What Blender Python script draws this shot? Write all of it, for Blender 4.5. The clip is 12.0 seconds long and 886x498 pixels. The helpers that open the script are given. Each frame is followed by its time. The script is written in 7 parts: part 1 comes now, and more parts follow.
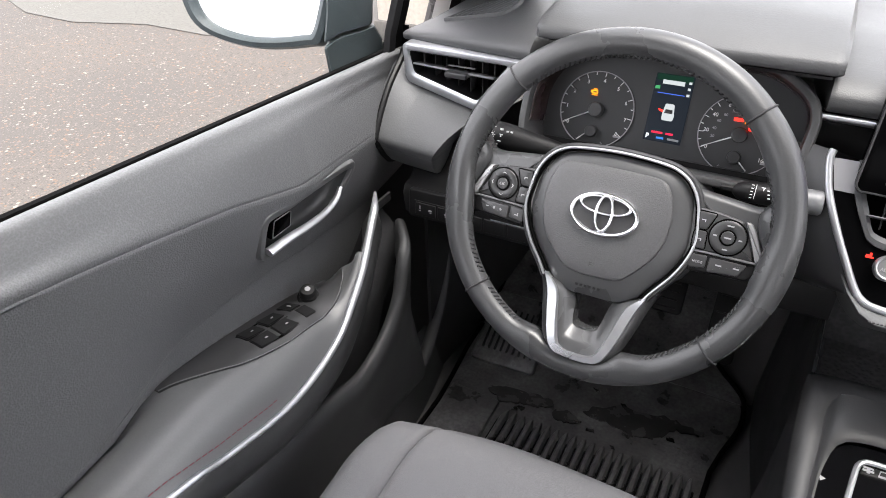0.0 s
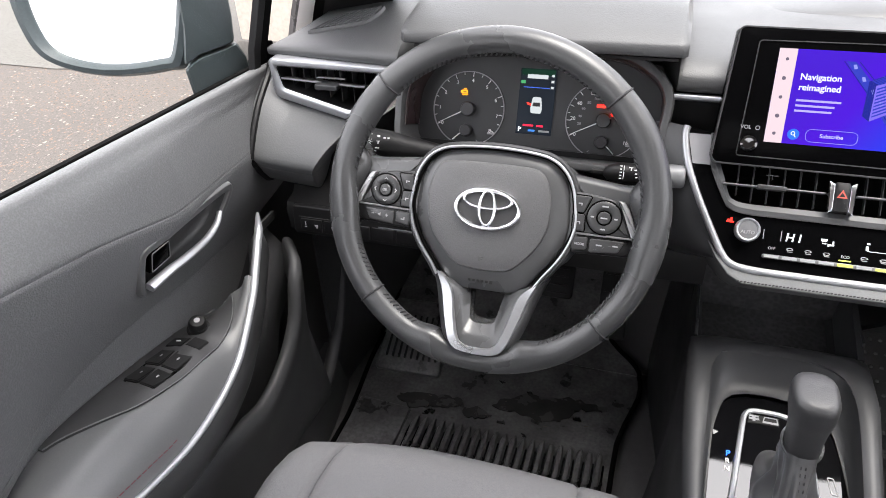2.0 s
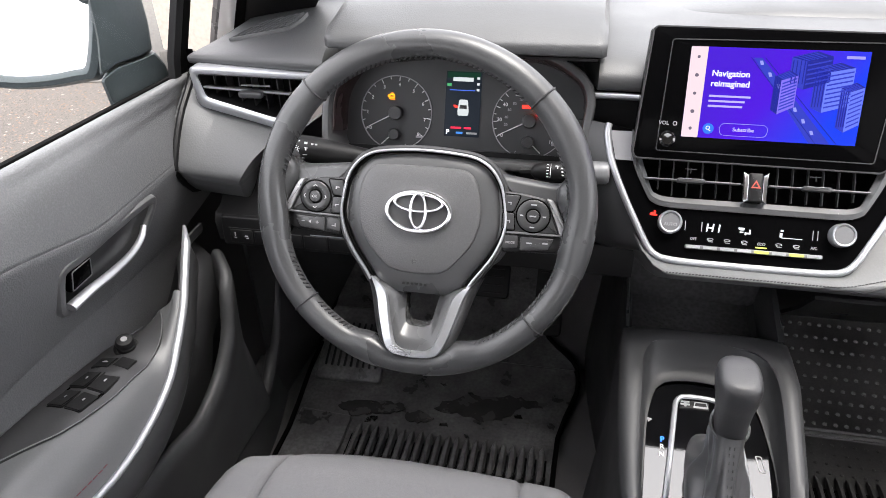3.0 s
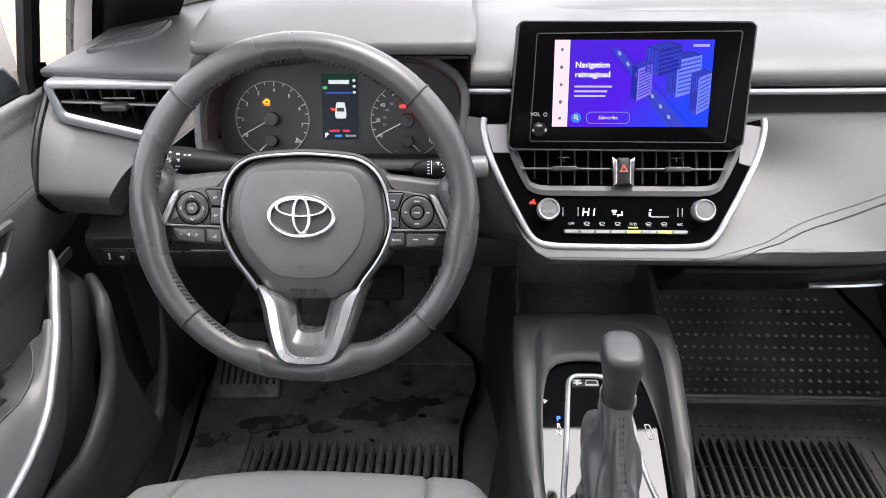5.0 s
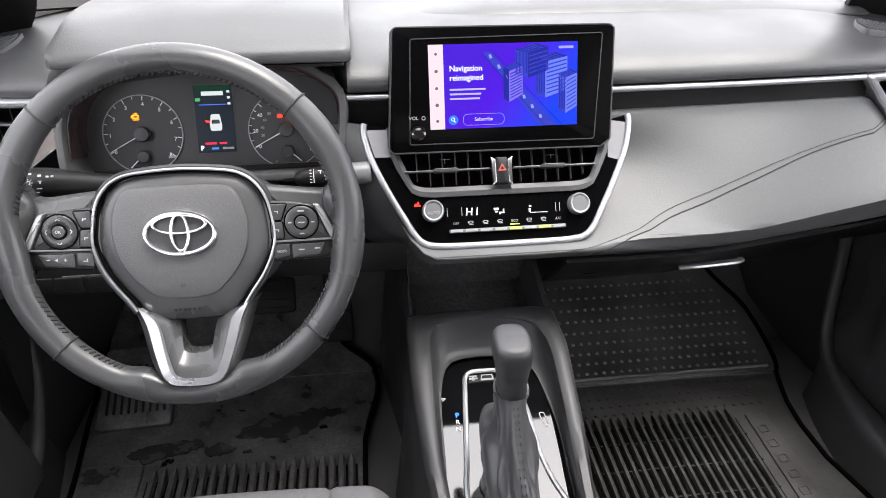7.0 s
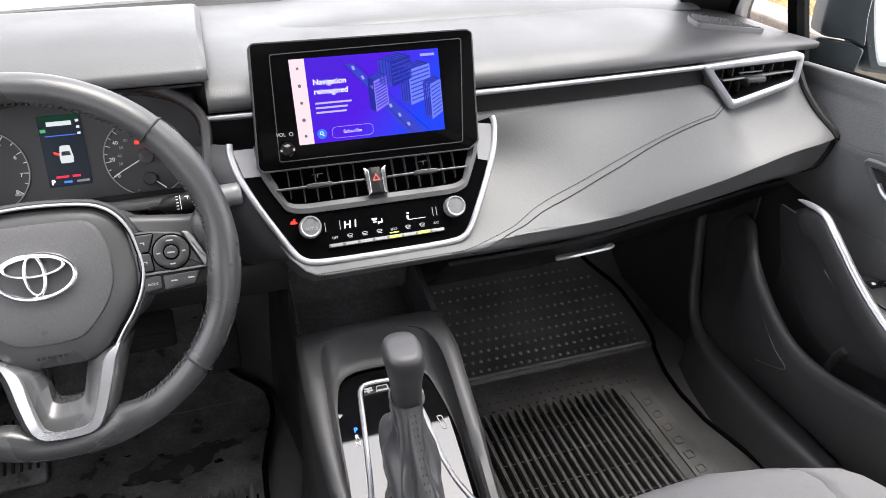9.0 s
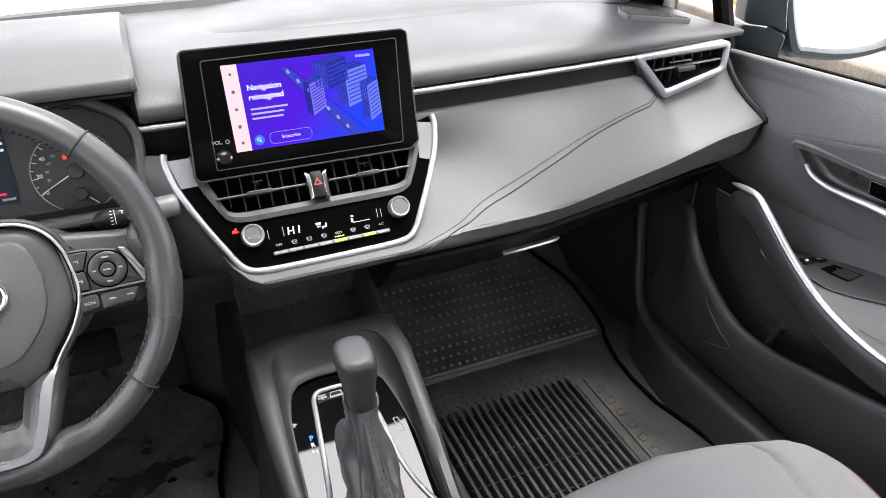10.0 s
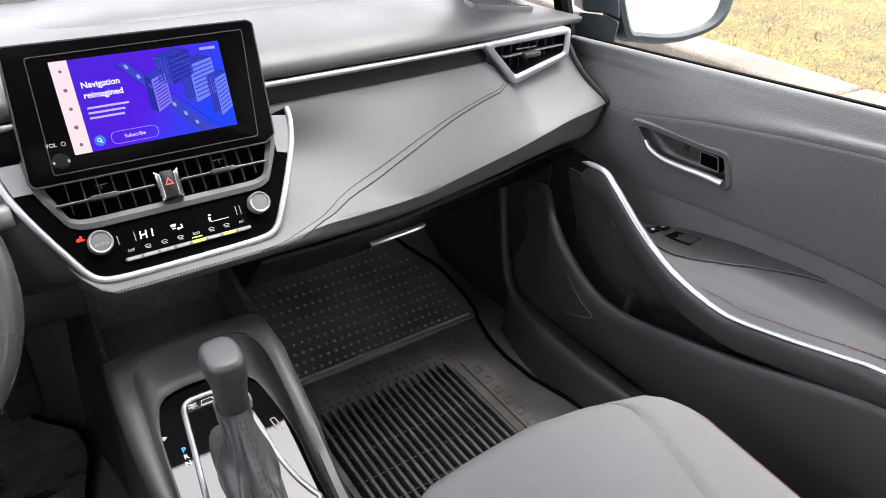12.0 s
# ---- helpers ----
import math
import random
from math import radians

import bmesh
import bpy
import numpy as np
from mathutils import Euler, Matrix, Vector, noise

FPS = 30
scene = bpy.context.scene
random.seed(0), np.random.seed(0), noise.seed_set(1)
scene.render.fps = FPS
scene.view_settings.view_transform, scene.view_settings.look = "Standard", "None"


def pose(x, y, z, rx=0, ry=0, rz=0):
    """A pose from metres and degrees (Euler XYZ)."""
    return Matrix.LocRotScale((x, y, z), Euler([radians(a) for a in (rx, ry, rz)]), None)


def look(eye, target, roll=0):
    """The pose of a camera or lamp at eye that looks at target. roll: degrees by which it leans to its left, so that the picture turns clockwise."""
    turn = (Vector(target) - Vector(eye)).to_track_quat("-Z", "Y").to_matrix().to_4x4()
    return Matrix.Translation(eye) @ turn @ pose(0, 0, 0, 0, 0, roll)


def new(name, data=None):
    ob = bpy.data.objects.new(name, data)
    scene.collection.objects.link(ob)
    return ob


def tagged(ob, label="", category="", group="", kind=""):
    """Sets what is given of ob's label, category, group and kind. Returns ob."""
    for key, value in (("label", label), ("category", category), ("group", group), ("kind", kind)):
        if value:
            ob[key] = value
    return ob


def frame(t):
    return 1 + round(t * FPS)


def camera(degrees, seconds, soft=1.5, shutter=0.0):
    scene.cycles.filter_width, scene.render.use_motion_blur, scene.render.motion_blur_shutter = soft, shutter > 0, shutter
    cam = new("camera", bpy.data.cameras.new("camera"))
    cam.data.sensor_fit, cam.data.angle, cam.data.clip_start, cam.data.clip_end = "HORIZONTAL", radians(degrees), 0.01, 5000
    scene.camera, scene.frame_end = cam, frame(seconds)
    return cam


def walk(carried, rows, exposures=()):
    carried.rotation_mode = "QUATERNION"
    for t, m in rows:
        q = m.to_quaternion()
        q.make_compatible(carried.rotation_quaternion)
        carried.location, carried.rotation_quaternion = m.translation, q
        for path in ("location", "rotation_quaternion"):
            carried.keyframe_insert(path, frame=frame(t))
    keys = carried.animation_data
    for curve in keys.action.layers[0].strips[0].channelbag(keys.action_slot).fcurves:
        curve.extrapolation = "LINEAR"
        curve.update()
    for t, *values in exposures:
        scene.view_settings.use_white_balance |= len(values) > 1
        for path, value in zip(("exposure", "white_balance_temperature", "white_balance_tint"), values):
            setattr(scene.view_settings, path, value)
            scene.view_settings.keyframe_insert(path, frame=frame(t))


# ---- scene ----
# ---- camera ----
import itertools
cam = camera(64.79, 12.0, soft=0.9)
ROWS = [
    (0.0, -0.2068, -0.7595, 1.2514, 28.322, -33.997, 1.338),
    (0.5, -0.2061, -0.7604, 1.2521, 25.712, -34.134, 1.873),
    (1.0, -0.2077, -0.7622, 1.2514, 22.849, -34.018, 2.135),
    (1.5, -0.2054, -0.7613, 1.2493, 20.119, -33.742, 2.288),
    (2.0, -0.2020, -0.7610, 1.2476, 17.307, -33.499, 2.178),
    (2.5, -0.1986, -0.7617, 1.2458, 14.402, -33.265, 1.830),
    (3.0, -0.1952, -0.7616, 1.2455, 11.704, -33.214, 1.539),
    (5.0, -0.1850, -0.7676, 1.2399, 2.091, -32.883, 0.686),
    (5.5, -0.1829, -0.7689, 1.2411, -0.244, -32.872, 0.257),
    (6.0, -0.1807, -0.7702, 1.2394, -2.521, -32.762, -0.128),
    (6.5, -0.1774, -0.7717, 1.2402, -4.767, -32.648, -0.372),
    (7.0, -0.1764, -0.7739, 1.2427, -7.227, -32.482, -0.635),
    (9.0, -0.1702, -0.7742, 1.2457, -18.101, -31.773, -0.770),
    (9.5, -0.1673, -0.7751, 1.2445, -20.828, -31.701, -0.481),
    (10.0, -0.1659, -0.7741, 1.2446, -23.287, -31.753, -0.202),
    (10.5, -0.1642, -0.7775, 1.2419, -25.957, -31.635, -0.220),
    (11.0, -0.1629, -0.7797, 1.2390, -28.738, -31.546, -0.517),
    (11.5, -0.1610, -0.7838, 1.2380, -31.544, -31.609, -1.031),
    (12.0, -0.1607, -0.7885, 1.2360, -34.301, -31.692, -1.795),
]
EXPOSURE = 2.22
walk(cam, [(t, pose(x, y, z, 90 + pitch, roll, yaw)) for t, x, y, z, yaw, pitch, roll in ROWS],
     exposures=[(0.0, EXPOSURE + 0.04), (3.0, EXPOSURE + 0.10), (6.0, EXPOSURE + 0.16), (12.0, EXPOSURE + 0.08)])

# ---- daylight: an overcast sky with a weak wide sun ----
world = bpy.data.worlds.new("sky")
scene.world = world
world.use_nodes = True
wn = world.node_tree
sky = wn.nodes.new("ShaderNodeTexSky")
sky.sky_type, sky.sun_disc = "NISHITA", False
sky.sun_elevation, sky.sun_rotation, sky.dust_density, sky.air_density = radians(74), radians(105), 6.0, 1.0
grey = wn.nodes.new("ShaderNodeMixRGB")
grey.inputs[0].default_value = 0.75
grey.inputs[2].default_value = (9.55, 9.2, 9.5, 1)
wn.links.new(sky.outputs[0], grey.inputs[1])
wn.links.new(grey.outputs[0], wn.nodes["Background"].inputs[0])
wn.nodes["Background"].inputs[1].default_value = 0.13
sun = new("sun", bpy.data.lights.new("sun", "SUN"))
sun.data.energy, sun.data.angle, sun.data.color = 1.2, radians(30), (1.0, 0.97, 0.93)
sun.matrix_world = look((2.2, -0.6, 8.0), (0, 0, 0))


# ---- materials ----
def material(name, color, rough=0.6, metal=0.0, grain=0.0, scale=400.0, bump=0.0, dirt=0.0, dirt_scale=6.0, spec=0.5, coat=0.0, emit=None, power=0.0, kind="noise", aniso=(1, 1, 1)):
    m = bpy.data.materials.new(name)
    m.use_nodes = True
    nt = m.node_tree
    b = nt.nodes["Principled BSDF"]
    b.inputs["Base Color"].default_value = (*color, 1)
    b.inputs["Roughness"].default_value, b.inputs["Metallic"].default_value = rough, metal
    b.inputs["Specular IOR Level"].default_value, b.inputs["Coat Weight"].default_value = spec, coat
    if emit:
        b.inputs["Emission Color"].default_value, b.inputs["Emission Strength"].default_value = (*emit, 1), power
    tc = nt.nodes.new("ShaderNodeTexCoord")
    mp = nt.nodes.new("ShaderNodeMapping")
    mp.inputs["Scale"].default_value = aniso
    nt.links.new(tc.outputs["Object"], mp.inputs[0])
    if kind == "voronoi":
        tex = nt.nodes.new("ShaderNodeTexVoronoi")
        tex.feature = "SMOOTH_F1"
        tex.inputs["Scale"].default_value = scale
        fine = tex.outputs["Distance"]
    else:
        tex = nt.nodes.new("ShaderNodeTexNoise")
        tex.inputs["Scale"].default_value, tex.inputs["Detail"].default_value = scale, 4
        fine = tex.outputs[0]
    nt.links.new(mp.outputs[0], tex.inputs["Vector"])
    big = nt.nodes.new("ShaderNodeTexNoise")
    big.inputs["Scale"].default_value, big.inputs["Detail"].default_value = dirt_scale, 6
    nt.links.new(tc.outputs["Object"], big.inputs["Vector"])
    if grain or dirt:
        def spread(out, amount):
            r = nt.nodes.new("ShaderNodeMapRange")
            r.inputs["From Min"].default_value, r.inputs["From Max"].default_value = 0.3, 0.7
            r.inputs["To Min"].default_value, r.inputs["To Max"].default_value = 1 - amount, 1 + amount
            nt.links.new(out, r.inputs[0])
            return r.outputs[0]
        mul = nt.nodes.new("ShaderNodeMath")
        mul.operation = "MULTIPLY"
        nt.links.new(spread(fine, grain), mul.inputs[0])
        nt.links.new(spread(big.outputs[0], dirt), mul.inputs[1])
        mix = nt.nodes.new("ShaderNodeVectorMath")
        mix.operation = "SCALE"
        mix.inputs[0].default_value = color
        nt.links.new(mul.outputs[0], mix.inputs["Scale"])
        nt.links.new(mix.outputs[0], b.inputs["Base Color"])
        rr = nt.nodes.new("ShaderNodeMapRange")
        rr.inputs["From Min"].default_value, rr.inputs["From Max"].default_value = 0.3, 0.7
        rr.inputs["To Min"].default_value, rr.inputs["To Max"].default_value = max(0.02, rough - 0.12 * (dirt > 0)), min(1, rough + 0.1 * (dirt > 0))
        nt.links.new(big.outputs[0], rr.inputs[0])
        nt.links.new(rr.outputs[0], b.inputs["Roughness"])
    if bump:
        bp = nt.nodes.new("ShaderNodeBump")
        bp.inputs["Strength"].default_value, bp.inputs["Distance"].default_value = bump, 0.0009
        nt.links.new(fine, bp.inputs["Height"])
        nt.links.new(bp.outputs[0], b.inputs["Normal"])
    return m


def thin_glass(name, tint, gloss):
    m = bpy.data.materials.new(name)
    m.use_nodes = True
    nt = m.node_tree
    nt.nodes.remove(nt.nodes["Principled BSDF"])
    tr, gl, mx, fr, pw = (nt.nodes.new("ShaderNode" + k) for k in ("BsdfTransparent", "BsdfGlossy", "MixShader", "LayerWeight", "Math"))
    tr.inputs[0].default_value = (*tint, 1)
    gl.inputs["Roughness"].default_value = 0.02
    pw.operation, pw.inputs[1].default_value = "MULTIPLY", gloss
    nt.links.new(fr.outputs["Facing"], pw.inputs[0])
    nt.links.new(pw.outputs[0], mx.inputs[0])
    nt.links.new(tr.outputs[0], mx.inputs[1])
    nt.links.new(gl.outputs[0], mx.inputs[2])
    nt.links.new(mx.outputs[0], nt.nodes["Material Output"].inputs[0])
    return m


def stones(name):
    """Worn asphalt: grey-brown binder with pale and rusty chips of stone."""
    m = material(name, (0.064, 0.055, 0.049), 0.9, grain=0.25, scale=160, bump=0.5, dirt=0.22, dirt_scale=0.8)
    nt = m.node_tree
    b = nt.nodes["Principled BSDF"]
    base = b.inputs["Base Color"].links[0].from_socket
    tc = nt.nodes["Texture Coordinate"]
    for scale, low, tint in ((105.0, 0.82, (0.108, 0.090, 0.076)), (70.0, 0.86, (0.115, 0.074, 0.050)), (60.0, 0.96, (0.180, 0.155, 0.130)), (85.0, 0.80, (0.046, 0.040, 0.036))):
        vo = nt.nodes.new("ShaderNodeTexVoronoi")
        vo.inputs["Scale"].default_value = scale
        nt.links.new(tc.outputs["Object"], vo.inputs["Vector"])
        sp = nt.nodes.new("ShaderNodeSeparateColor")
        nt.links.new(vo.outputs["Color"], sp.inputs[0])
        pick = nt.nodes.new("ShaderNodeMath")
        pick.operation, pick.inputs[1].default_value = "GREATER_THAN", low
        nt.links.new(sp.outputs[0], pick.inputs[0])
        near = nt.nodes.new("ShaderNodeMath")
        near.operation, near.inputs[1].default_value = "LESS_THAN", 0.45
        nt.links.new(vo.outputs["Distance"], near.inputs[0])
        both = nt.nodes.new("ShaderNodeMath")
        both.operation = "MULTIPLY"
        nt.links.new(pick.outputs[0], both.inputs[0])
        nt.links.new(near.outputs[0], both.inputs[1])
        mx = nt.nodes.new("ShaderNodeMixRGB")
        mx.inputs[2].default_value = (*tint, 1)
        nt.links.new(both.outputs[0], mx.inputs[0])
        nt.links.new(base, mx.inputs[1])
        base = mx.outputs[0]
    nt.links.new(base, b.inputs["Base Color"])
    return m


GLOW = 0.55


def plain(name, color, power=1.0):
    return material(name, (0.005, 0.005, 0.005), 0.5, spec=0.03, emit=color, power=power * GLOW)


PAD = material("soft_dash_plastic", (0.047, 0.048, 0.050), 0.50, grain=0.05, scale=700, bump=0.22, dirt=0.05, kind="voronoi")
LEATHER = material("grey_dash_leatherette", (0.091, 0.093, 0.095), 0.56, grain=0.04, scale=520, bump=0.14, dirt=0.05, spec=0.38, kind="voronoi")
DOORSKIN = material("grained_door_vinyl", (0.118, 0.121, 0.125), 0.56, grain=0.10, scale=620, bump=0.40, dirt=0.06, kind="voronoi")
ARM = material("smooth_armrest_vinyl", (0.092, 0.094, 0.097), 0.33, grain=0.05, scale=600, bump=0.08)
HARD = material("black_hard_plastic", (0.0075, 0.0075, 0.008), 0.48, grain=0.08, scale=700, bump=0.15, dirt=0.10, spec=0.26)
TRIMDARK = material("charcoal_plastic", (0.034, 0.0345, 0.036), 0.38, grain=0.06, scale=600, bump=0.12, dirt=0.08, spec=0.42)
GREYPL = material("grey_satin_plastic", (0.125, 0.127, 0.131), 0.36, grain=0.04, scale=500, bump=0.05, dirt=0.05)
WHEELSKIN = material("steering_wheel_leather", (0.043, 0.044, 0.046), 0.33, grain=0.05, scale=650, bump=0.10, dirt=0.10, kind="voronoi")
PADSKIN = material("airbag_cover_plastic", (0.074, 0.074, 0.077), 0.42, grain=0.10, scale=850, bump=0.35, dirt=0.05, kind="voronoi")
KNOBSKIN = material("shift_knob_leather", (0.044, 0.044, 0.046), 0.44, grain=0.06, scale=800, bump=0.12, dirt=0.06, kind="voronoi")
COVER = material("satin_hub_plastic", (0.050, 0.051, 0.053), 0.36, grain=0.05, scale=500, bump=0.06, dirt=0.06)
GLOSS = material("anti_glare_black", (0.0018, 0.0018, 0.0020), 0.14, spec=0.015)
PIANO = material("piano_black", (0.003, 0.003, 0.0035), 0.05, spec=0.9, coat=1.0)
# near-black for rubber seals, and for shade painted into vents, grooves and recesses
VOID = material("seal_shade_black", (0.0018, 0.0018, 0.0018), 0.8, spec=0.05)
GAITER = material("gaiter_leatherette", (0.064, 0.064, 0.067), 0.36, grain=0.04, scale=700, bump=0.07, dirt=0.06, kind="voronoi")
SILVER = material("satin_silver_paint", (0.41, 0.42, 0.44), 0.38, metal=0.75, grain=0.03, scale=900, dirt=0.03)
CHROME = material("chrome", (0.80, 0.81, 0.83), 0.15, metal=1.0)
PODPAINT = material("satin_grey_paint", (0.30, 0.30, 0.31), 0.38, metal=0.5, grain=0.03, scale=900, dirt=0.03)
FABRIC = material("grey_woven_seat_cloth", (0.158, 0.158, 0.163), 0.9, grain=0.22, scale=900, bump=0.5, dirt=0.05, spec=0.2)
RUBBER = material("black_mat_rubber", (0.056, 0.055, 0.054), 0.50, grain=0.15, scale=300, bump=0.25, dirt=0.45, dirt_scale=9)
# paler, smoother copy of the mat rubber: its colour carries the highlights
STUD = material("highlight_rubber", (0.200, 0.200, 0.200), 0.22, grain=0.1, scale=300, dirt=0.2)
# driver side copy of the mat rubber, toned apart for the light there
DRIVERRUBBER = material("driver_mat_rubber", (0.086, 0.085, 0.086), 0.36, grain=0.3, scale=170, bump=0.3, dirt=0.55, dirt_scale=22)
CONSOLE = material("console_plastic", (0.032, 0.0324, 0.034), 0.40, grain=0.06, scale=600, bump=0.12, dirt=0.08, spec=0.40)
CARPET = material("black_carpet", (0.098, 0.096, 0.098), 0.95, grain=0.4, scale=900, bump=0.8, dirt=0.2, spec=0.15)
POCKET = material("door_lower_plastic", (0.042, 0.043, 0.045), 0.48, grain=0.08, scale=600, bump=0.15, dirt=0.12)
WET = material("wet_stain", (0.034, 0.033, 0.033), 0.25, dirt=0.3, dirt_scale=30)
STITCH = material("grey_thread", (0.10, 0.10, 0.11), 0.8)
REDSTITCH = material("dark_red_thread", (0.13, 0.035, 0.048), 0.8)
DARKSTITCH = material("black_thread", (0.02, 0.02, 0.022), 0.8)
MARK = material("white_print", (0.72, 0.72, 0.72), 0.6)
DIMMARK = material("grey_print", (0.30, 0.30, 0.31), 0.6)
LINING = material("light_roof_lining", (0.62, 0.61, 0.59), 0.95, grain=0.1, scale=500, bump=0.3, dirt=0.05)
BODY = material("white_car_paint", (0.80, 0.80, 0.80), 0.25, coat=0.5, dirt=0.03)
TEALPL = material("dark_mirror_plastic", (0.036, 0.045, 0.049), 0.45, grain=0.1, scale=300, bump=0.1, dirt=0.2, spec=0.3)
MIRROR = material("mirror_glass", (0.93, 0.95, 0.95), 0.01, metal=1.0)
GLASS = thin_glass("window_glass", (0.96, 0.98, 0.97), 0.035)
DIAL = material("dial_face", (0.030, 0.031, 0.033), 0.55, dirt=0.05)
SMOKED = material("smoked_red_black", (0.030, 0.018, 0.019), 0.25, dirt=0.1)
ASPHALT = stones("speckled_asphalt")
CONCRETE = material("pale_worn_concrete", (0.085, 0.080, 0.072), 0.9, grain=0.15, scale=60, bump=0.6, dirt=0.12, dirt_scale=1.2)
KERBSTONE = material("kerb_concrete", (0.150, 0.128, 0.106), 0.9, grain=0.25, scale=70, bump=0.5, dirt=0.3, dirt_scale=3)
SOIL = material("dry_turf", (0.105, 0.078, 0.028), 0.95, grain=0.6, scale=55, bump=0.6, dirt=0.5, dirt_scale=3.5)
STRAW = material("dry_grass", (0.30, 0.22, 0.075), 0.8, dirt=0.5, dirt_scale=2.5)
FACADE = material("cream_render", (0.45, 0.41, 0.35), 0.85, grain=0.1, scale=40, bump=0.3, dirt=0.08, dirt_scale=2)
BLUELIT = plain("blue_light", (0.03, 0.16, 1.0), 1.6)
WHITELIT = plain("white_light", (0.85, 0.9, 0.92), 0.75)
PALELIT = plain("pale_light", (0.75, 0.80, 0.82), 0.38)
HEXPAD = material("textured_tray_pad", (0.060, 0.060, 0.062), 0.55, grain=0.25, scale=190, bump=1.0, dirt=0.06, kind="voronoi")
REDLIT = plain("red_light", (1.0, 0.03, 0.02), 1.2)
AMBERLIT = plain("amber_light", (1.0, 0.28, 0.01), 1.3)
GREENLIT = plain("green_light", (0.10, 0.5, 0.20), 0.35)
YELLOWLIT = plain("yellow_green_light", (0.72, 0.80, 0.15), 0.8)


# ---- mesh helpers ----
def finish(ob, smooth=38):
    me = ob.data
    me.shade_smooth()
    me.set_sharp_from_angle(angle=radians(smooth))
    return ob


def part(name, bm, mat, parent=None, label="", smooth=38, fix=True):
    me = bpy.data.meshes.new(name)
    if fix:
        bmesh.ops.recalc_face_normals(bm, faces=bm.faces)
    bm.to_mesh(me)
    bm.free()
    me.materials.append(mat)
    ob = new(name, me)
    if parent:
        ob.parent = parent
    if label:
        ob["label"] = label
    return finish(ob, smooth)


def thing(name, label, category, group="", kind="", at=(0, 0, 0)):
    ob = new(name)
    ob.location = at
    ob.empty_display_size = 0.02
    ob.matrix_world = Matrix.Translation(at)
    return tagged(ob, label, category, group, kind)


def under(parent, ob):
    """Parent a part whose mesh is in world places."""
    ob.parent = parent
    ob.matrix_parent_inverse = Matrix.Translation(parent.location).inverted()
    return ob


def moved(bm, m):
    bmesh.ops.transform(bm, matrix=m, verts=bm.verts)
    return bm


def join(*bms):
    out = bms[0]
    for b in bms[1:]:
        me = bpy.data.meshes.new("tmp")
        b.to_mesh(me)
        out.from_mesh(me)
        bpy.data.meshes.remove(me)
        b.free()
    return out


def box(size, at=(0, 0, 0), bevel=0.002, seg=2, m=None):
    bm = bmesh.new()
    bmesh.ops.create_cube(bm, size=1)
    bmesh.ops.scale(bm, vec=size, verts=bm.verts)
    if bevel:
        bmesh.ops.bevel(bm, geom=bm.edges[:], offset=min(bevel, min(size) * 0.45), segments=seg, profile=0.5, affect="EDGES")
    bmesh.ops.translate(bm, vec=at, verts=bm.verts)
    return moved(bm, m) if m else bm


def smooth_line(pts, n=6, closed=False):
    """A Catmull-Rom curve through points of any dimension."""
    p = [np.array(q, float) for q in pts]
    k = len(p)
    out = []
    for i in range(k if closed else k - 1):
        a, b, c, d = (p[(i + j) % k] if closed else p[min(max(i + j, 0), k - 1)] for j in (-1, 0, 1, 2))
        for s in range(n):
            t = s / n
            out.append(0.5 * (2 * b + (c - a) * t + (2 * a - 5 * b + 4 * c - d) * t * t + (3 * b - a - 3 * c + d) * t ** 3))
    if not closed:
        out.append(p[-1])
    return out


def rounded(pts, r, n=5):
    """A closed outline with its corners rounded."""
    out, k = [], len(pts)
    for i in range(k):
        a, b, c = (np.array(pts[(i + j) % k], float)[:2] for j in (-1, 0, 1))
        u, v = a - b, c - b
        lu, lv = np.linalg.norm(u), np.linalg.norm(v)
        rr = min(r, lu * 0.48, lv * 0.48)
        s, e = b + u / lu * rr, b + v / lv * rr
        for j in range(n + 1):
            t = j / n
            out.append((1 - t) ** 2 * s + 2 * t * (1 - t) * b + t * t * e)
    return out


def oval(cx, cy, rx, ry, n=40, turn=0.0):
    c, s = math.cos(turn), math.sin(turn)
    return [np.array((cx + c * rx * math.cos(a) - s * ry * math.sin(a), cy + s * rx * math.cos(a) + c * ry * math.sin(a))) for a in (2 * math.pi * i / n for i in range(n))]


def grow(outline, d):
    """The outline moved outwards by d (counter-clockwise or clockwise alike)."""
    p = [np.array(q, float)[:2] for q in outline]
    area = sum(p[i - 1][0] * p[i][1] - p[i][0] * p[i - 1][1] for i in range(len(p)))
    sign = 1 if area > 0 else -1
    out = []
    for i in range(len(p)):
        u = p[(i + 1) % len(p)] - p[i - 1]
        u = u / (np.linalg.norm(u) + 1e-9)
        out.append(p[i] + sign * d * np.array((u[1], -u[0])))
    return out


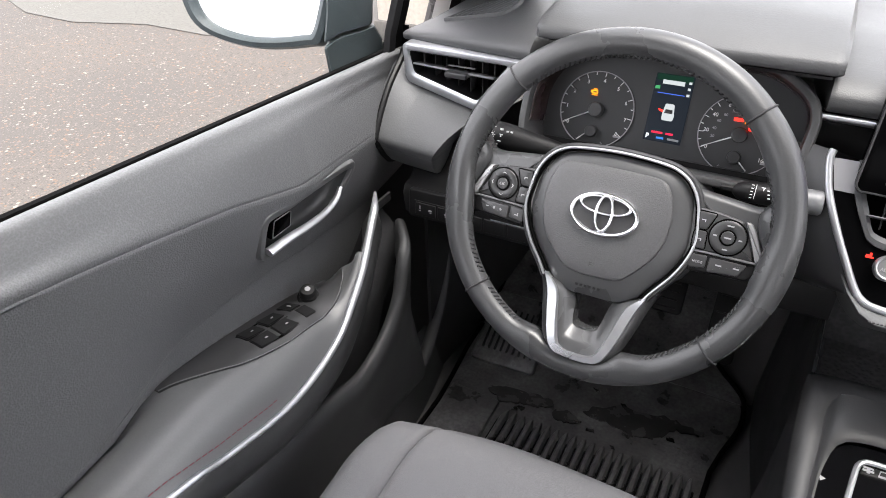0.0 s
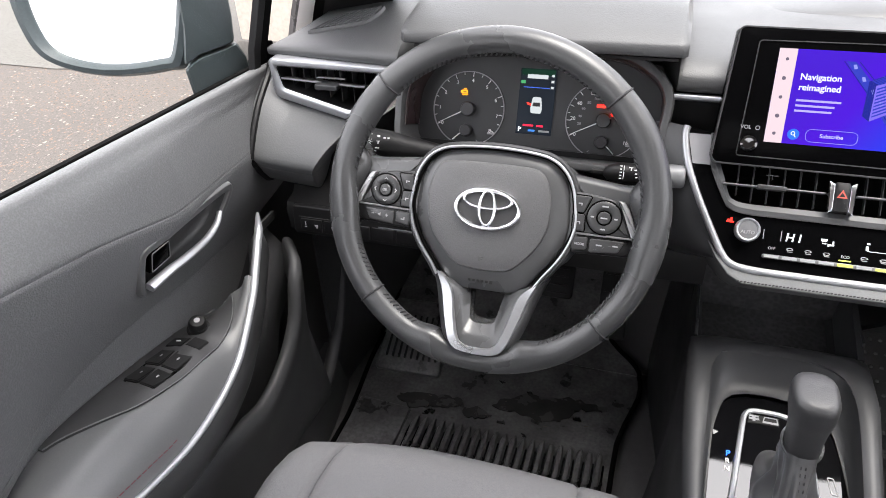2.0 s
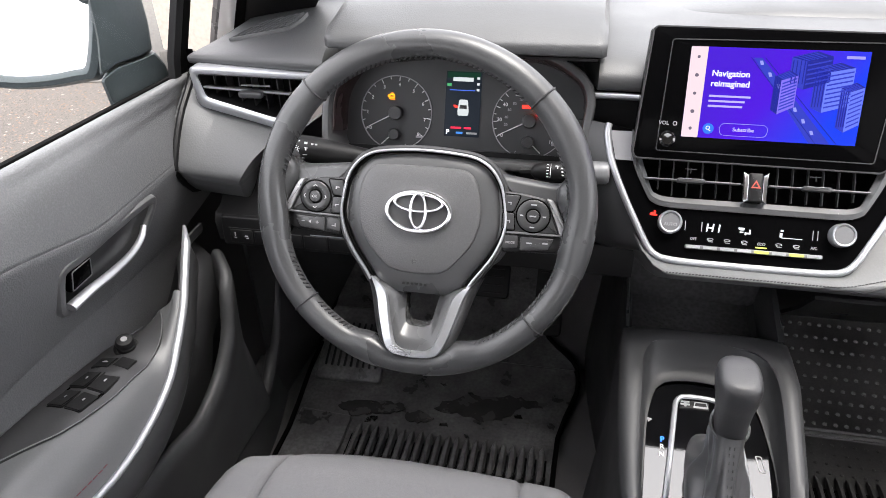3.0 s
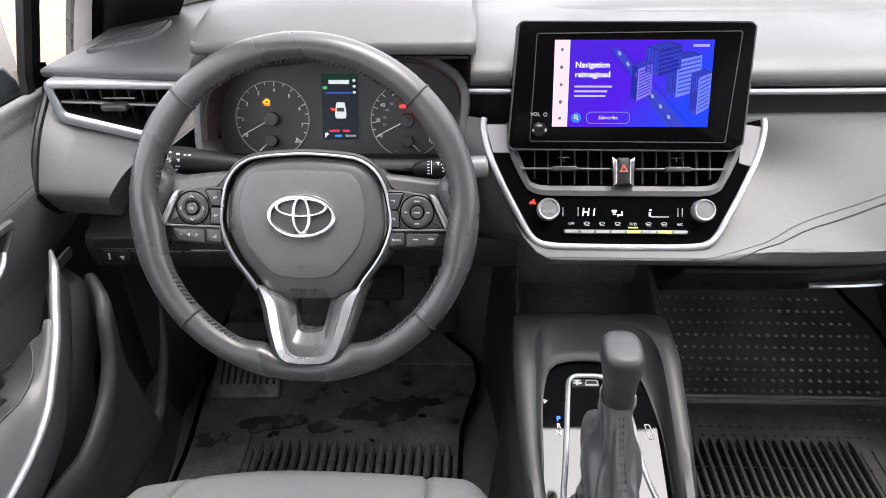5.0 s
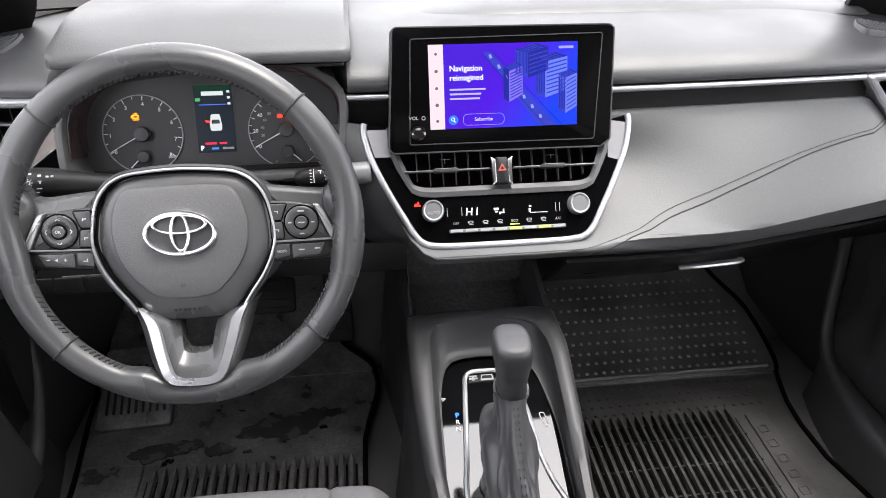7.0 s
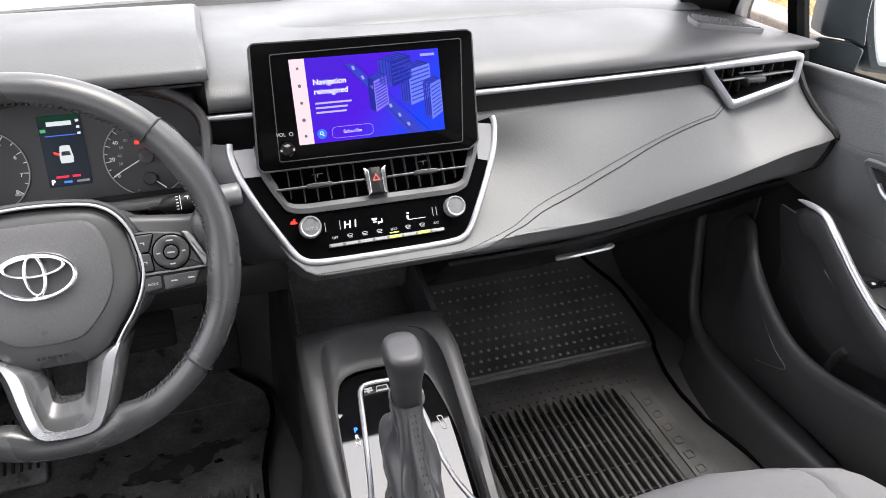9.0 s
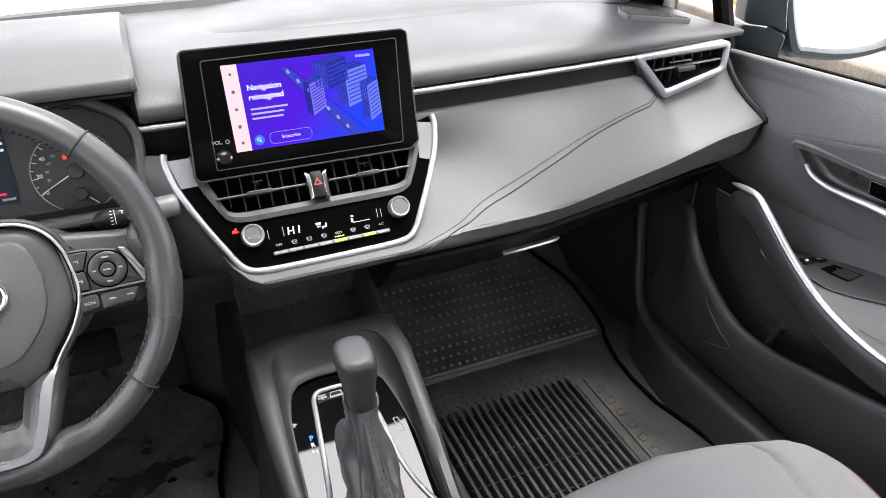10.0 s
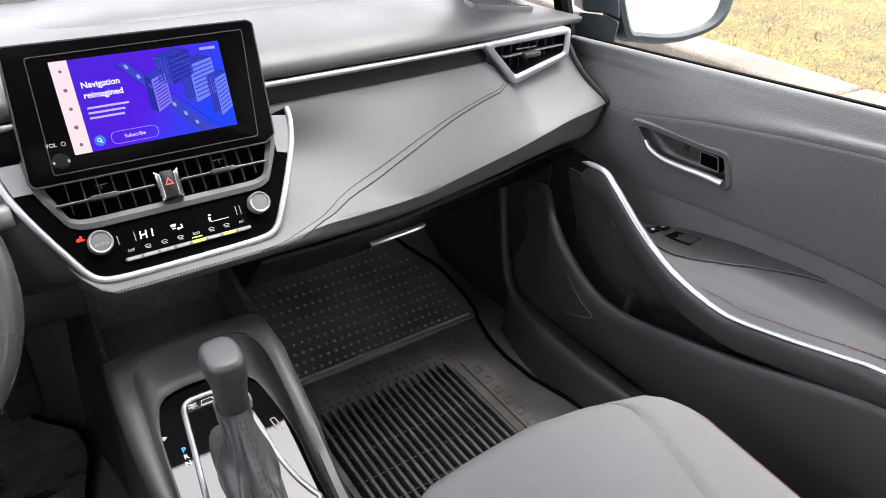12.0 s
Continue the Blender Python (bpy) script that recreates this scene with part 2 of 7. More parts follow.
def slab(outline, z0, z1, m=None, bevel=0.0, dome=0.0):
    """A plate from an outline, between two local heights, its upper edge rounded."""
    bm = bmesh.new()
    steps = [(0.0, z0)]
    if bevel:
        steps += [(-bevel * (1 - math.cos(a)), z1 - bevel + bevel * math.sin(a)) for a in (0, 0.5, 1.0, 1.57)]
    else:
        steps += [(0.0, z1)]
    loops = []
    for d, z in steps:
        loops.append([bm.verts.new((x, y, z)) for x, y in (grow(outline, d) if d else outline)])
    for a, b in zip(loops, loops[1:]):
        for i in range(len(a)):
            bm.faces.new((a[i - 1], a[i], b[i], b[i - 1]))
    bm.faces.new(loops[0][::-1])
    if dome:
        cx, cy = sum(v.co.x for v in loops[-1]) / len(loops[-1]), sum(v.co.y for v in loops[-1]) / len(loops[-1])
        prev = loops[-1]
        for f in (0.75, 0.5, 0.25):
            ring = [bm.verts.new((cx + (v.co.x - cx) * f, cy + (v.co.y - cy) * f, z1 + dome * (1 - f * f))) for v in loops[-1]]
            for i in range(len(ring)):
                bm.faces.new((prev[i - 1], prev[i], ring[i], ring[i - 1]))
            prev = ring
        bm.faces.new(prev)
    else:
        bm.faces.new(loops[-1])
    return moved(bm, m) if m else bm


def ring(outer, inner, z0, z1, m=None, round_=0.0):
    """A frame between two outlines with the same count of points."""
    bm = bmesh.new()
    o, i_ = [np.array(q)[:2] for q in outer], [np.array(q)[:2] for q in inner]
    prof = [(0.0, z0), (0.0, z1 - round_), (0.18, z1 - round_ * 0.2), (0.5, z1), (0.82, z1 - round_ * 0.2), (1.0, z1 - round_), (1.0, z0)] if round_ else [(0.0, z0), (0.0, z1), (1.0, z1), (1.0, z0)]
    loops = [[bm.verts.new((*(a * (1 - f) + b * f), z)) for a, b in zip(o, i_)] for f, z in prof]
    for a, b in zip(loops, loops[1:] + loops[:1]):
        for i in range(len(a)):
            bm.faces.new((a[i - 1], a[i], b[i], b[i - 1]))
    return moved(bm, m) if m else bm


def loft(rows, closed=False, cap=False):
    """A skin through rows of points."""
    bm = bmesh.new()
    vs = [[bm.verts.new(tuple(map(float, p))) for p in r] for r in rows]
    for a, b in zip(vs, vs[1:]):
        for i in range(0 if closed else 1, len(a)):
            bm.faces.new((a[i - 1], a[i], b[i], b[i - 1]))
    if cap and closed:
        bm.faces.new(vs[0][::-1])
        bm.faces.new(vs[-1])
    return bm


def thick(bm, t):
    """Give an open skin a thickness t towards its back, with closed rims."""
    bmesh.ops.recalc_face_normals(bm, faces=bm.faces)
    bm.normal_update()
    skin, rim_edges = bm.faces[:], [e for e in bm.edges if len(e.link_faces) == 1]
    back = {v: bm.verts.new(v.co - v.normal * t) for v in bm.verts[:]}
    for f in skin:
        bm.faces.new([back[v] for v in reversed(f.verts)])
    for e in rim_edges:
        a, b = e.verts
        bm.faces.new((a, b, back[b], back[a]))
    return bm


def sweep(path, rx, ry=None, n=10, closed=False, up=(0, 0, 1), taper=None, cap=True):
    """A round or oval bar along a path; rx lies across, ry along 'up'."""
    ry = ry or rx
    p = [Vector(tuple(map(float, q))) for q in path]
    rows, k = [], len(p)
    for i in range(k):
        a, b = (p[i - 1], p[(i + 1) % k]) if closed else (p[max(i - 1, 0)], p[min(i + 1, k - 1)])
        t = (b - a).normalized()
        side = t.cross(Vector(up)).normalized()
        top = side.cross(t).normalized()
        f = taper(i / (k - 1)) if taper else 1.0
        rows.append([p[i] + side * (rx * f * math.cos(g)) + top * (ry * f * math.sin(g)) for g in (2 * math.pi * j / n for j in range(n))])
    if closed:
        rows.append(rows[0])
    bm = loft(rows, True, cap and not closed)
    if closed:
        bmesh.ops.remove_doubles(bm, verts=bm.verts, dist=1e-6)
    return bm


def lathe(profile, n=32, m=None):
    """A turned body from (radius, height) pairs."""
    rows = [[(r * math.cos(a), r * math.sin(a), z) for a in (2 * math.pi * i / n for i in range(n))] for r, z in profile]
    bm = loft(rows, True, True)
    return moved(bm, m) if m else bm


def letters(text, size, m, depth=0.0003, align="CENTER"):
    cu = bpy.data.curves.new("text", "FONT")
    cu.body, cu.size, cu.align_x, cu.align_y, cu.extrude = text, size, align, "CENTER", depth
    cu.offset = size * 0.012
    ob = new("text", cu)
    bpy.context.view_layer.update()
    me = bpy.data.meshes.new_from_object(ob.evaluated_get(bpy.context.evaluated_depsgraph_get()))
    bpy.data.objects.remove(ob)
    bm = bmesh.new()
    bm.from_mesh(me)
    return moved(bm, m)


def bar(w, h, x, y, z, m, t=0.0004):
    return box((w, h, t), (x, y, z), 0, m=m)


def at(m, x, y, z=0.0):
    return m @ Matrix.Translation((x, y, z))


def curve(keys):
    """A smooth function of one number from a few (x, value) pairs."""
    xs = [k[0] for k in keys]
    ys = [k[1] for k in keys]
    order = np.argsort(xs)
    xs, ys = np.array(xs)[order], np.array(ys)[order]
    return lambda v: float(np.mean([np.interp(v + d, xs, ys) for d in (-0.02, -0.01, 0, 0.01, 0.02)]))


def resample(line, n):
    d = np.r_[0, np.cumsum([np.linalg.norm(np.array(b) - np.array(a)) for a, b in zip(line, line[1:])])]
    return [np.array([np.interp(q, d, [p[k] for p in line]) for k in range(2)]) for q in np.linspace(0, d[-1], n)]


# ---- outside: ground, kerb, grass, facade ----
def sheet(x0, y0, x1, y1, z, nx=1, ny=1):
    return loft([[(x0 + (x1 - x0) * i / nx, y0 + (y1 - y0) * j / ny, z) for j in range(ny + 1)] for i in range(nx + 1)])


tagged(part("ground", sheet(-400, -400, 400, 400, 0.0), ASPHALT), "speckled grey-brown asphalt of a parking lot", "ground", kind="structure")
tagged(part("pavement", thick(loft([[(x, y0 + 0.12 * math.sin(x * 1.7) + 0.07 * math.sin(x * 4.3), 0.006), (x, 40, 0.006)] for x, y0 in ((-40 + i * 0.5, 2.25) for i in range(77))]), 0.004), CONCRETE),
       "pale worn concrete apron beside the asphalt", "pavement", kind="structure")
rim = random.Random(4)
KB = pose(3.555, 0, 0, 0, 0, -3.3)
kerb = thing("kerb", "sandy concrete kerb along dry grass", "kerb", kind="structure", at=(3.5, 0, 0))
for i in range(14):
    y0 = -10 + i * 1.55
    b = box((0.32, 1.535, 0.15), (-0.16, y0 + 0.77, 0.06), 0.022, 3)
    for v in b.verts:
        v.co.x += rim.uniform(-0.006, 0.006)
        v.co.z += rim.uniform(-0.006, 0.004)
    moved(b, KB)
    under(kerb, part("kerb_stone", b, KERBSTONE))
tagged(part("lawn", moved(sheet(-0.02, -30, 60, 60, 0.115, 40, 40), KB), SOIL), "dry yellow turf behind the kerb", "lawn", kind="structure")
verts, faces = [], []
for i in range(60000):
    x, y, _ = KB @ Vector((rim.random() ** 1.5 * 6.0 - 0.02 + 0.04 * rim.random(), rim.uniform(-2.5, 9.0), 0))
    h, a, w, l = rim.uniform(0.008, 0.045), rim.uniform(0, 6.28), rim.uniform(0.0012, 0.0035), rim.uniform(0.02, 0.08)
    c, s = math.cos(a), math.sin(a)
    k = len(verts)
    verts += [(x - s * w, y + c * w, 0.113), (x + s * w, y - c * w, 0.113), (x + c * l, y + s * l, 0.113 + h)]
    faces.append((k, k + 1, k + 2))
me = bpy.data.meshes.new("grass")
me.from_pydata(verts, [], faces)
me.materials.append(STRAW)
tagged(new("grass", me), "dry straw-coloured grass blades", "grass", kind="stuff")

house = thing("building", "low cream rendered wall of an outbuilding", "building", kind="", at=(-1.85, 5.3, 0))
under(house, part("wall", box((1.25, 5.4, 1.7), (-1.85, 5.3, 0.85), 0.02), FACADE))
under(house, part("plinth", box((1.29, 5.44, 0.12), (-1.85, 5.3, 0.06), 0.02), CONCRETE))

# ---- car shell ----
shell = thing("car_shell", "white sedan body shell with a light roof lining", "car body", kind="structure", at=(0, 0, 0.3))
under(shell, part("hood", thick(loft([[(x, y, 0.965 - 0.05 * (abs(x) / 0.75) ** 2 - 0.16 * max(0, (y - 0.55) / 0.9) ** 1.6) for y in np.linspace(0.50, 1.5, 9)] for x in np.linspace(-0.78, 0.78, 13)]), -0.03), BODY))
for s in (-1, 1):
    under(shell, part("fender", box((0.10, 1.1, 0.45), (s * 0.86, 0.98, 0.63), 0.05, 3), BODY))
    slope = [(0.33, 0.895, (0.832, 0.822, 0.798, 0.784, 0.70)), (0.25, 1.002, (0.759, 0.751, 0.730, 0.717, 0.60)), (0.10, 1.1135, (0.651, 0.645, 0.627, 0.617, 0.525)), (-0.10, 1.204, (0.575, 0.570, 0.557, 0.550, 0.485)), (-0.33, 1.345, (0.585, 0.580, 0.567, 0.560, 0.50))]
    if s > 0:
        slope = [(0.33, 0.892, (0.807, 0.803, 0.780, 0.769, 0.68)), (0.27, 0.972, (0.739, 0.735, 0.714, 0.704, 0.60)), (0.10, 1.11, (0.635, 0.630, 0.612, 0.602, 0.52)), (-0.10, 1.21, (0.575, 0.570, 0.557, 0.550, 0.485)), (-0.33, 1.345, (0.585, 0.580, 0.567, 0.560, 0.50))]
    for nm, k, back, mat_, lab in (("window_channel", 0, 0.004, GREYPL, ""), ("pillar_skin", 1, 0.0, BODY, "white painted pillar edge"), ("pillar_seal", 2, 0.006, VOID, "black rubber pillar seal"), ("front_pillar", 3, 0.010, HARD, "dark front pillar trim")):
        line = [[(s * x, y + back, z), (s * (x + (xi - x) * 0.5), y + back - 0.004, z + 0.002), (s * xi, y + back, z)] for y, z, xs in slope for x, xi in ((xs[k], xs[k + 1]),)]
        under(shell, part(nm, thick(loft([smooth_line([r[i] for r in line], 5) for i in range(3)]), 0.012), mat_, label=lab))
    ends = ((0.077, 0.953), (0.102, 1.037), (0.113, 1.124)) if s < 0 else ((0.124, 0.926), (0.138, 0.997), (0.146, 1.114))
    for w0, w1, dx, mat_ in ((0.0, 0.015, 0.0, HARD), (0.017, 0.037, 0.004, VOID)):
        rows = [[(s * (x + dx), y + w, z - 0.4 * w) for w in (w0, (w0 + w1) / 2, w1)] for (y, z), x in zip(((ends[0][0] - 0.012, ends[0][1] - 0.09), *ends, (ends[2][0] - 0.04, 1.30)), (0.768, 0.760, 0.747, 0.720, 0.66))]
        under(shell, part("window_post", thick(loft(rows), 0.010), mat_))
    under(shell, part("centre_pillar", sweep([(s * 0.76, -0.92, 0.3), (s * 0.75, -0.95, 0.95), (s * 0.60, -1.0, 1.36)], 0.03, 0.09, up=(0, 1, 0)), HARD))
    under(shell, part("rear_pillar", sweep([(s * 0.74, -1.9, 0.3), (s * 0.72, -1.95, 0.95), (s * 0.56, -1.7, 1.36)], 0.03, 0.10, up=(0, 1, 0)), HARD))
    edge = curve([(0.45, 0.80), (0.28, 0.750), (0.16, 0.678), (0.07, 0.648), (-0.014, 0.634), (-0.135, 0.632), (-0.23, 0.640), (-0.95, 0.650)]) if s > 0 else curve([(0.45, 0.80), (0.28, 0.765), (0.192, 0.743), (0.133, 0.722), (0.03, 0.702), (-0.10, 0.690), (-0.95, 0.680)])
    under(shell, part("sill", thick(loft([[(s * (edge(y) + dx), y, z) for dx, z in smooth_line([(0.11, 0.33), (0.05, 0.362), (0.022, 0.374), (0.008, 0.376), (0.0, 0.366), (-0.003, 0.34), (-0.006, 0.30), (-0.012, 0.268)], 3)] for y in np.linspace(0.13, -0.95, 30)]), 0.005), POCKET))
    rise = [(0.655, 0.00, 0.364), (0.664, 0.08, 0.366), (0.676, 0.135, 0.388), (0.688, 0.170, 0.435), (0.698, 0.195, 0.500), (0.704, 0.215, 0.575), (0.708, 0.225, 0.680)] if s > 0 else [(0.700, -0.02, 0.366), (0.704, 0.04, 0.374), (0.710, 0.09, 0.400), (0.716, 0.135, 0.440), (0.722, 0.170, 0.510), (0.726, 0.190, 0.600), (0.728, 0.195, 0.690)]
    under(shell, part("door_weatherstrip", sweep([(s * x, y, z) for x, y, z in smooth_line(rise, 6)], 0.010, 0.012, 12, up=(1, 0, 0), taper=lambda f: min(1.0, 0.3 + 5 * f)), POCKET, label="black rubber strip round the door opening"))
    under(shell, part("side_kick_panel", thick(loft([smooth_line([(s * (0.722 - 0.05 * (j / 5) ** 2), 0.10 + 0.08 * j, z) for j in range(6)], 2) for z in np.linspace(0.27, 0.74, 6)]), 0.006), CONSOLE))
under(shell, part("firewall", thick(loft([[(x, y, z) for x in np.linspace(-0.74, 0.74, 4)] for y, z in ((0.30, 0.27), (0.42, 0.30), (0.56, 0.45), (0.62, 0.70), (0.62, 0.95))]), 0.01), CARPET))
under(shell, part("rear_wall", box((1.5, 0.06, 0.75), (0, -2.0, 0.60), 0.02), TRIMDARK))
under(shell, part("cowl", thick(loft([[(x, 0.40 - 0.10 * (abs(x) / 0.72) ** 2.2 + d, z) for d, z in ((-0.015, 0.99), (0.0, 1.004), (0.03, 1.002), (0.08, 0.975), (0.2, 0.955))] for x in np.linspace(-0.74, 0.74, 25)]), 0.005), HARD))
tagged(part("floor", box((1.52, 2.5, 0.03), (0, -0.75, 0.262), 0.0), CARPET), "black carpeted car floor", "floor", kind="structure")
roof = [[(x, y, 1.40 - 0.05 * (abs(x) / 0.62) ** 3 - 0.05 * ((y + 0.95) / 0.75) ** 2) for x in np.linspace(-0.62, 0.62, 9)] for y in np.linspace(-0.26, -1.75, 9)]
tagged(part("ceiling", thick(loft(roof), 0.03), LINING), "light grey headlining of the car roof", "ceiling", kind="structure")
ws = [[(s * (0.72 - 0.14 * f), 0.42 - 0.69 * f - 0.10 * (abs(s) ** 2) * (1 - f), 0.985 + 0.36 * f) for s in np.linspace(-1, 1, 13)] for f in np.linspace(0, 1, 7)]
pane = tagged(part("windshield", loft(ws), GLASS), "clear curved windshield", "windshield", kind="structure")
pane.visible_shadow = False
rw = [[(s * (0.66 - 0.10 * f), -1.98 + 0.26 * f, 0.98 + 0.36 * f) for s in np.linspace(-1, 1, 5)] for f in np.linspace(0, 1, 3)]
pane = tagged(part("rear_window", loft(rw), GLASS), "clear rear window", "window", kind="structure")
pane.visible_shadow = False

# ---- dashboard ----
dash = thing("dashboard", "grey soft-touch dashboard with silver trim and air vents", "dashboard", at=(0, 0.2, 0.7))


def trim_y(x):
    return 0.056 + 0.062 * x * x


def drop(x):
    return 0.045 * max(0.0, (abs(x) - 0.42) / 0.30) ** 2


rows = []
for x in np.linspace(-0.735, 0.735, 148):
    w = min(1.0, max(0.0, min((x + 0.535) / 0.03, (-0.190 - x) / 0.012)))
    y, k = trim_y(x) + 0.085 * w * w * (3 - 2 * w), drop(x)
    back = 0.40 - 0.10 * (abs(x) / 0.72) ** 2.2
    prof = smooth_line([(y + 0.03, 0.938), (y + 0.002, 0.9425), (y - 0.004, 0.951), (y + 0.002, 0.964 - 0.2 * k), (y + 0.03, 0.978 - 0.5 * k), (y + 0.09, 0.988 - 0.75 * k), (y + 0.19, 0.993 - 0.85 * k), (max(back, y + 0.20), 0.995 - 0.85 * k)], 4)
    rows.append([(x, py, pz) for py, pz in prof])
under(dash, part("upper_pad", thick(loft(rows), 0.004), PAD, label="light grey soft dash top"))

# raised rear part of the dash top
rows = []
for x in np.linspace(-0.12, 0.60, 30):
    f = min(1, (x + 0.12) / 0.16, (0.60 - x) / 0.3)
    f = max(0.0, f) ** 0.7
    rows.append([(x, py, pz) for py, pz in smooth_line([(0.215, 0.985), (0.235, 0.988 + 0.010 * f), (0.29, 0.988 + 0.016 * f), (0.40 - 0.10 * (abs(x) / 0.72) ** 2.2, 0.988 + 0.014 * f)], 4)])
under(dash, part("rear_pad", thick(loft(rows), 0.003), PAD))

# instrument hood
rows = []
for x in np.linspace(-0.512, -0.179, 60):
    e = min(1.0, (x + 0.512) / 0.010, (-0.179 - x) / 0.010)
    e = 0.45 + 0.55 * math.sqrt(max(0.0, 1 - (1 - e) ** 2))
    cr, b = 0.010 * (1 - ((x + 0.346) / 0.19) ** 2), 0.012 * (1 - e)
    prof = smooth_line([(0.13, 0.976), (0.060, 0.984), (0.038 + b, 0.9895), (0.028 + b, 0.9915), (0.0245 + b, 0.9935), (0.0255 + b, 1.0030), (0.032 + b, 1.0075 + 0.0015 * e), (0.055, 1.009 + (0.008 + 0.5 * cr) * e), (0.10, 1.006 + (0.020 + cr) * e), (0.16, 1.001 + (0.026 + cr) * e), (0.24, 0.996 + (0.024 + cr) * e), (0.36, 0.990 + 0.015 * e)], 4)
    rows.append([(x, py, pz) for py, pz in prof])
under(dash, part("instrument_hood", thick(loft(rows), 0.004), PAD, label="soft grey hood over the dials"))

rows = [[(x, y, z) for y, z in ((0.050, 0.983), (0.085, 0.975), (0.120, 0.964), (0.150, 0.950))] for x in np.linspace(-0.503, -0.188, 12)]
under(dash, part("binnacle_roof", thick(loft(rows), 0.003), HARD))

# black recess band and silver strip under the pad
for x0, x1 in ((-0.194, -0.135), (0.135, 0.56)):
    pts = [(x, trim_y(x), 0.937) for x in np.linspace(x0, x1, 24)]
    under(dash, part("trim_strip", sweep(pts, 0.004, 0.0042, 10), SILVER, label="satin silver strip"))
for x0, x1 in ((-0.192, -0.10), (0.10, 0.53)):
    rows = [[(x, trim_y(x) + 0.012, 0.945), (x, trim_y(x) + 0.016, 0.92), (x, trim_y(x) + 0.010, 0.885)] for x in np.linspace(x0, x1, 24)]
    under(dash, part("recess_band", thick(loft(rows), 0.004), HARD, label="black band under the silver strip"))

# lower padded panels
ridge_y = curve([(-0.8, 0.012), (-0.72, 0.008), (-0.646, 0.004), (-0.5, -0.004), (-0.30, -0.010), (-0.15, -0.0745), (0.085, -0.0745), (0.13, -0.069), (0.18, -0.058), (0.25, -0.042), (0.33, -0.03), (0.525, -0.007), (0.646, 0.004), (0.726, 0.008), (0.78, 0.012)])
ridge_z = curve([(-0.8, 0.81), (-0.72, 0.806), (-0.646, 0.804), (-0.5, 0.800), (-0.30, 0.79), (-0.15, 0.773), (0.085, 0.773), (0.13, 0.769), (0.18, 0.761), (0.25, 0.751), (0.33, 0.745), (0.525, 0.755), (0.646, 0.768), (0.726, 0.770), (0.78, 0.784)])


def lower_pad(x):
    ry, rz, ty = ridge_y(x), ridge_z(x), trim_y(x)
    tz = float(np.interp(abs(x), (0.0, 0.535, 0.588, 0.700, 0.74), (0.906, 0.906, 0.866, 0.896, 0.925)))
    top = (ty + 0.008, tz)
    mid = ((top[0] + ry) / 2 - 0.010, (top[1] + rz) / 2 + 0.012)
    if x < -0.3:
        return smooth_line([(ty + 0.03, tz - 0.006), top, (top[0] - 0.010, tz - 0.011), mid, (ry - 0.002, rz + 0.020), (ry, rz + 0.003), (ry + 0.004, rz - 0.003), (ry + 0.018, rz - 0.023), (ry + 0.045, rz - 0.040), (ry + 0.16, rz - 0.060)], 4)
    # beside the climate panel the pad drops behind its face
    w = min(1.0, max(0.0, (0.37 - x) / 0.23))
    w = w * w * (3 - 2 * w)
    h = float(np.interp(x, (0.15, 0.30, 0.45, 0.60, 0.70, 0.75), (0.014, 0.023, 0.031, 0.038, 0.048, 0.051)))

    def towards(p, q):
        return p[0] + (q[0] - p[0]) * w, p[1] + (q[1] - p[1]) * w

    mid = towards(mid, (0.050, 0.850))
    fold = [towards(p, q) for p, q in (((ry - 0.0065, rz + h + 0.007), (-0.0050, 0.8080)), ((ry - 0.0060, rz + h), (-0.0590, 0.7870)), ((ry - 0.0025, rz + h - 0.006), (ry - 0.0015, 0.7815)), ((ry + 0.006, rz + 0.004), (ry, rz + 0.003)))]
    return smooth_line([(ty + 0.03, tz - 0.006), top, (top[0] - 0.010, tz - 0.011), mid, *fold, (ry + 0.014, rz - 0.008), (ry + 0.045, rz - 0.030), (ry + 0.08, rz - 0.052), (ry + 0.16, rz - 0.065)], 4)


def end_curve(x, z):
    """Rounds off the passenger end of the panel."""
    f = max(0.0, (x - 0.655) / 0.097) ** 2
    return x - f * float(np.interp(z, (0.74, 0.76, 0.775, 0.79, 0.805, 0.82, 0.835, 0.851, 0.873, 0.89, 0.92), (0.050, 0.030, 0.016, 0.008, 0.004, 0.003, 0.008, 0.018, 0.030, 0.036, 0.038)))


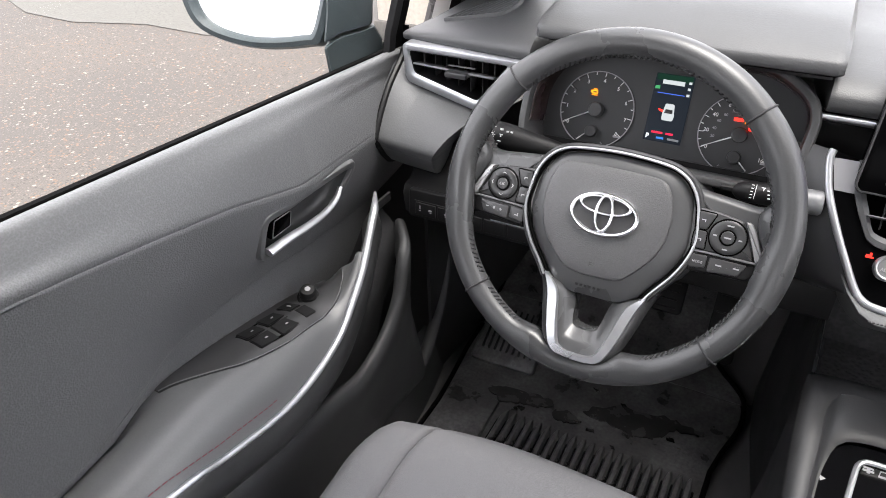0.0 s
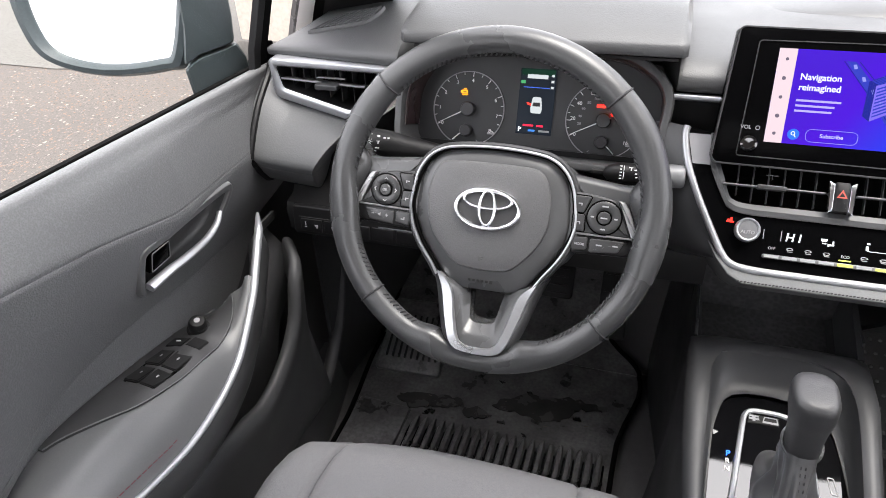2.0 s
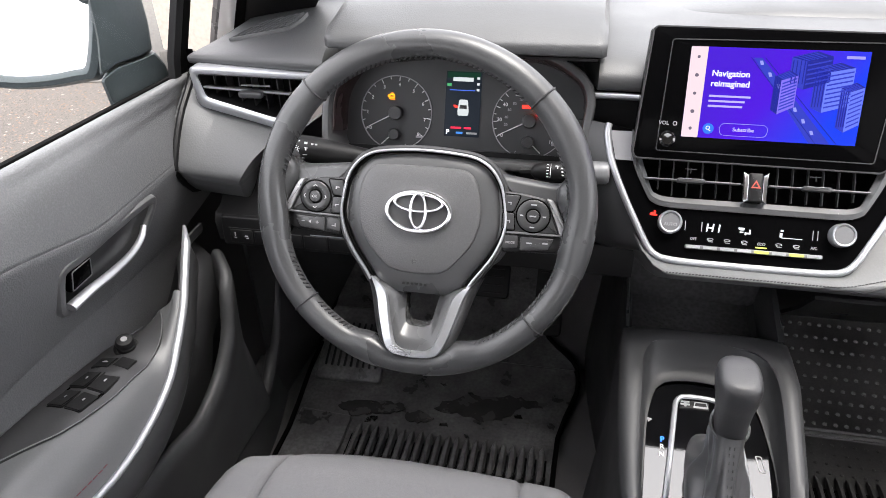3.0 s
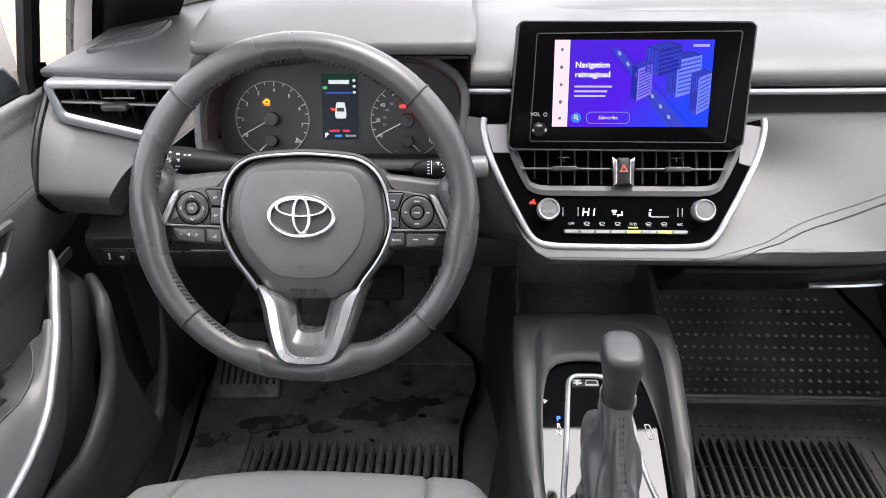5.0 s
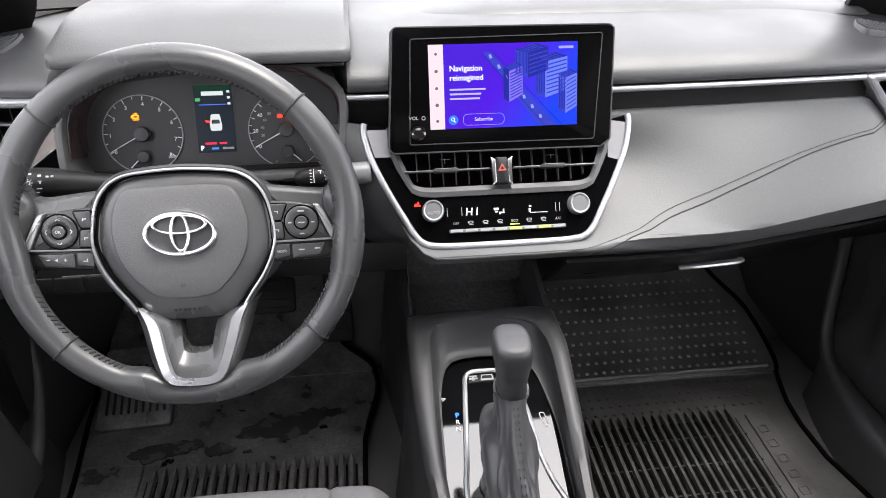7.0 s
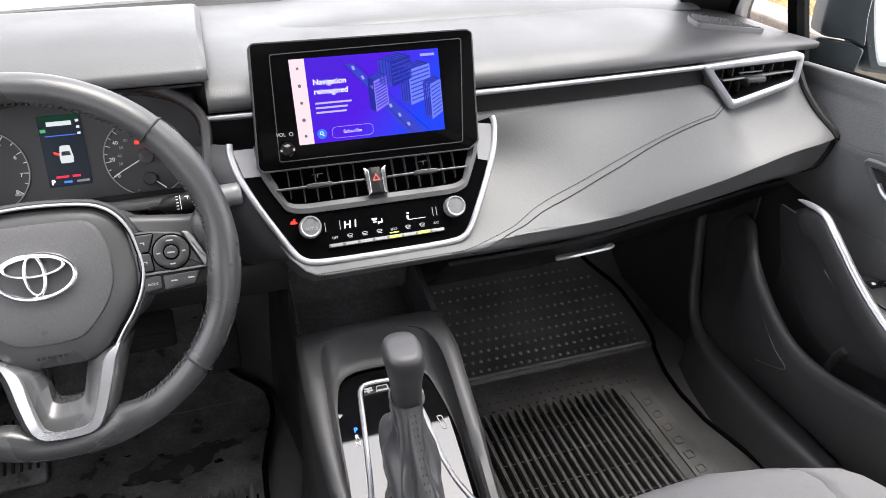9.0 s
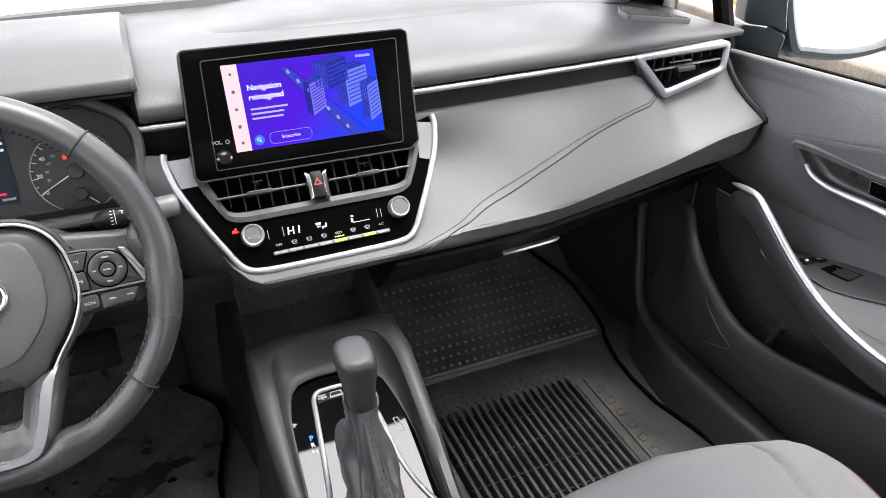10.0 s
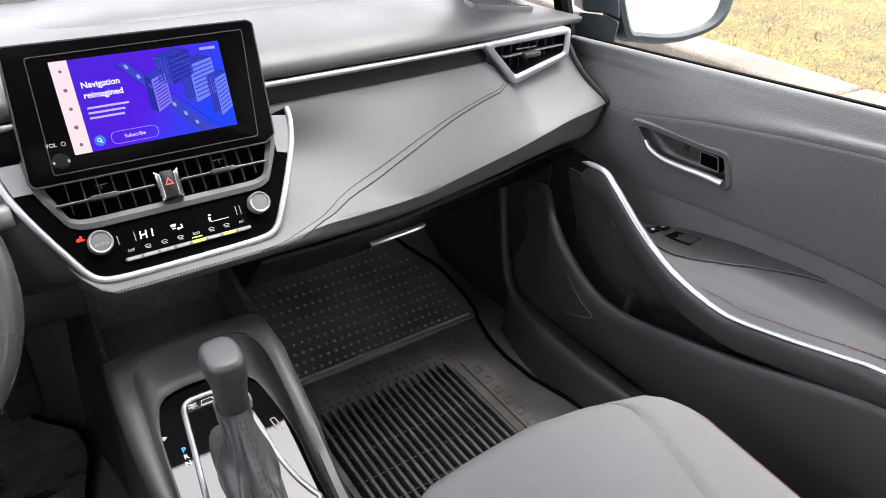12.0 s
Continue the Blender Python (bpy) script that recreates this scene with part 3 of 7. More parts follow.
for name, x0, x1, lab in (("glovebox_pad", -0.135, 0.752, "grey leatherette passenger dash panel with a stitched seam"), ("knee_pad", -0.752, -0.545, "grey driver side dash panel")):
    rows = []
    for x in np.linspace(x0, x1, 60):
        row = [(x, py, pz) for py, pz in lower_pad(x)]
        if -0.3 < x < -0.085:
            up = ((-x - 0.085) / 0.05) ** 2
            row = [(px, py + 0.045 * up, pz + 0.035 * up) for px, py, pz in row]
        if x < -0.3:
            # the inner end runs up and inwards beside the column
            f, row = (x - x0) / (x1 - x0), []
            for j in range(len(lower_pad(x))):
                q = x
                for turn in range(6):
                    end = float(np.interp(lower_pad(q)[j][1], (0.74, 0.784, 0.810, 0.8365, 0.869, 0.93), (-0.668, -0.654, -0.6475, -0.631, -0.598, -0.530)))
                    q = x0 + (end - x0) * f
                row.append((q, *lower_pad(q)[j]))
        row = [(end_curve(px, pz), py + 0.004 * max(0.0, (abs(px) - 0.69) / 0.062) ** 2, pz) for px, py, pz in row]
        rows.append(row)
    if name == "knee_pad":
        rows += [[(px + 0.003, py + 0.006, pz) for px, py, pz in rows[-1]], [(px + 0.004, py + 0.08, pz) for px, py, pz in rows[-1]]]
    under(dash, part(name, thick(loft(rows), 0.004), LEATHER, label=lab))

# dark gap between the dash ends and the doors, drawn as a black bead
for s_ in (-1, 1):
    under(dash, part("end_bead", sweep([(end_curve(s_ * 0.7425, z), y + 0.002, z) for y, z in lower_pad(s_ * 0.742)[3:36]], 0.0050, n=8), HARD))

    prof_ = [(y, z) for y, z in lower_pad(s_ * 0.742)[3:]]
    # added black sheet that stops light leaking down past the dash end
    under(dash, part("end_shield", loft([[(s_ * x, y + (0.014 if s_ < 0 else 0.060) + 0.8 * (x - 0.742) * (x > 0.775), z) for y, z in [(0.10, 0.955)] + prof_] for x in (0.742, 0.775, 0.815)]), VOID, label="added black sheet blocking light between dash and door"))

# seam and stitches across the passenger panel
seam = smooth_line([(0.108, 0.7700), (0.122, 0.7762), (0.156, 0.7855), (0.196, 0.7905), (0.260, 0.8005), (0.334, 0.8218), (0.422, 0.8460), (0.494, 0.8598), (0.548, 0.8670), (0.572, 0.8680)], 10)
thread = smooth_line([(0.076, 0.7809), (0.106, 0.7826), (0.144, 0.7868), (0.194, 0.7942), (0.270, 0.8115), (0.362, 0.8375), (0.458, 0.8580), (0.544, 0.8709), (0.570, 0.8722)], 10)


def pad_point(x, z, off=0.0):
    prof = lower_pad(x)[4:]
    for a, b in zip(prof, prof[1:]):
        if (a[1] - z) * (b[1] - z) <= 0 and abs(a[1] - b[1]) > 1e-9:
            f = (a[1] - z) / (a[1] - b[1])
            return Vector((x, a[0] + (b[0] - a[0]) * f - off * 0.9, z + off * 0.4))
    return Vector((x, prof[0][0] - off, z))


under(dash, part("seam", sweep([pad_point(x, z, 0.0004) for x, z in seam], 0.0009, n=6), DARKSTITCH))
for (x, z), (x2, z2) in itertools.pairwise(resample(thread, 130)):
    a, b = pad_point(x, z, 0.0008), pad_point(x + (x2 - x) * 0.62, z + (z2 - z) * 0.62, 0.0008)
    under(dash, part("stitch", sweep([a, b], 0.0005, n=5), DARKSTITCH))

# glovebox door and its handle, closed underneath
rows = [[(x, ridge_y(x) + d, ridge_z(x) + z) for d, z in ((0.05, -0.040), (0.09, -0.085), (0.15, -0.14), (0.24, -0.175), (0.45, -0.185))] for x in np.linspace(0.09, 0.72, 20)]
under(dash, part("glovebox_door", thick(loft(rows), 0.005), HARD, label="black glovebox door under the dash"))
under(dash, part("glovebox_handle", sweep(smooth_line([(0.292, 0.046, 0.659), (0.32, 0.042, 0.6625), (0.38, 0.044, 0.6645), (0.392, 0.050, 0.664)], 4), 0.006, 0.0035, 8), SILVER, label="silver glovebox latch"))
under(dash, part("socket", box((0.022, 0.004, 0.012), (0.144, 0.027, 0.6775), 0.0015), HARD))
under(dash, part("socket_mark", box((0.014, 0.002, 0.003), (0.144, 0.0245, 0.6775), 0.0005), MARK))

# dark knee panel under the column
rows = [[(x, y, z) for y, z in ((0.075, 0.845), (0.065, 0.82), (0.050, 0.78), (0.030, 0.758), (0.012, 0.754), (0.006, 0.744), (0.010, 0.710), (0.04, 0.69), (0.12, 0.67), (0.40, 0.66))] for x in np.linspace(-0.70, -0.12, 12)]
under(dash, part("knee_panel", thick(loft(rows), 0.005), HARD, label="black panel below the steering column"))
sw = pose(-0.60, 0.004, 0.732, 84)
under(dash, part("switch_panel", slab(rounded([(-0.088, -0.022), (0.165, -0.022), (0.165, 0.022), (-0.088, 0.022)], 0.005), -0.01, 0.003, sw, 0.002), HARD))
for i in range(6):
    under(dash, part("blank_switch", slab(rounded([(-0.076 + i * 0.037, -0.017), (-0.042 + i * 0.037, -0.017), (-0.042 + i * 0.037, 0.003), (-0.076 + i * 0.037, 0.003)], 0.002), 0.002, 0.0045, sw, 0.001), HARD))
for x, y, w, h in ((-0.068, -0.004, 0.0018, 0.0055), (-0.068, -0.009, 0.0034, 0.0016), (-0.051, -0.006, 0.0050, 0.0022), (-0.050, -0.009, 0.0030, 0.0016), (-0.024, -0.006, 0.0070, 0.0022), (-0.024, -0.009, 0.0050, 0.0014)):
    under(dash, part("switch_mark", bar(w, h, x, y, 0.0048, sw), DIMMARK))
under(dash, part("switch_line", bar(0.10, 0.0016, 0.095, 0.0045, 0.0036, sw), SILVER))
under(dash, part("switch_line", bar(0.085, 0.0012, -0.035, 0.0055, 0.0036, sw), TRIMDARK))


# ---- outer air vents ----
def outer_vent(s):
    """A wedge-shaped vent with a silver frame at a dash end; s: which side."""
    m = Matrix.Translation((0, 0.070, 0)) @ pose(0, 0, 0, 90)
    out = [(0.536, 0.943), (0.6075, 0.8620), (0.7225, 0.8900), (0.7270, 0.9460)] if s < 0 else [(0.508, 0.941), (0.5800, 0.8640), (0.6980, 0.8950), (0.6960, 0.9450)]
    inside = [(0.563, 0.9345), (0.6095, 0.8775), (0.7090, 0.9035), (0.7165, 0.9355)] if s < 0 else [(0.531, 0.9315), (0.5810, 0.8800), (0.6840, 0.9040), (0.6850, 0.9350)]
    out, inside = [(s * x, z) for x, z in out], [(s * x, z) for x, z in inside]
    o, i_ = rounded(out, 0.010), rounded(inside, 0.006)
    tilt = Matrix.Translation((0, 0.0, 0)) @ m
    vent = under(dash, part("air_vent", ring(o, i_, -0.035, 0.004, tilt, 0.003), SILVER, label="wedge-shaped air vent in a silver frame"))
    # the near-black back paints the vent's inner shade
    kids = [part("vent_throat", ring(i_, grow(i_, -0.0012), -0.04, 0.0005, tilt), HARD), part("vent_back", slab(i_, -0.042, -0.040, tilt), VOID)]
    x0, low_x, low_z, shift = (0.572, 0.6095, 0.8785, 0.030) if s < 0 else (0.545, 0.5810, 0.8815, 0.0)
    for k in range(8):
        x = x0 + k * 0.0185
        zlo = low_z + (low_x - x) * 0.95 if x < low_x else low_z + (x - low_x) * 0.25
        kids.append(part("slat", box((0.0014, 0.018, 0.934 - zlo), (s * x, 0.094, (0.934 + zlo) / 2), 0.0003), TRIMDARK))
    kids.append(part("blade", box((0.128, 0.020, 0.0030), (s * (0.620 + shift), 0.080, 0.9125), 0.0012, m=Matrix.Translation((s * (0.620 + shift), 0.08, 0.9125)) @ pose(0, 0, 0, -14, s * -2) @ Matrix.Translation((-s * (0.620 + shift), -0.08, -0.9125))), GREYPL))
    kids.append(part("vent_tab", box((0.034, 0.018, 0.0085), (s * (0.610 + shift), 0.070, 0.9115), 0.0025), TRIMDARK))
    kids.append(part("vent_tab", box((0.042, 0.004, 0.0016), (s * (0.606 + shift), 0.076, 0.9205), 0.0006), GREYPL))
    for k in kids:
        k.parent = vent
        k.matrix_parent_inverse = Matrix.Identity(4)
    return vent


def subparts(parent, *kids):
    """Parent sub-parts whose meshes lie in the same places as their part's."""
    for k in kids:
        k.parent = parent
    return parent


vent_r, vent_l = outer_vent(1), outer_vent(-1)
for s in (-1, 1):
    gm = pose(-0.650, 0.183, 0.9715, 3, -9) if s < 0 else pose(0.590, 0.150, 0.9795, 2, 7)
    field_ = [(-0.052, -0.046), (0.040, -0.030), (0.047, 0.004), (0.043, 0.043), (-0.022, 0.024)] if s < 0 else [(-0.060, -0.027), (0.020, -0.036), (0.062, -0.037), (0.032, 0.013), (-0.034, 0.036), (-0.056, 0.004)]
    lip_ = rounded(field_, 0.010, 6)
    bed_ = grow(lip_, -0.004)
    grille = under(dash, part("demister_vent", ring(lip_, bed_, -0.012, 0.0022, gm, 0.0016), PAD, label="slotted demister vent"))
    # near-black bed, so the slots between the slats look shaded
    subparts(grille, part("vent_bed", slab(bed_, -0.010, -0.0005, gm), VOID))
    for k in range(11):
        c0 = -0.046 + k * 0.0088
        # each slat spans the opening along its own line
        cross = []
        for (xa, ya), (xb, yb) in zip(bed_, bed_[1:] + bed_[:1]):
            ta, tb = xa + 0.35 * ya * s - c0, xb + 0.35 * yb * s - c0
            if (ta > 0) != (tb > 0):
                cross.append(ya + (yb - ya) * ta / (ta - tb))
        if len(cross) > 1 and max(cross) - min(cross) > 0.004:
            y0, y1 = min(cross), max(cross)
            subparts(grille, part("slat", box((0.0024, (y1 - y0) * 1.06, 0.006), (0, 0, 0), 0.0004, m=at(gm, c0 - 0.35 * s * (y0 + y1) / 2, (y0 + y1) / 2, 0.0) @ pose(0, 0, 0, 0, 0, s * 19.3)), PAD))

# ---- instrument cluster ----
MC = pose(-0.40, 0.09, 0.88, 68)
face = rounded([(-0.118, -0.045), (-0.118, 0.030), (-0.090, 0.070), (0.04, 0.084), (0.155, 0.080), (0.205, 0.048), (0.195, -0.045)], 0.025, 6)
cluster = thing("instrument_cluster", "dark instrument cluster with two dials and a lit display", "instrument cluster", at=(-0.40, 0.09, 0.88))
under(cluster, part("dial_face", slab(face, -0.012, -0.006, MC), DIAL))
under(cluster, part("binnacle", ring(grow(face, 0.012), face, -0.012, 0.062, MC, 0.006), PAD, label="charcoal binnacle round the dials"))
under(cluster, part("side_wall", thick(loft([[MC @ Vector((*q, z)) for q in grow(face, -0.001) if q[1] > -0.02] for z in (-0.006, 0.022, 0.052)]), 0.001), SMOKED))


def gauge(cx, cy, r, marks, labels, sweep0, sweep1, needle, label):
    """A round dial with ticks, numbers, a hub and a needle."""
    d = under(cluster, part("dial", ring(oval(cx, cy, r, r, 56), oval(cx, cy, r - 0.0011, r - 0.0011, 56), -0.006, -0.0035, MC), DIMMARK, label=label))
    for i in range(marks):
        a = radians(sweep0 + (sweep1 - sweep0) * i / (marks - 1))
        l = 0.0055 if i % 2 == 0 else 0.0032
        subparts(d, part("tick", box((l, 0.0009, 0.0006), (r - 0.0015 - l / 2, 0, -0.0045), 0, m=at(MC, cx, cy) @ pose(0, 0, 0, 0, 0, math.degrees(a))), MARK))
    for t, deg in labels:
        a = radians(deg)
        subparts(d, part("number", letters(t, 0.0066, at(MC, cx + (r - 0.0095) * math.cos(a), cy + (r - 0.0095) * math.sin(a) - 0.0026, -0.0045)), MARK))
    hub = part("hub", lathe([(0.0095, -0.006), (0.0095, 0.002), (0.0085, 0.004), (0.004, 0.0045), (0.001, 0.0045)], 24, at(MC, cx, cy)), TRIMDARK)
    a = radians(needle)
    subparts(d, hub, part("needle", sweep([(MC @ Vector((cx + q * math.cos(a), cy + q * math.sin(a), 0.001))) for q in (0.006, 0.024, r - 0.004)], 0.0009, 0.0006, 6, taper=lambda f: 1.3 - 0.7 * f), MARK))
    return d


tach = gauge(-0.0475, 0.006, 0.0495, 17, [(str(i), 208 - i * 30.7) for i in range(9)], 209, -38, 208, "tachometer dial with white numbers")
gauge(0.1325, 0.005, 0.0490, 21, [(str(20 * i), 207 - i * 30.4) for i in range(9)], 208, -36, 207, "speedometer dial with white numbers")
for i, deg in enumerate((188, 170, 151, 132, 112)):
    under(cluster, part("small_number", letters(str(20 * i + 20), 0.0048, at(MC, 0.1325 + 0.031 * math.cos(radians(deg)), 0.003 + 0.031 * math.sin(radians(deg)), -0.0045)), DIMMARK))
for cx in (-0.0485, 0.1325):
    small = under(cluster, part("small_gauge", lathe([(0.0080, -0.006), (0.0080, 0.001), (0.007, 0.003), (0.001, 0.0033)], 20, at(MC, cx, -0.0225)), TRIMDARK))
    e = 1 if cx > 0 else -1
    subparts(small, part("needle", sweep([MC @ Vector((cx + e * 0.006, -0.026, 0.0)), MC @ Vector((cx + e * 0.017, -0.036, 0.0))], 0.0008, n=6), MARK))
    for i in range(5):
        a = radians(-140 + i * 25)
        subparts(small, part("tick", box((0.003, 0.0008, 0.0005), (0.0205, 0, -0.0045), 0, m=at(MC, cx, -0.0225) @ pose(0, 0, 0, 0, 0, -140 + i * 25)), DIMMARK))
under(cluster, part("warning_lamp", join(ring(rounded([(-0.0580, 0.0258), (-0.0505, 0.0258), (-0.0505, 0.0305), (-0.0580, 0.0305)], 0.0008), rounded([(-0.0568, 0.0270), (-0.0517, 0.0270), (-0.0517, 0.0293), (-0.0568, 0.0293)], 0.0006), -0.0048, -0.0042, MC), bar(0.0040, 0.0012, -0.0540, 0.0318, -0.0045, MC), bar(0.0012, 0.0030, -0.0592, 0.0282, -0.0045, MC), bar(0.0080, 0.0010, -0.0540, 0.0242, -0.0045, MC)), AMBERLIT, label="amber engine lamp"))
under(cluster, part("warning_lamp", bar(0.011, 0.0042, 0.1275, 0.0228, -0.0025, MC), REDLIT, label="red brake lamp"))
under(cluster, part("warning_lamp", bar(0.0050, 0.0050, 0.1375, 0.0212, -0.0025, MC), AMBERLIT))
under(cluster, part("warning_lamp", lathe([(0.003, -0.005), (0.003, -0.0022), (0.0005, -0.0022)], 12, at(MC, 0.1433, 0.0141)), REDLIT))
info = under(cluster, part("display", slab(rounded([(0.0195, -0.0205), (0.0668, -0.0205), (0.0668, 0.0640), (0.0195, 0.0640)], 0.001), -0.006, -0.004, MC), material("dark_lcd", (0.012, 0.014, 0.018), 0.2, emit=(0.02, 0.028, 0.04), power=0.12, spec=0.1), label="tall colour information display"))
subparts(info, part("banner", bar(0.044, 0.008, 0.0430, 0.0595, -0.0036, MC), plain("banner_green", (0.02, 0.10, 0.06), 0.15)),
         part("plaque", bar(0.027, 0.0052, 0.0425, 0.0540, -0.0033, MC), PALELIT), part("line", bar(0.034, 0.0010, 0.0420, 0.0400, -0.0034, MC), plain("line_blue", (0.05, 0.12, 0.5), 0.7)),
         part("mark", bar(0.006, 0.004, 0.0240, 0.0465, -0.0034, MC), GREENLIT), part("gear_letter", letters("P", 0.0085, at(MC, 0.0245, -0.0150, -0.0036)), WHITELIT),
         part("odometer", bar(0.014, 0.0026, 0.0570, -0.0155, -0.0036, MC), DIMMARK), part("trip", bar(0.009, 0.0026, 0.0405, -0.0155, -0.0036, MC), plain("trip_blue", (0.05, 0.2, 0.6), 0.6)),
         part("alert", bar(0.014, 0.0026, 0.0355, -0.0090, -0.0036, MC), plain("alert_red", (0.5, 0.02, 0.05), 0.8)), part("alert", bar(0.009, 0.0026, 0.0510, -0.0090, -0.0036, MC), plain("alert_pink", (0.6, 0.02, 0.06), 0.8)))
car = [(-0.0068, -0.0105), (0.0068, -0.0105), (0.0076, -0.004), (0.0066, 0.003), (0.0055, 0.0105), (-0.0055, 0.0105), (-0.0066, 0.003), (-0.0076, -0.004)]
subparts(info, part("car_icon", slab(rounded(car, 0.002), -0.0040, -0.0036, at(MC, 0.0440, 0.0175)), PALELIT), part("icon_window", slab(rounded([(-0.0052, -0.0015), (0.0052, -0.0015), (0.0044, 0.0035), (-0.0044, 0.0035)], 0.001), -0.0036, -0.0033, at(MC, 0.0440, 0.0175)), DIAL), part("open_door", slab([(-0.0070, 0.002), (-0.0135, 0.0035), (-0.0120, 0.0005), (-0.0072, -0.001)], -0.0040, -0.0036, at(MC, 0.0440, 0.0175)), REDLIT))
for i in range(3):
    subparts(info, part("icon", bar(0.0036, 0.0030, 0.0625, 0.0560 - i * 0.0075, -0.0035, MC), PALELIT))
for cx in (-0.014, 0.168):
    under(cluster, part("unit_text", bar(0.010, 0.003, cx, -0.024, -0.0045, MC), DIMMARK))

# ---- steering column shroud and stalks ----
column = thing("steering_column", "black steering column shroud with two stalks", "steering column", at=(-0.3625, 0.0, 0.84))
MW = pose(-0.3625, -0.1265, 0.8705, 66)
under(column, part("shroud", slab(rounded([(-0.085, -0.075), (0.085, -0.075), (0.10, 0.0), (0.075, 0.045), (-0.075, 0.045), (-0.10, 0.0)], 0.03), -0.20, -0.062, MW, 0.012), PAD))
for s in (-1, 1):
    base = MW @ Vector((s * 0.075, 0.044, -0.088)) if s < 0 else Vector((-0.256, 0.0, 0.8590))
    tip = MW @ Vector((s * 0.184, 0.048, -0.080)) if s < 0 else Vector((-0.182, 0.0, 0.8625))
    st = under(column, part("stalk", sweep([base.lerp(tip, f) for f in np.linspace(0, 1, 14)], 0.0205, 0.0205, 18, taper=(lambda f: 0.48 + 0.52 * min(1, f / 0.75)) if s < 0 else (lambda f: 0.12 + 0.46 * math.sqrt(max(0.0, 1 - (1 - min(1, f / 0.30)) ** 2)))), HARD, label="black light stalk" if s < 0 else "black wiper stalk"))
    d = (tip - base).normalized()
    face_m = MW @ Matrix.Translation((s * 0.168, 0.052, -0.0580)) if s < 0 else Matrix.Translation((-0.2150, -0.0112, 0.8665)) @ pose(0, 0, 0, 66)
    if s < 0:
        sun_ = [ring(oval(0.0, 0.0, 0.0021, 0.0021, 16), oval(0.0, 0.0, 0.0014, 0.0014, 16), 0.0, 0.0004, face_m)]
        for i in range(8):
            sun_.append(box((0.0016, 0.0005, 0.0004), (0.0036, 0, 0.0002), 0, m=face_m @ pose(0, 0, 0, 0, 0, 45 * i)))
        subparts(st, part("light_mark", join(*sun_), MARK))
        for x, y, w, h in ((0.002, 0.0095, 0.0048, 0.0014), (0.0005, 0.0125, 0.0040, 0.0010), (0.012, 0.0075, 0.0040, 0.0024), (0.012, 0.0015, 0.0042, 0.0009), (0.012, 0.0000, 0.0014, 0.0030), (0.011, -0.0065, 0.0055, 0.0010), (0.009, -0.0105, 0.0030, 0.0008), (0.020, 0.0062, 0.0030, 0.0020), (0.025, 0.0062, 0.0030, 0.0020)):
            subparts(st, part("mark", bar(w, h, x, y, 0.0004, face_m), MARK))
    else:
        for i in range(5):
            subparts(st, part("mark", bar(0.0026, 0.0009, -0.0195, 0.0075 - 0.0036 * i, 0.0, face_m), MARK))
        for x, y, w, h in ((-0.0160, 0.0005, 0.0006, 0.0165), (-0.0085, 0.0065, 0.0045, 0.0010), (-0.0080, 0.0045, 0.0010, 0.0030), (-0.0030, 0.0040, 0.0026, 0.0014), (-0.0020, 0.0000, 0.0026, 0.0014), (-0.0012, -0.0040, 0.0026, 0.0014)):
            subparts(st, part("mark", bar(w, h, x, y, 0.0, face_m), MARK))
    if s > 0:
        subparts(st, part("end_cap", sweep([tip + d * f for f in (-0.004, 0.0, 0.010, 0.016, 0.019, 0.020)], 0.0135, 0.0135, 16, taper=lambda f: math.sqrt(max(0.03, 1 - max(0.0, f - 0.55) ** 2 / 0.21))), GREYPL), part("root", sweep([base - d * 0.012, base + d * 0.02], 0.004, n=8), HARD))
    subparts(st, part("collar", sweep([base.lerp(tip, 0.80), base.lerp(tip, 0.82)], 0.0149 if s < 0 else 0.0121, 0.0149 if s < 0 else 0.0121, 16), TRIMDARK))

# ---- steering wheel ----
wheel = thing("steering_wheel", "three-spoke leather steering wheel with silver trim and switches", "steering wheel", at=(-0.3625, -0.1265, 0.8705))
RIM, TUBE, DEEPNESS = 0.1754, 0.0153, 0.0152
MR = MW @ Matrix.Translation((-0.0022, -0.0024, -0.012))


def rim_at(deg, g, k=1.0):
    """A point on the rim's skin: deg round the wheel, g round the tube, k times its radius."""
    a, r = radians(deg), RIM + k * TUBE * math.cos(g)
    return MR @ Vector((r * math.cos(a), r * math.sin(a), k * DEEPNESS * math.sin(g)))


def hump(deg, mid, width):
    return math.exp(-((((deg - mid) + 180) % 360 - 180) / width) ** 2)


rows = []
for i in range(144):
    a = 360 * i / 144
    fat = 1.0 + 0.07 * hump(a, 30, 9) + 0.07 * hump(a, 150, 9) 
    row = []
    for j in range(24):
        g = 2 * math.pi * j / 24
        # the leather swells inwards where the spokes meet it
        swell = 1.0 + max(0.0, -math.cos(g)) * (0.30 * hump(a, 352, 11) + 0.30 * hump(a, 188, 11) + 0.40 * (hump(a, 252, 6) + hump(a, 288, 6)))
        row.append(rim_at(a, g, fat * swell))
    rows.append(row)
rows.append(rows[0])
bm = loft(rows, True)
bmesh.ops.remove_doubles(bm, verts=bm.verts, dist=1e-6)
under(wheel, part("rim", bm, WHEELSKIN, label="leather-wrapped rim"))
for a in (45, 136, 222.5, 318.5):
    under(wheel, part("rim_seam", sweep([rim_at(a, g, 1.045) for g in np.linspace(0, 2 * math.pi, 25)], 0.0011, n=6), DARKSTITCH))
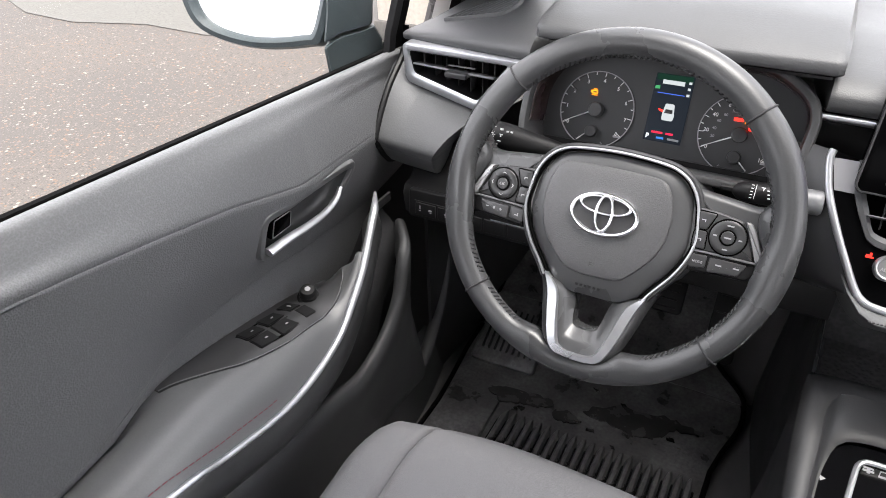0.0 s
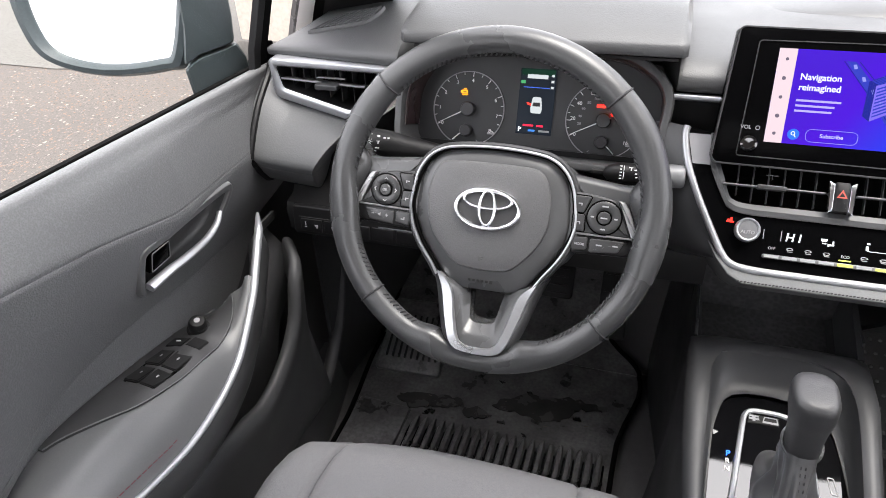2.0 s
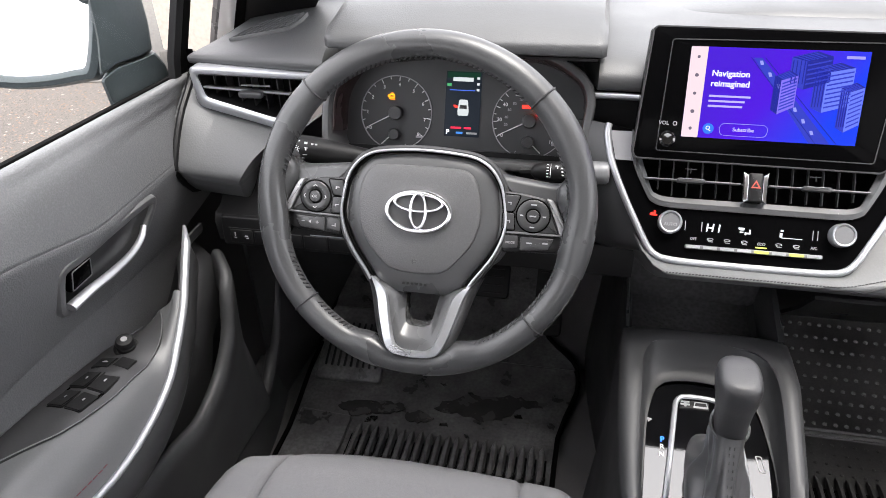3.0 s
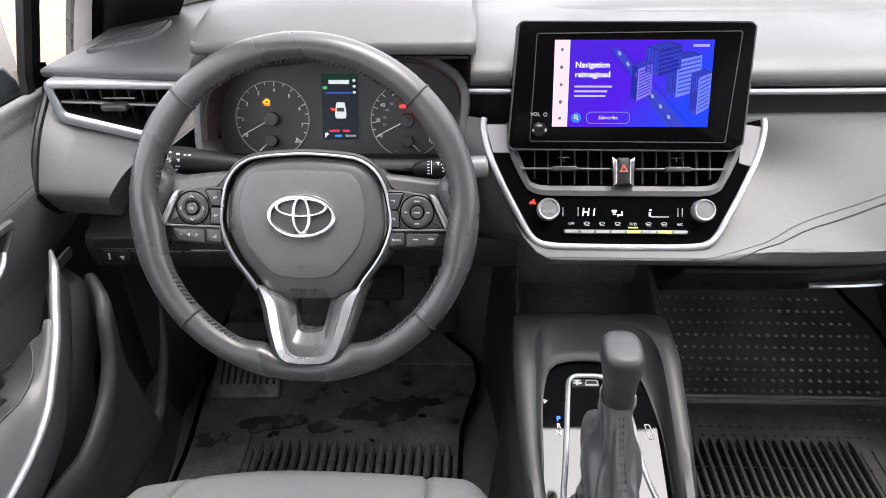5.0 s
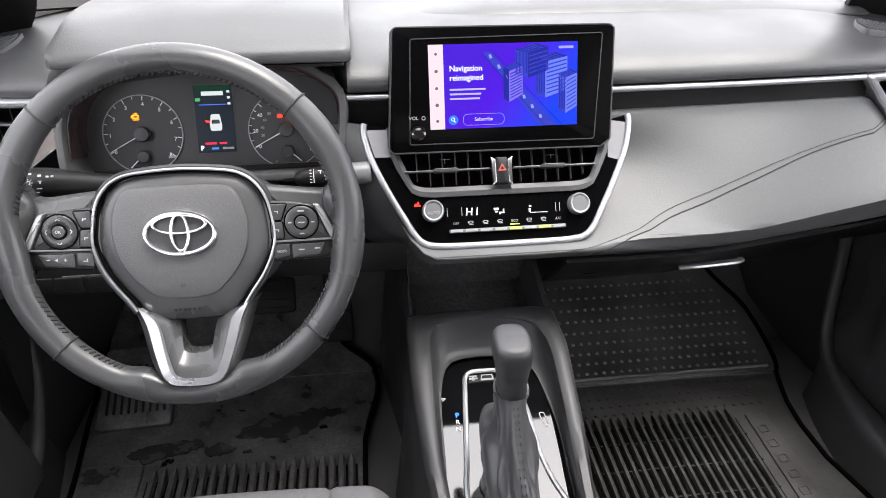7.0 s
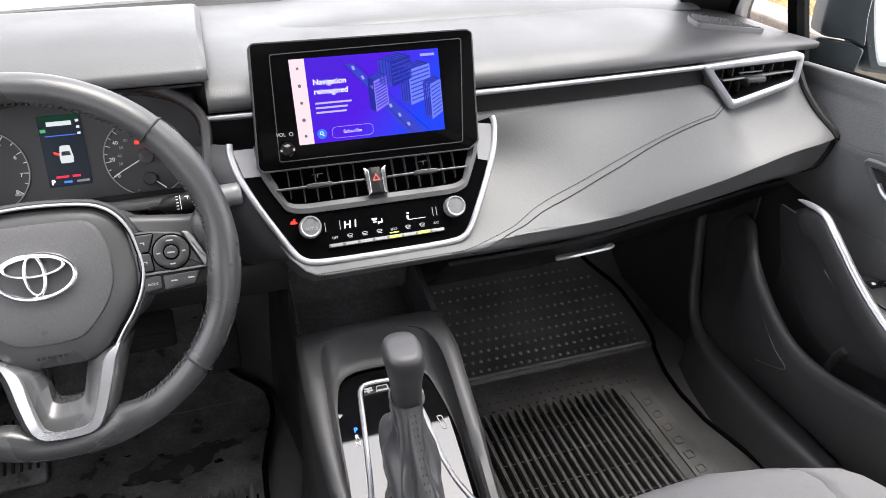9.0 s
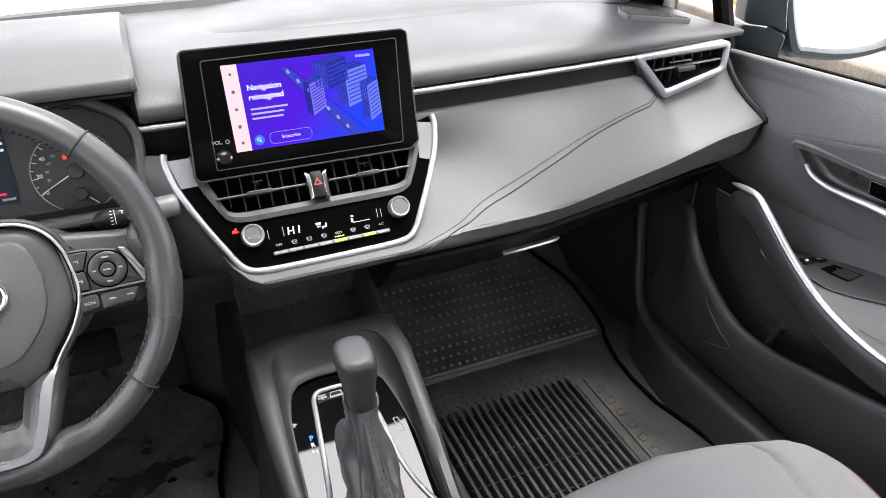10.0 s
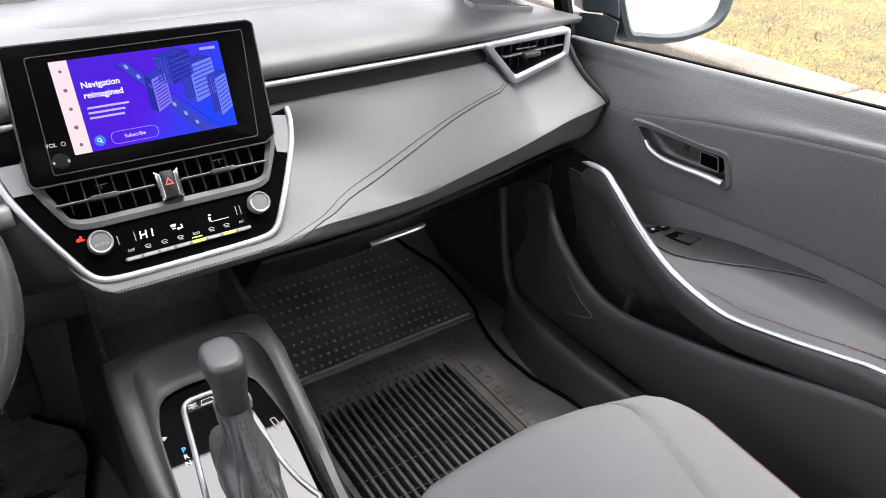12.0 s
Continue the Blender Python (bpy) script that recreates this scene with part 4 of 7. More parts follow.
for a0, a1 in ((48, 133), (152, 172), (200, 219.5), (226, 246), (294, 315), (322, 341), (368, 388)):
    for a in np.arange(a0, a1, 2.0):
        under(wheel, part("rim_stitch", sweep([rim_at(a, 2.62, 1.02), rim_at(a + 0.5, 2.84, 1.03), rim_at(a + 1.2, 3.06, 1.02)], 0.0010, n=5), DARKSTITCH))


def mirrored(half):
    """A closed outline from its right half, top to bottom."""
    return half + [(-x, y) for x, y in half[-2:0:-1]]


def by_angle(line, cx, cy, n=96):
    """An outline taken at even angles round a point inside it."""
    p = [np.array(q, float) - (cx, cy) for q in line]
    ang = np.array([math.atan2(q[1], q[0]) for q in p])
    rad = np.array([np.linalg.norm(q) for q in p])
    order = np.argsort(ang)
    ang, rad = ang[order], rad[order]
    ang, rad = np.r_[ang - 2 * math.pi, ang, ang + 2 * math.pi], np.r_[rad, rad, rad]
    return [np.array((cx, cy)) + np.interp(a, ang, rad) * np.array((math.cos(a), math.sin(a))) for a in np.linspace(-math.pi, math.pi, n, endpoint=False)]


pad_half = [(0, 0.0575), (0.043, 0.0545), (0.0620, 0.0490), (0.0742, 0.0390), (0.0832, 0.0240), (0.0877, 0.0060), (0.0896, -0.0140), (0.0852, -0.0335), (0.0750, -0.0540), (0.0605, -0.0740), (0.0490, -0.0895), (0.0385, -0.0985), (0.0290, -0.1018), (0, -0.1025)]
field_half = [(0, 0.0435), (0.040, 0.0428), (0.0555, 0.0393), (0.0645, 0.0262), (0.0690, 0.0085), (0.0695, -0.0015), (0.0680, -0.0205), (0.0600, -0.0410), (0.0430, -0.0625), (0.0280, -0.0738), (0, -0.0765)]
padc = by_angle([(x - 0.0017, y) for x, y in smooth_line(mirrored(pad_half), 5, True)], -0.003, -0.018)
field = by_angle([(x - 0.0055, y) for x, y in smooth_line(mirrored(field_half), 5, True)], -0.003, -0.018)
under(wheel, part("hub", slab(grow(padc, -0.004), -0.075, -0.03, MW), HARD))
rows = [[MW @ Vector((*(p + (q - p) * f), z)) for p, q in zip(padc, field)] for f, z in ((0.0, -0.052), (0.0, -0.0310), (0.05, -0.0268), (0.16, -0.0243), (0.45, -0.0218), (0.80, -0.0200), (1.0, -0.0196), (1.02, -0.0196))]
airbag = under(wheel, part("airbag_cover", loft(rows, True), COVER, label="smooth charcoal airbag cover with a grained centre"))
mid = np.array((-0.0055, -0.014))
rows = [[MW @ Vector((*(mid + (q - mid) * f), z)) for q in field] for f, z in ((1.01, -0.0215), (1.0, -0.0186), (0.985, -0.0172), (0.95, -0.0166), (0.8, -0.0156), (0.55, -0.0146), (0.3, -0.0141), (0.02, -0.0140))]
subparts(airbag, part("raised_field", loft(rows, True, True), PADSKIN))
subparts(airbag, part("emboss", join(bar(0.0050, 0.0008, -0.0065, -0.0610, -0.0150, MW), bar(0.0008, 0.0046, -0.0088, -0.0634, -0.0152, MW), bar(0.0038, 0.0008, -0.0068, -0.0634, -0.0152, MW)), TRIMDARK))
for k in range(6):
    subparts(airbag, part("emboss", bar(0.0030, 0.0026, -0.0190 + k * 0.0050, -0.0895, -0.0203, MW), HARD))
emb = (-0.0041, -0.0059)
under(wheel, part("badge_plate", slab(oval(*emb, 0.0365, 0.0232, 48), -0.020, -0.0128, MW, 0.001), TRIMDARK, label="dark plate behind the badge"))
badge = under(wheel, part("badge", ring(oval(*emb, 0.0382, 0.0244, 64), oval(*emb, 0.0325, 0.0190, 64), -0.018, -0.0085, MW, 0.0022), CHROME, label="chrome oval badge"))
subparts(badge, part("oval", ring(oval(emb[0], emb[1] + 0.0098, 0.0290, 0.0112, 48), oval(emb[0], emb[1] + 0.0098, 0.0245, 0.0076, 48), -0.018, -0.0085, MW, 0.0016), CHROME),
         part("oval", ring(oval(emb[0], emb[1] + 0.0010, 0.0108, 0.0205, 48), oval(emb[0], emb[1] + 0.0010, 0.0066, 0.0172, 48), -0.018, -0.0080, MW, 0.0016), CHROME))
# thin silver line round the cover, running into the lower spokes
vhalf = [(0, 0.0610), (0.0456, 0.0580), (0.0650, 0.0523), (0.0780, 0.0417), (0.0870, 0.0260), (0.0915, 0.0065), (0.0935, -0.0140), (0.0888, -0.0345), (0.0787, -0.0550), (0.0640, -0.0755), (0.0560, -0.0880)]
vline = [(-x, y) for x, y in vhalf[::-1]] + vhalf[1:]
axis = MW.to_3x3() @ Vector((0, 0, 1))
under(wheel, part("trim_line", sweep([MW @ Vector((x - 0.0017, y, -0.0185)) for x, y in smooth_line(vline, 6)], 0.0016, 0.0018, 8, up=axis), SILVER, label="thin silver line round the cover"))
under(wheel, part("trim_gap", sweep([MW @ Vector((x * 0.975 - 0.0017, y * 0.975 - 0.0005, -0.0260)) for x, y in smooth_line(vline, 6)], 0.0018, 0.0030, 8, up=axis), VOID))
under(wheel, part("trim_backing", sweep([MW @ Vector((x * 1.03 - 0.0017, y * 1.03, -0.0250)) for x, y in smooth_line(vline, 6)], 0.0032, 0.0050, 10, up=axis), TRIMDARK))


def climb(y):
    """How far the lower spokes rise from the cover onto the rim."""
    return float(np.interp(-y, (0.085, 0.110, 0.152, 0.175), (0.0, 0.006, 0.0225, 0.0235)))


def spoke_band(outer, inner, prof, n=44):
    """A U-shaped band between two half outlines, symmetric about the wheel's middle."""
    o_, i2 = resample(smooth_line(outer, 4), n), resample(smooth_line(inner, 4), n)
    rows = []
    for sgn, k in [(-1, k) for k in range(n)] + [(1, k) for k in range(n - 2, -1, -1)]:
        a, b = o_[k], i2[k]
        z = climb((a[1] + b[1]) / 2)
        rows.append([MW @ Vector((sgn * (a + (b - a) * f)[0] + 0.0008, (a + (b - a) * f)[1], h + z)) for f, h in prof])
    return loft(rows, True, True)


u_out = [(0.0580, -0.0850), (0.0505, -0.1020), (0.0428, -0.1290), (0.0352, -0.1510), (0.0275, -0.1625), (0.0165, -0.1668), (0.0, -0.1678)]
u_in = [(0.0490, -0.0900), (0.0378, -0.1020), (0.0300, -0.1310), (0.0232, -0.1515), (0.0185, -0.1575), (0.0115, -0.1602), (0.0, -0.1608)]
w_in = [(0.0300, -0.0960), (0.0205, -0.1040), (0.0150, -0.1300), (0.0120, -0.1345), (0.0080, -0.1362), (0.0040, -0.1366), (0.0, -0.1366)]
f_out = [(0.0690, -0.0800), (0.0600, -0.1020), (0.0520, -0.1290), (0.0440, -0.1510), (0.0330, -0.1650), (0.0190, -0.1705), (0.0, -0.1715)]
under(wheel, part("lower_spoke_trim", spoke_band(u_out, u_in, ((0, -0.030), (0, -0.0195), (0.10, -0.0175), (0.90, -0.0175), (1, -0.0195), (1, -0.030))), SILVER, label="satin silver U across the lower spokes"))
under(wheel, part("spoke_web", spoke_band(u_in, w_in, ((0, -0.040), (0, -0.0215), (0.45, -0.0262), (0.55, -0.0290), (0.97, -0.0370), (1, -0.0400), (1, -0.062), (0.4, -0.062))), COVER, label="grey web between the lower spokes"))
under(wheel, part("spoke_flank", spoke_band(f_out, u_out, ((0, -0.045), (0.1, -0.0300), (0.6, -0.0225), (1, -0.0205), (1, -0.040))), TRIMDARK))
MP = MW @ Matrix.Translation((-0.0028, 0.0, 0.0)) @ pose(0, 0, 0, 0, 0, -0.7)
for s in (-1, 1):
    spoke = rounded([(s * 0.080, 0.041), (s * 0.105, 0.0385), (s * 0.146, 0.034), (s * 0.162, 0.040), (s * 0.168, 0.0), (s * 0.166, -0.040), (s * 0.152, -0.041), (s * 0.085, -0.044)], 0.008)
    under(wheel, part("side_spoke", slab(spoke, -0.050, -0.0245, MP, 0.007), COVER, label="charcoal side spoke"))
    flare = rounded([(s * 0.172, 0.062), (s * 0.157, 0.046), (s * 0.146, 0.031), (s * 0.147, 0.018), (s * 0.159, -0.010), (s * 0.1625, -0.024), (s * 0.158, -0.038), (s * 0.166, -0.056), (s * 0.176, -0.045), (s * 0.180, 0.0)], 0.010, 6)
    under(wheel, part("grip_flare", slab(flare, -0.045, -0.0105, MP, 0.011), WHEELSKIN, label="leather flare where rim meets spoke"))
    pod = rounded([(s * 0.0900, 0.0240), (s * 0.115, 0.0222), (s * 0.1350, 0.0185), (s * 0.1530, -0.0182), (s * 0.0930, -0.0195)], 0.003)
    sw_pod = under(wheel, part("switch_pod", slab(pod, -0.032, -0.0195, MP, 0.002), TRIMDARK, label="charcoal switch pod"))
    c = (s * 0.1236, 0.0)
    stripe = rounded([(s * 0.1362, 0.0195), (s * 0.1425, 0.0185), (s * 0.1475, 0.012), (s * 0.1622, -0.0182), (s * 0.1540, -0.0182), (s * 0.1440, 0.004)], 0.0015)
    subparts(sw_pod, part("pod_edge", slab(stripe, -0.030, -0.0175, MP, 0.0012), PODPAINT))
    subparts(sw_pod, part("pad_button", ring(oval(*c, 0.0174, 0.0174, 40), oval(*c, 0.0078, 0.0078, 40), -0.024, -0.0165, MP, 0.0015), TRIMDARK),
             part("ok_button", lathe([(0.0066, -0.022), (0.0066, -0.0158), (0.0058, -0.0150), (0.001, -0.0147)], 28, at(MP, *c)), TRIMDARK),
             part("groove", ring(oval(*c, 0.0190, 0.0190, 40), oval(*c, 0.0170, 0.0170, 40), -0.022, -0.0189, MP), VOID),
             part("groove", ring(oval(*c, 0.0082, 0.0082, 40), oval(*c, 0.0064, 0.0064, 40), -0.022, -0.0176, MP), VOID))
    if s < 0:
        for dx, dy, turn in ((0, 0.0125, 0), (0, -0.0125, 180), (0.0125, 0, -90), (-0.0125, 0, 90)):
            tm = at(MP, c[0] + dx, c[1] + dy, -0.0162) @ pose(0, 0, 0, 0, 0, turn)
            subparts(sw_pod, part("arrow", join(box((0.0030, 0.0007, 0.0004), (0, 0, 0), 0, m=tm @ pose(-0.0010, 0, 0, 0, 0, 38)), box((0.0030, 0.0007, 0.0004), (0, 0, 0), 0, m=tm @ pose(0.0010, 0, 0, 0, 0, -38))), DIMMARK))
        subparts(sw_pod, part("button_text", letters("OK", 0.0040, at(MP, *c, -0.0145)), DIMMARK))
    else:
        for dx, dy, w in ((0, 0.0122, 0.0065), (0, -0.0122, 0.0050), (0.0122, 0, 0.0036), (-0.0122, 0, 0.0036), (0, 0, 0.0070)):
            subparts(sw_pod, part("mark", bar(w, 0.0014, c[0] + dx, c[1] + dy, -0.0143 if not (dx or dy) else -0.0162, MP), DIMMARK))
    for y0, y1 in ((0.0030, 0.0205), (-0.0170, 0.0010)):
        b = rounded([(s * 0.0915, y0), (s * (0.1020 if y1 > 0.01 else 0.1045), y0), (s * (0.1085 if y1 > 0.01 else 0.1030), y1), (s * 0.0912, y1)], 0.0022)
        subparts(sw_pod, part("button_gap", slab(grow(b, 0.0012), -0.022, -0.0190, MP), VOID))
        subparts(sw_pod, part("button", slab(b, -0.022, -0.0172, MP, 0.001), TRIMDARK), part("mark", join(bar(0.0042, 0.0009, s * 0.0975, (y0 + y1) / 2 + 0.0008, -0.0170, MP), bar(0.0010, 0.0028, s * 0.0990, (y0 + y1) / 2, -0.0170, MP)), DIMMARK))
    low = rounded([(s * 0.0915, -0.0208), (s * 0.1605, -0.0195), (s * 0.1600, -0.0290), (s * 0.1500, -0.0392), (s * 0.0925, -0.0430)], 0.003)
    lower = under(wheel, part("lower_switch_bar", slab(low, -0.036, -0.0220, MP, 0.002), HARD))
    subparts(lower, part("bar_edge", slab(rounded([(s * 0.0925, -0.0192), (s * 0.1600, -0.0180), (s * 0.1600, -0.0202), (s * 0.0925, -0.0214)], 0.0006), -0.028, -0.0190, MP, 0.0005), GREYPL))
    for x0, x1 in ((0.0930, 0.1095), (0.1120, 0.1480)):
        b = rounded([(s * x0, -0.0240), (s * x1, -0.0232), (s * (x1 - 0.006 * (x1 > 0.12)), -0.0362), (s * x0, -0.0392)], 0.0024)
        subparts(lower, part("button", slab(b, -0.026, -0.0195, MP, 0.001), TRIMDARK))
        xm = (x0 + x1) / 2
        if x1 < 0.11:
            subparts(lower, part("button_text", letters("MODE", 0.0036, at(MP, s * xm, -0.0312, -0.0192)), DIMMARK) if s > 0 else part("mark", join(bar(0.0010, 0.0036, s * xm + 0.002, -0.0312, -0.0192, MP), bar(0.0042, 0.0010, s * xm, -0.0320, -0.0192, MP)), DIMMARK))
        elif s > 0:
            subparts(lower, part("mark", bar(0.0060, 0.0014, xm - 0.008, -0.0300, -0.0192, MP), DIMMARK), part("mark", bar(0.0060, 0.0014, xm + 0.009, -0.0290, -0.0192, MP), DIMMARK))
        else:
            subparts(lower, part("mark", bar(0.0034, 0.0009, -xm - 0.008, -0.0295, -0.0192, MP), DIMMARK), part("mark", slab([(-xm - 0.0016, -0.0297), (-xm + 0.0014, -0.0278), (-xm + 0.0014, -0.0316)], -0.0195, -0.0190, MP), DIMMARK),
                     part("mark", join(bar(0.0034, 0.0009, -xm + 0.009, -0.0300, -0.0192, MP), bar(0.0009, 0.0034, -xm + 0.009, -0.0300, -0.0192, MP)), DIMMARK))

# ---- touchscreen ----
MS = pose(0.0015, 0.0055, 0.9135, 70.5)
screen = thing("touchscreen", "black tablet-style touchscreen showing a purple navigation advert", "touchscreen", at=(0.0015, 0.0055, 0.9135))
body = rounded([(-0.1425, -0.0220), (-0.1370, -0.0285), (0.1210, -0.0295), (0.1340, -0.0205), (0.1365, 0.1130), (0.1300, 0.1180), (-0.1285, 0.1190), (-0.1330, 0.1155)], 0.003)
under(screen, part("housing", slab(body, -0.034, -0.004, MS, 0.003), GLOSS, label="black housing"))
# paler than the housing: the sky highlight along its rim is painted on
under(screen, part("edge_frame", ring(body, grow(body, -0.0025), -0.010, 0.0012, MS, 0.001), TRIMDARK, label="dark edge toned paler for its highlight"))
front = under(screen, part("bezel", slab(grow(body, -0.0015), -0.006, 0.0008, MS, 0.0008), GLOSS, label="glossy black bezel"))
lip_o = rounded([(-0.1115, 0.1050), (-0.1165, -0.0180), (0.1125, -0.0190), (0.1212, 0.1075)], 0.004)
subparts(front, part("bezel_line", ring(lip_o, grow(lip_o, -0.0011), 0.0004, 0.0016, MS), TRIMDARK))
X0, X1, Y0, Y1 = -0.0905, 0.0900, -0.0005, 0.0975


def lit_gradient():
    m = bpy.data.materials.new("screen_picture")
    m.use_nodes = True
    nt = m.node_tree
    b = nt.nodes["Principled BSDF"]
    b.inputs["Base Color"].default_value = (0.005, 0.005, 0.01, 1)
    b.inputs["Roughness"].default_value = 0.15
    tc, sp, rp = nt.nodes.new("ShaderNodeTexCoord"), nt.nodes.new("ShaderNodeSeparateXYZ"), nt.nodes.new("ShaderNodeValToRGB")
    nt.links.new(tc.outputs["Generated"], sp.inputs[0])
    ad = nt.nodes.new("ShaderNodeMath")
    ad.operation = "SUBTRACT"
    sc = nt.nodes.new("ShaderNodeMath")
    sc.operation, sc.inputs[1].default_value = "MULTIPLY", 0.35
    nt.links.new(sp.outputs["Z"], sc.inputs[0])
    nt.links.new(sp.outputs["X"], ad.inputs[0])
    nt.links.new(sc.outputs[0], ad.inputs[1])
    nt.links.new(ad.outputs[0], rp.inputs[0])
    e = rp.color_ramp.elements
    e[0].position, e[0].color = 0.0, (0.060, 0.008, 0.60, 1)
    e[1].position, e[1].color = 0.75, (0.006, 0.045, 0.80, 1)
    k = e.new(0.3)
    k.color = (0.070, 0.004, 0.66, 1)
    nt.links.new(rp.outputs[0], b.inputs["Emission Color"])
    b.inputs["Emission Strength"].default_value = 0.24
    b.inputs["Specular IOR Level"].default_value = 0.04
    return m


LIT = 0.42
pic = under(screen, part("display", slab([(X0, Y0), (X1, Y0), (X1, Y1), (X0, Y1)], -0.002, 0.0012, MS), lit_gradient(), label="lit purple and blue display"))
SIDE, WHITE = plain("side_white", (0.80, 0.64, 0.70), 0.46), plain("text_white", (0.72, 0.72, 1.0), 0.62)
LILAC, DEEP, PALE, MIDB = plain("tower_lilac", (0.22, 0.16, 0.85), LIT), plain("tower_deep", (0.010, 0.016, 0.30), LIT), plain("tower_pale", (0.14, 0.20, 0.90), LIT), plain("tower_mid", (0.03, 0.045, 0.52), LIT)


def flat(pts, z, mat, name):
    subparts(pic, part(name, slab(pts, z, z + 0.0002, MS), mat))


def sx(u):
    return X0 + (X1 - X0) * u


def sy(v):
    return Y1 - (Y1 - Y0) * v


flat([(X0, Y0), (sx(0.098), Y0), (sx(0.098), Y1), (X0, Y1)], 0.0012, SIDE, "side_bar")
for v, w in ((0.11, 0.0028), (0.31, 0.0034), (0.51, 0.003), (0.71, 0.0036), (0.90, 0.003)):
    flat(oval(sx(0.049), sy(v), w * 0.6, w * 0.6, 10), 0.0014, plain("icon_grey", (0.12, 0.10, 0.14), 0.6), "side_icon")
subparts(pic, part("headline", letters("Navigation", 0.0092, at(MS, sx(0.135), sy(0.285), 0.0015), align="LEFT"), WHITE), part("headline", letters("reimagined", 0.0092, at(MS, sx(0.135), sy(0.395), 0.0015), align="LEFT"), WHITE))
for i, w in enumerate((0.24, 0.21, 0.20)):
    flat([(sx(0.135), sy(0.520 + i * 0.055)), (sx(0.135 + w), sy(0.520 + i * 0.055)), (sx(0.135 + w), sy(0.542 + i * 0.055)), (sx(0.135), sy(0.542 + i * 0.055))], 0.0014, plain("copy_lilac", (0.42, 0.38, 0.85), 0.5), "text_line")
# road, towers
for u, w in ((0.345, 0.006), (0.425, 0.006)):
    flat([(sx(u), sy(0.10)), (sx(u + w), sy(0.10)), (sx(u + w + 0.43 + 0.5 * (u - 0.345)), sy(1.0)), (sx(u + 0.43 + 0.5 * (u - 0.345)), sy(1.0))], 0.00135, DEEP, "road_edge")
flat([(sx(0.36), sy(0.10)), (sx(0.41), sy(0.10)), (sx(0.86), sy(1.0)), (sx(0.74), sy(1.0))], 0.0013, MIDB, "road")
for k in range(7):
    f = 0.06 + k * 0.135
    u, v = 0.385 + 0.415 * f, 0.10 + 0.9 * f
    flat([(sx(u - 0.012), sy(v - 0.022)), (sx(u + 0.004), sy(v - 0.026)), (sx(u + 0.014), sy(v + 0.018)), (sx(u - 0.004), sy(v + 0.024))], 0.0015, plain("car_pale", (0.28, 0.30, 0.85), 0.45), "road_car")


def tower(u0, u1, v0, v1, left, right, stripes, split=0.38):
    um = u0 + (u1 - u0) * split
    flat([(sx(u0), sy(v0 + 0.05)), (sx(um), sy(v0 + 0.09)), (sx(um), sy(v1)), (sx(u0), sy(v1 - 0.05))], 0.0015, left, "tower_side")
    flat([(sx(um), sy(v0 + 0.09)), (sx(u1), sy(v0 + 0.03)), (sx(u1), sy(v1 - 0.09)), (sx(um), sy(v1))], 0.0015, right, "tower_front")
    flat([(sx(u0), sy(v0 + 0.05)), (sx(u0 + (u1 - u0) * 0.6), sy(v0 - 0.02)), (sx(u1), sy(v0 + 0.03)), (sx(um), sy(v0 + 0.09))], 0.0016, DEEP, "tower_roof")
    for i in range(5):
        f0 = 0.12 + 0.17 * i
        q = u0 + (u1 - u0) * 0.6 * f0
        flat([(sx(q), sy(v0 + 0.05 - 0.07 * f0)), (sx(q + 0.010), sy(v0 + 0.045 - 0.07 * f0)), (sx(q + 0.010 + (u1 - u0) * 0.34), sy(v0 + 0.085 - 0.06 * f0)), (sx(q + (u1 - u0) * 0.34), sy(v0 + 0.09 - 0.06 * f0))], 0.0018, MIDB, "roof_rib")
    for i in range(4):
        q = u0 + (um - u0) * (i + 0.5) / 4
        flat([(sx(q - 0.003), sy(v0 + 0.08)), (sx(q + 0.003), sy(v0 + 0.08)), (sx(q + 0.003), sy(v1 - 0.06)), (sx(q - 0.003), sy(v1 - 0.06))], 0.0017, DEEP, "window_column")
    for i in range(stripes):
        f0 = (i + 0.5) / stripes
        a, b = v0 + 0.10 + (v1 - v0 - 0.14) * f0, v0 + 0.04 + (v1 - v0 - 0.15) * f0
        flat([(sx(um + 0.008), sy(a)), (sx(u1 - 0.006), sy(b)), (sx(u1 - 0.006), sy(b + 0.016)), (sx(um + 0.008), sy(a + 0.016))], 0.0017, MIDB, "window_band")


tower(0.575, 0.80, 0.03, 0.42, MIDB, DEEP, 5)
tower(0.715, 0.93, 0.14, 0.66, MIDB, PALE, 8, 0.30)
tower(0.870, 0.998, 0.34, 0.86, MIDB, PALE, 8)
tower(0.495, 0.625, 0.24, 0.70, DEEP, LILAC, 9, 0.30)
subparts(pic, part("search_button", slab(oval(sx(0.155), sy(0.895), 0.0058, 0.0058, 24), 0.0013, 0.0016, MS), plain("search_blue", (0.02, 0.12, 0.95), 0.7)), part("search_icon", ring(oval(sx(0.152), sy(0.885), 0.0022, 0.0022, 16), oval(sx(0.152), sy(0.885), 0.0015, 0.0015, 16), 0.0016, 0.0019, MS), WHITE), part("search_icon", box((0.0028, 0.0008, 0.0003), (0, 0, 0), 0, m=at(MS, sx(0.163), sy(0.912), 0.0018) @ pose(0, 0, 0, 0, 0, -45)), WHITE))
pill = rounded([(sx(0.22), sy(0.965)), (sx(0.50), sy(0.965)), (sx(0.50), sy(0.825)), (sx(0.22), sy(0.825))], 0.0066, 6)
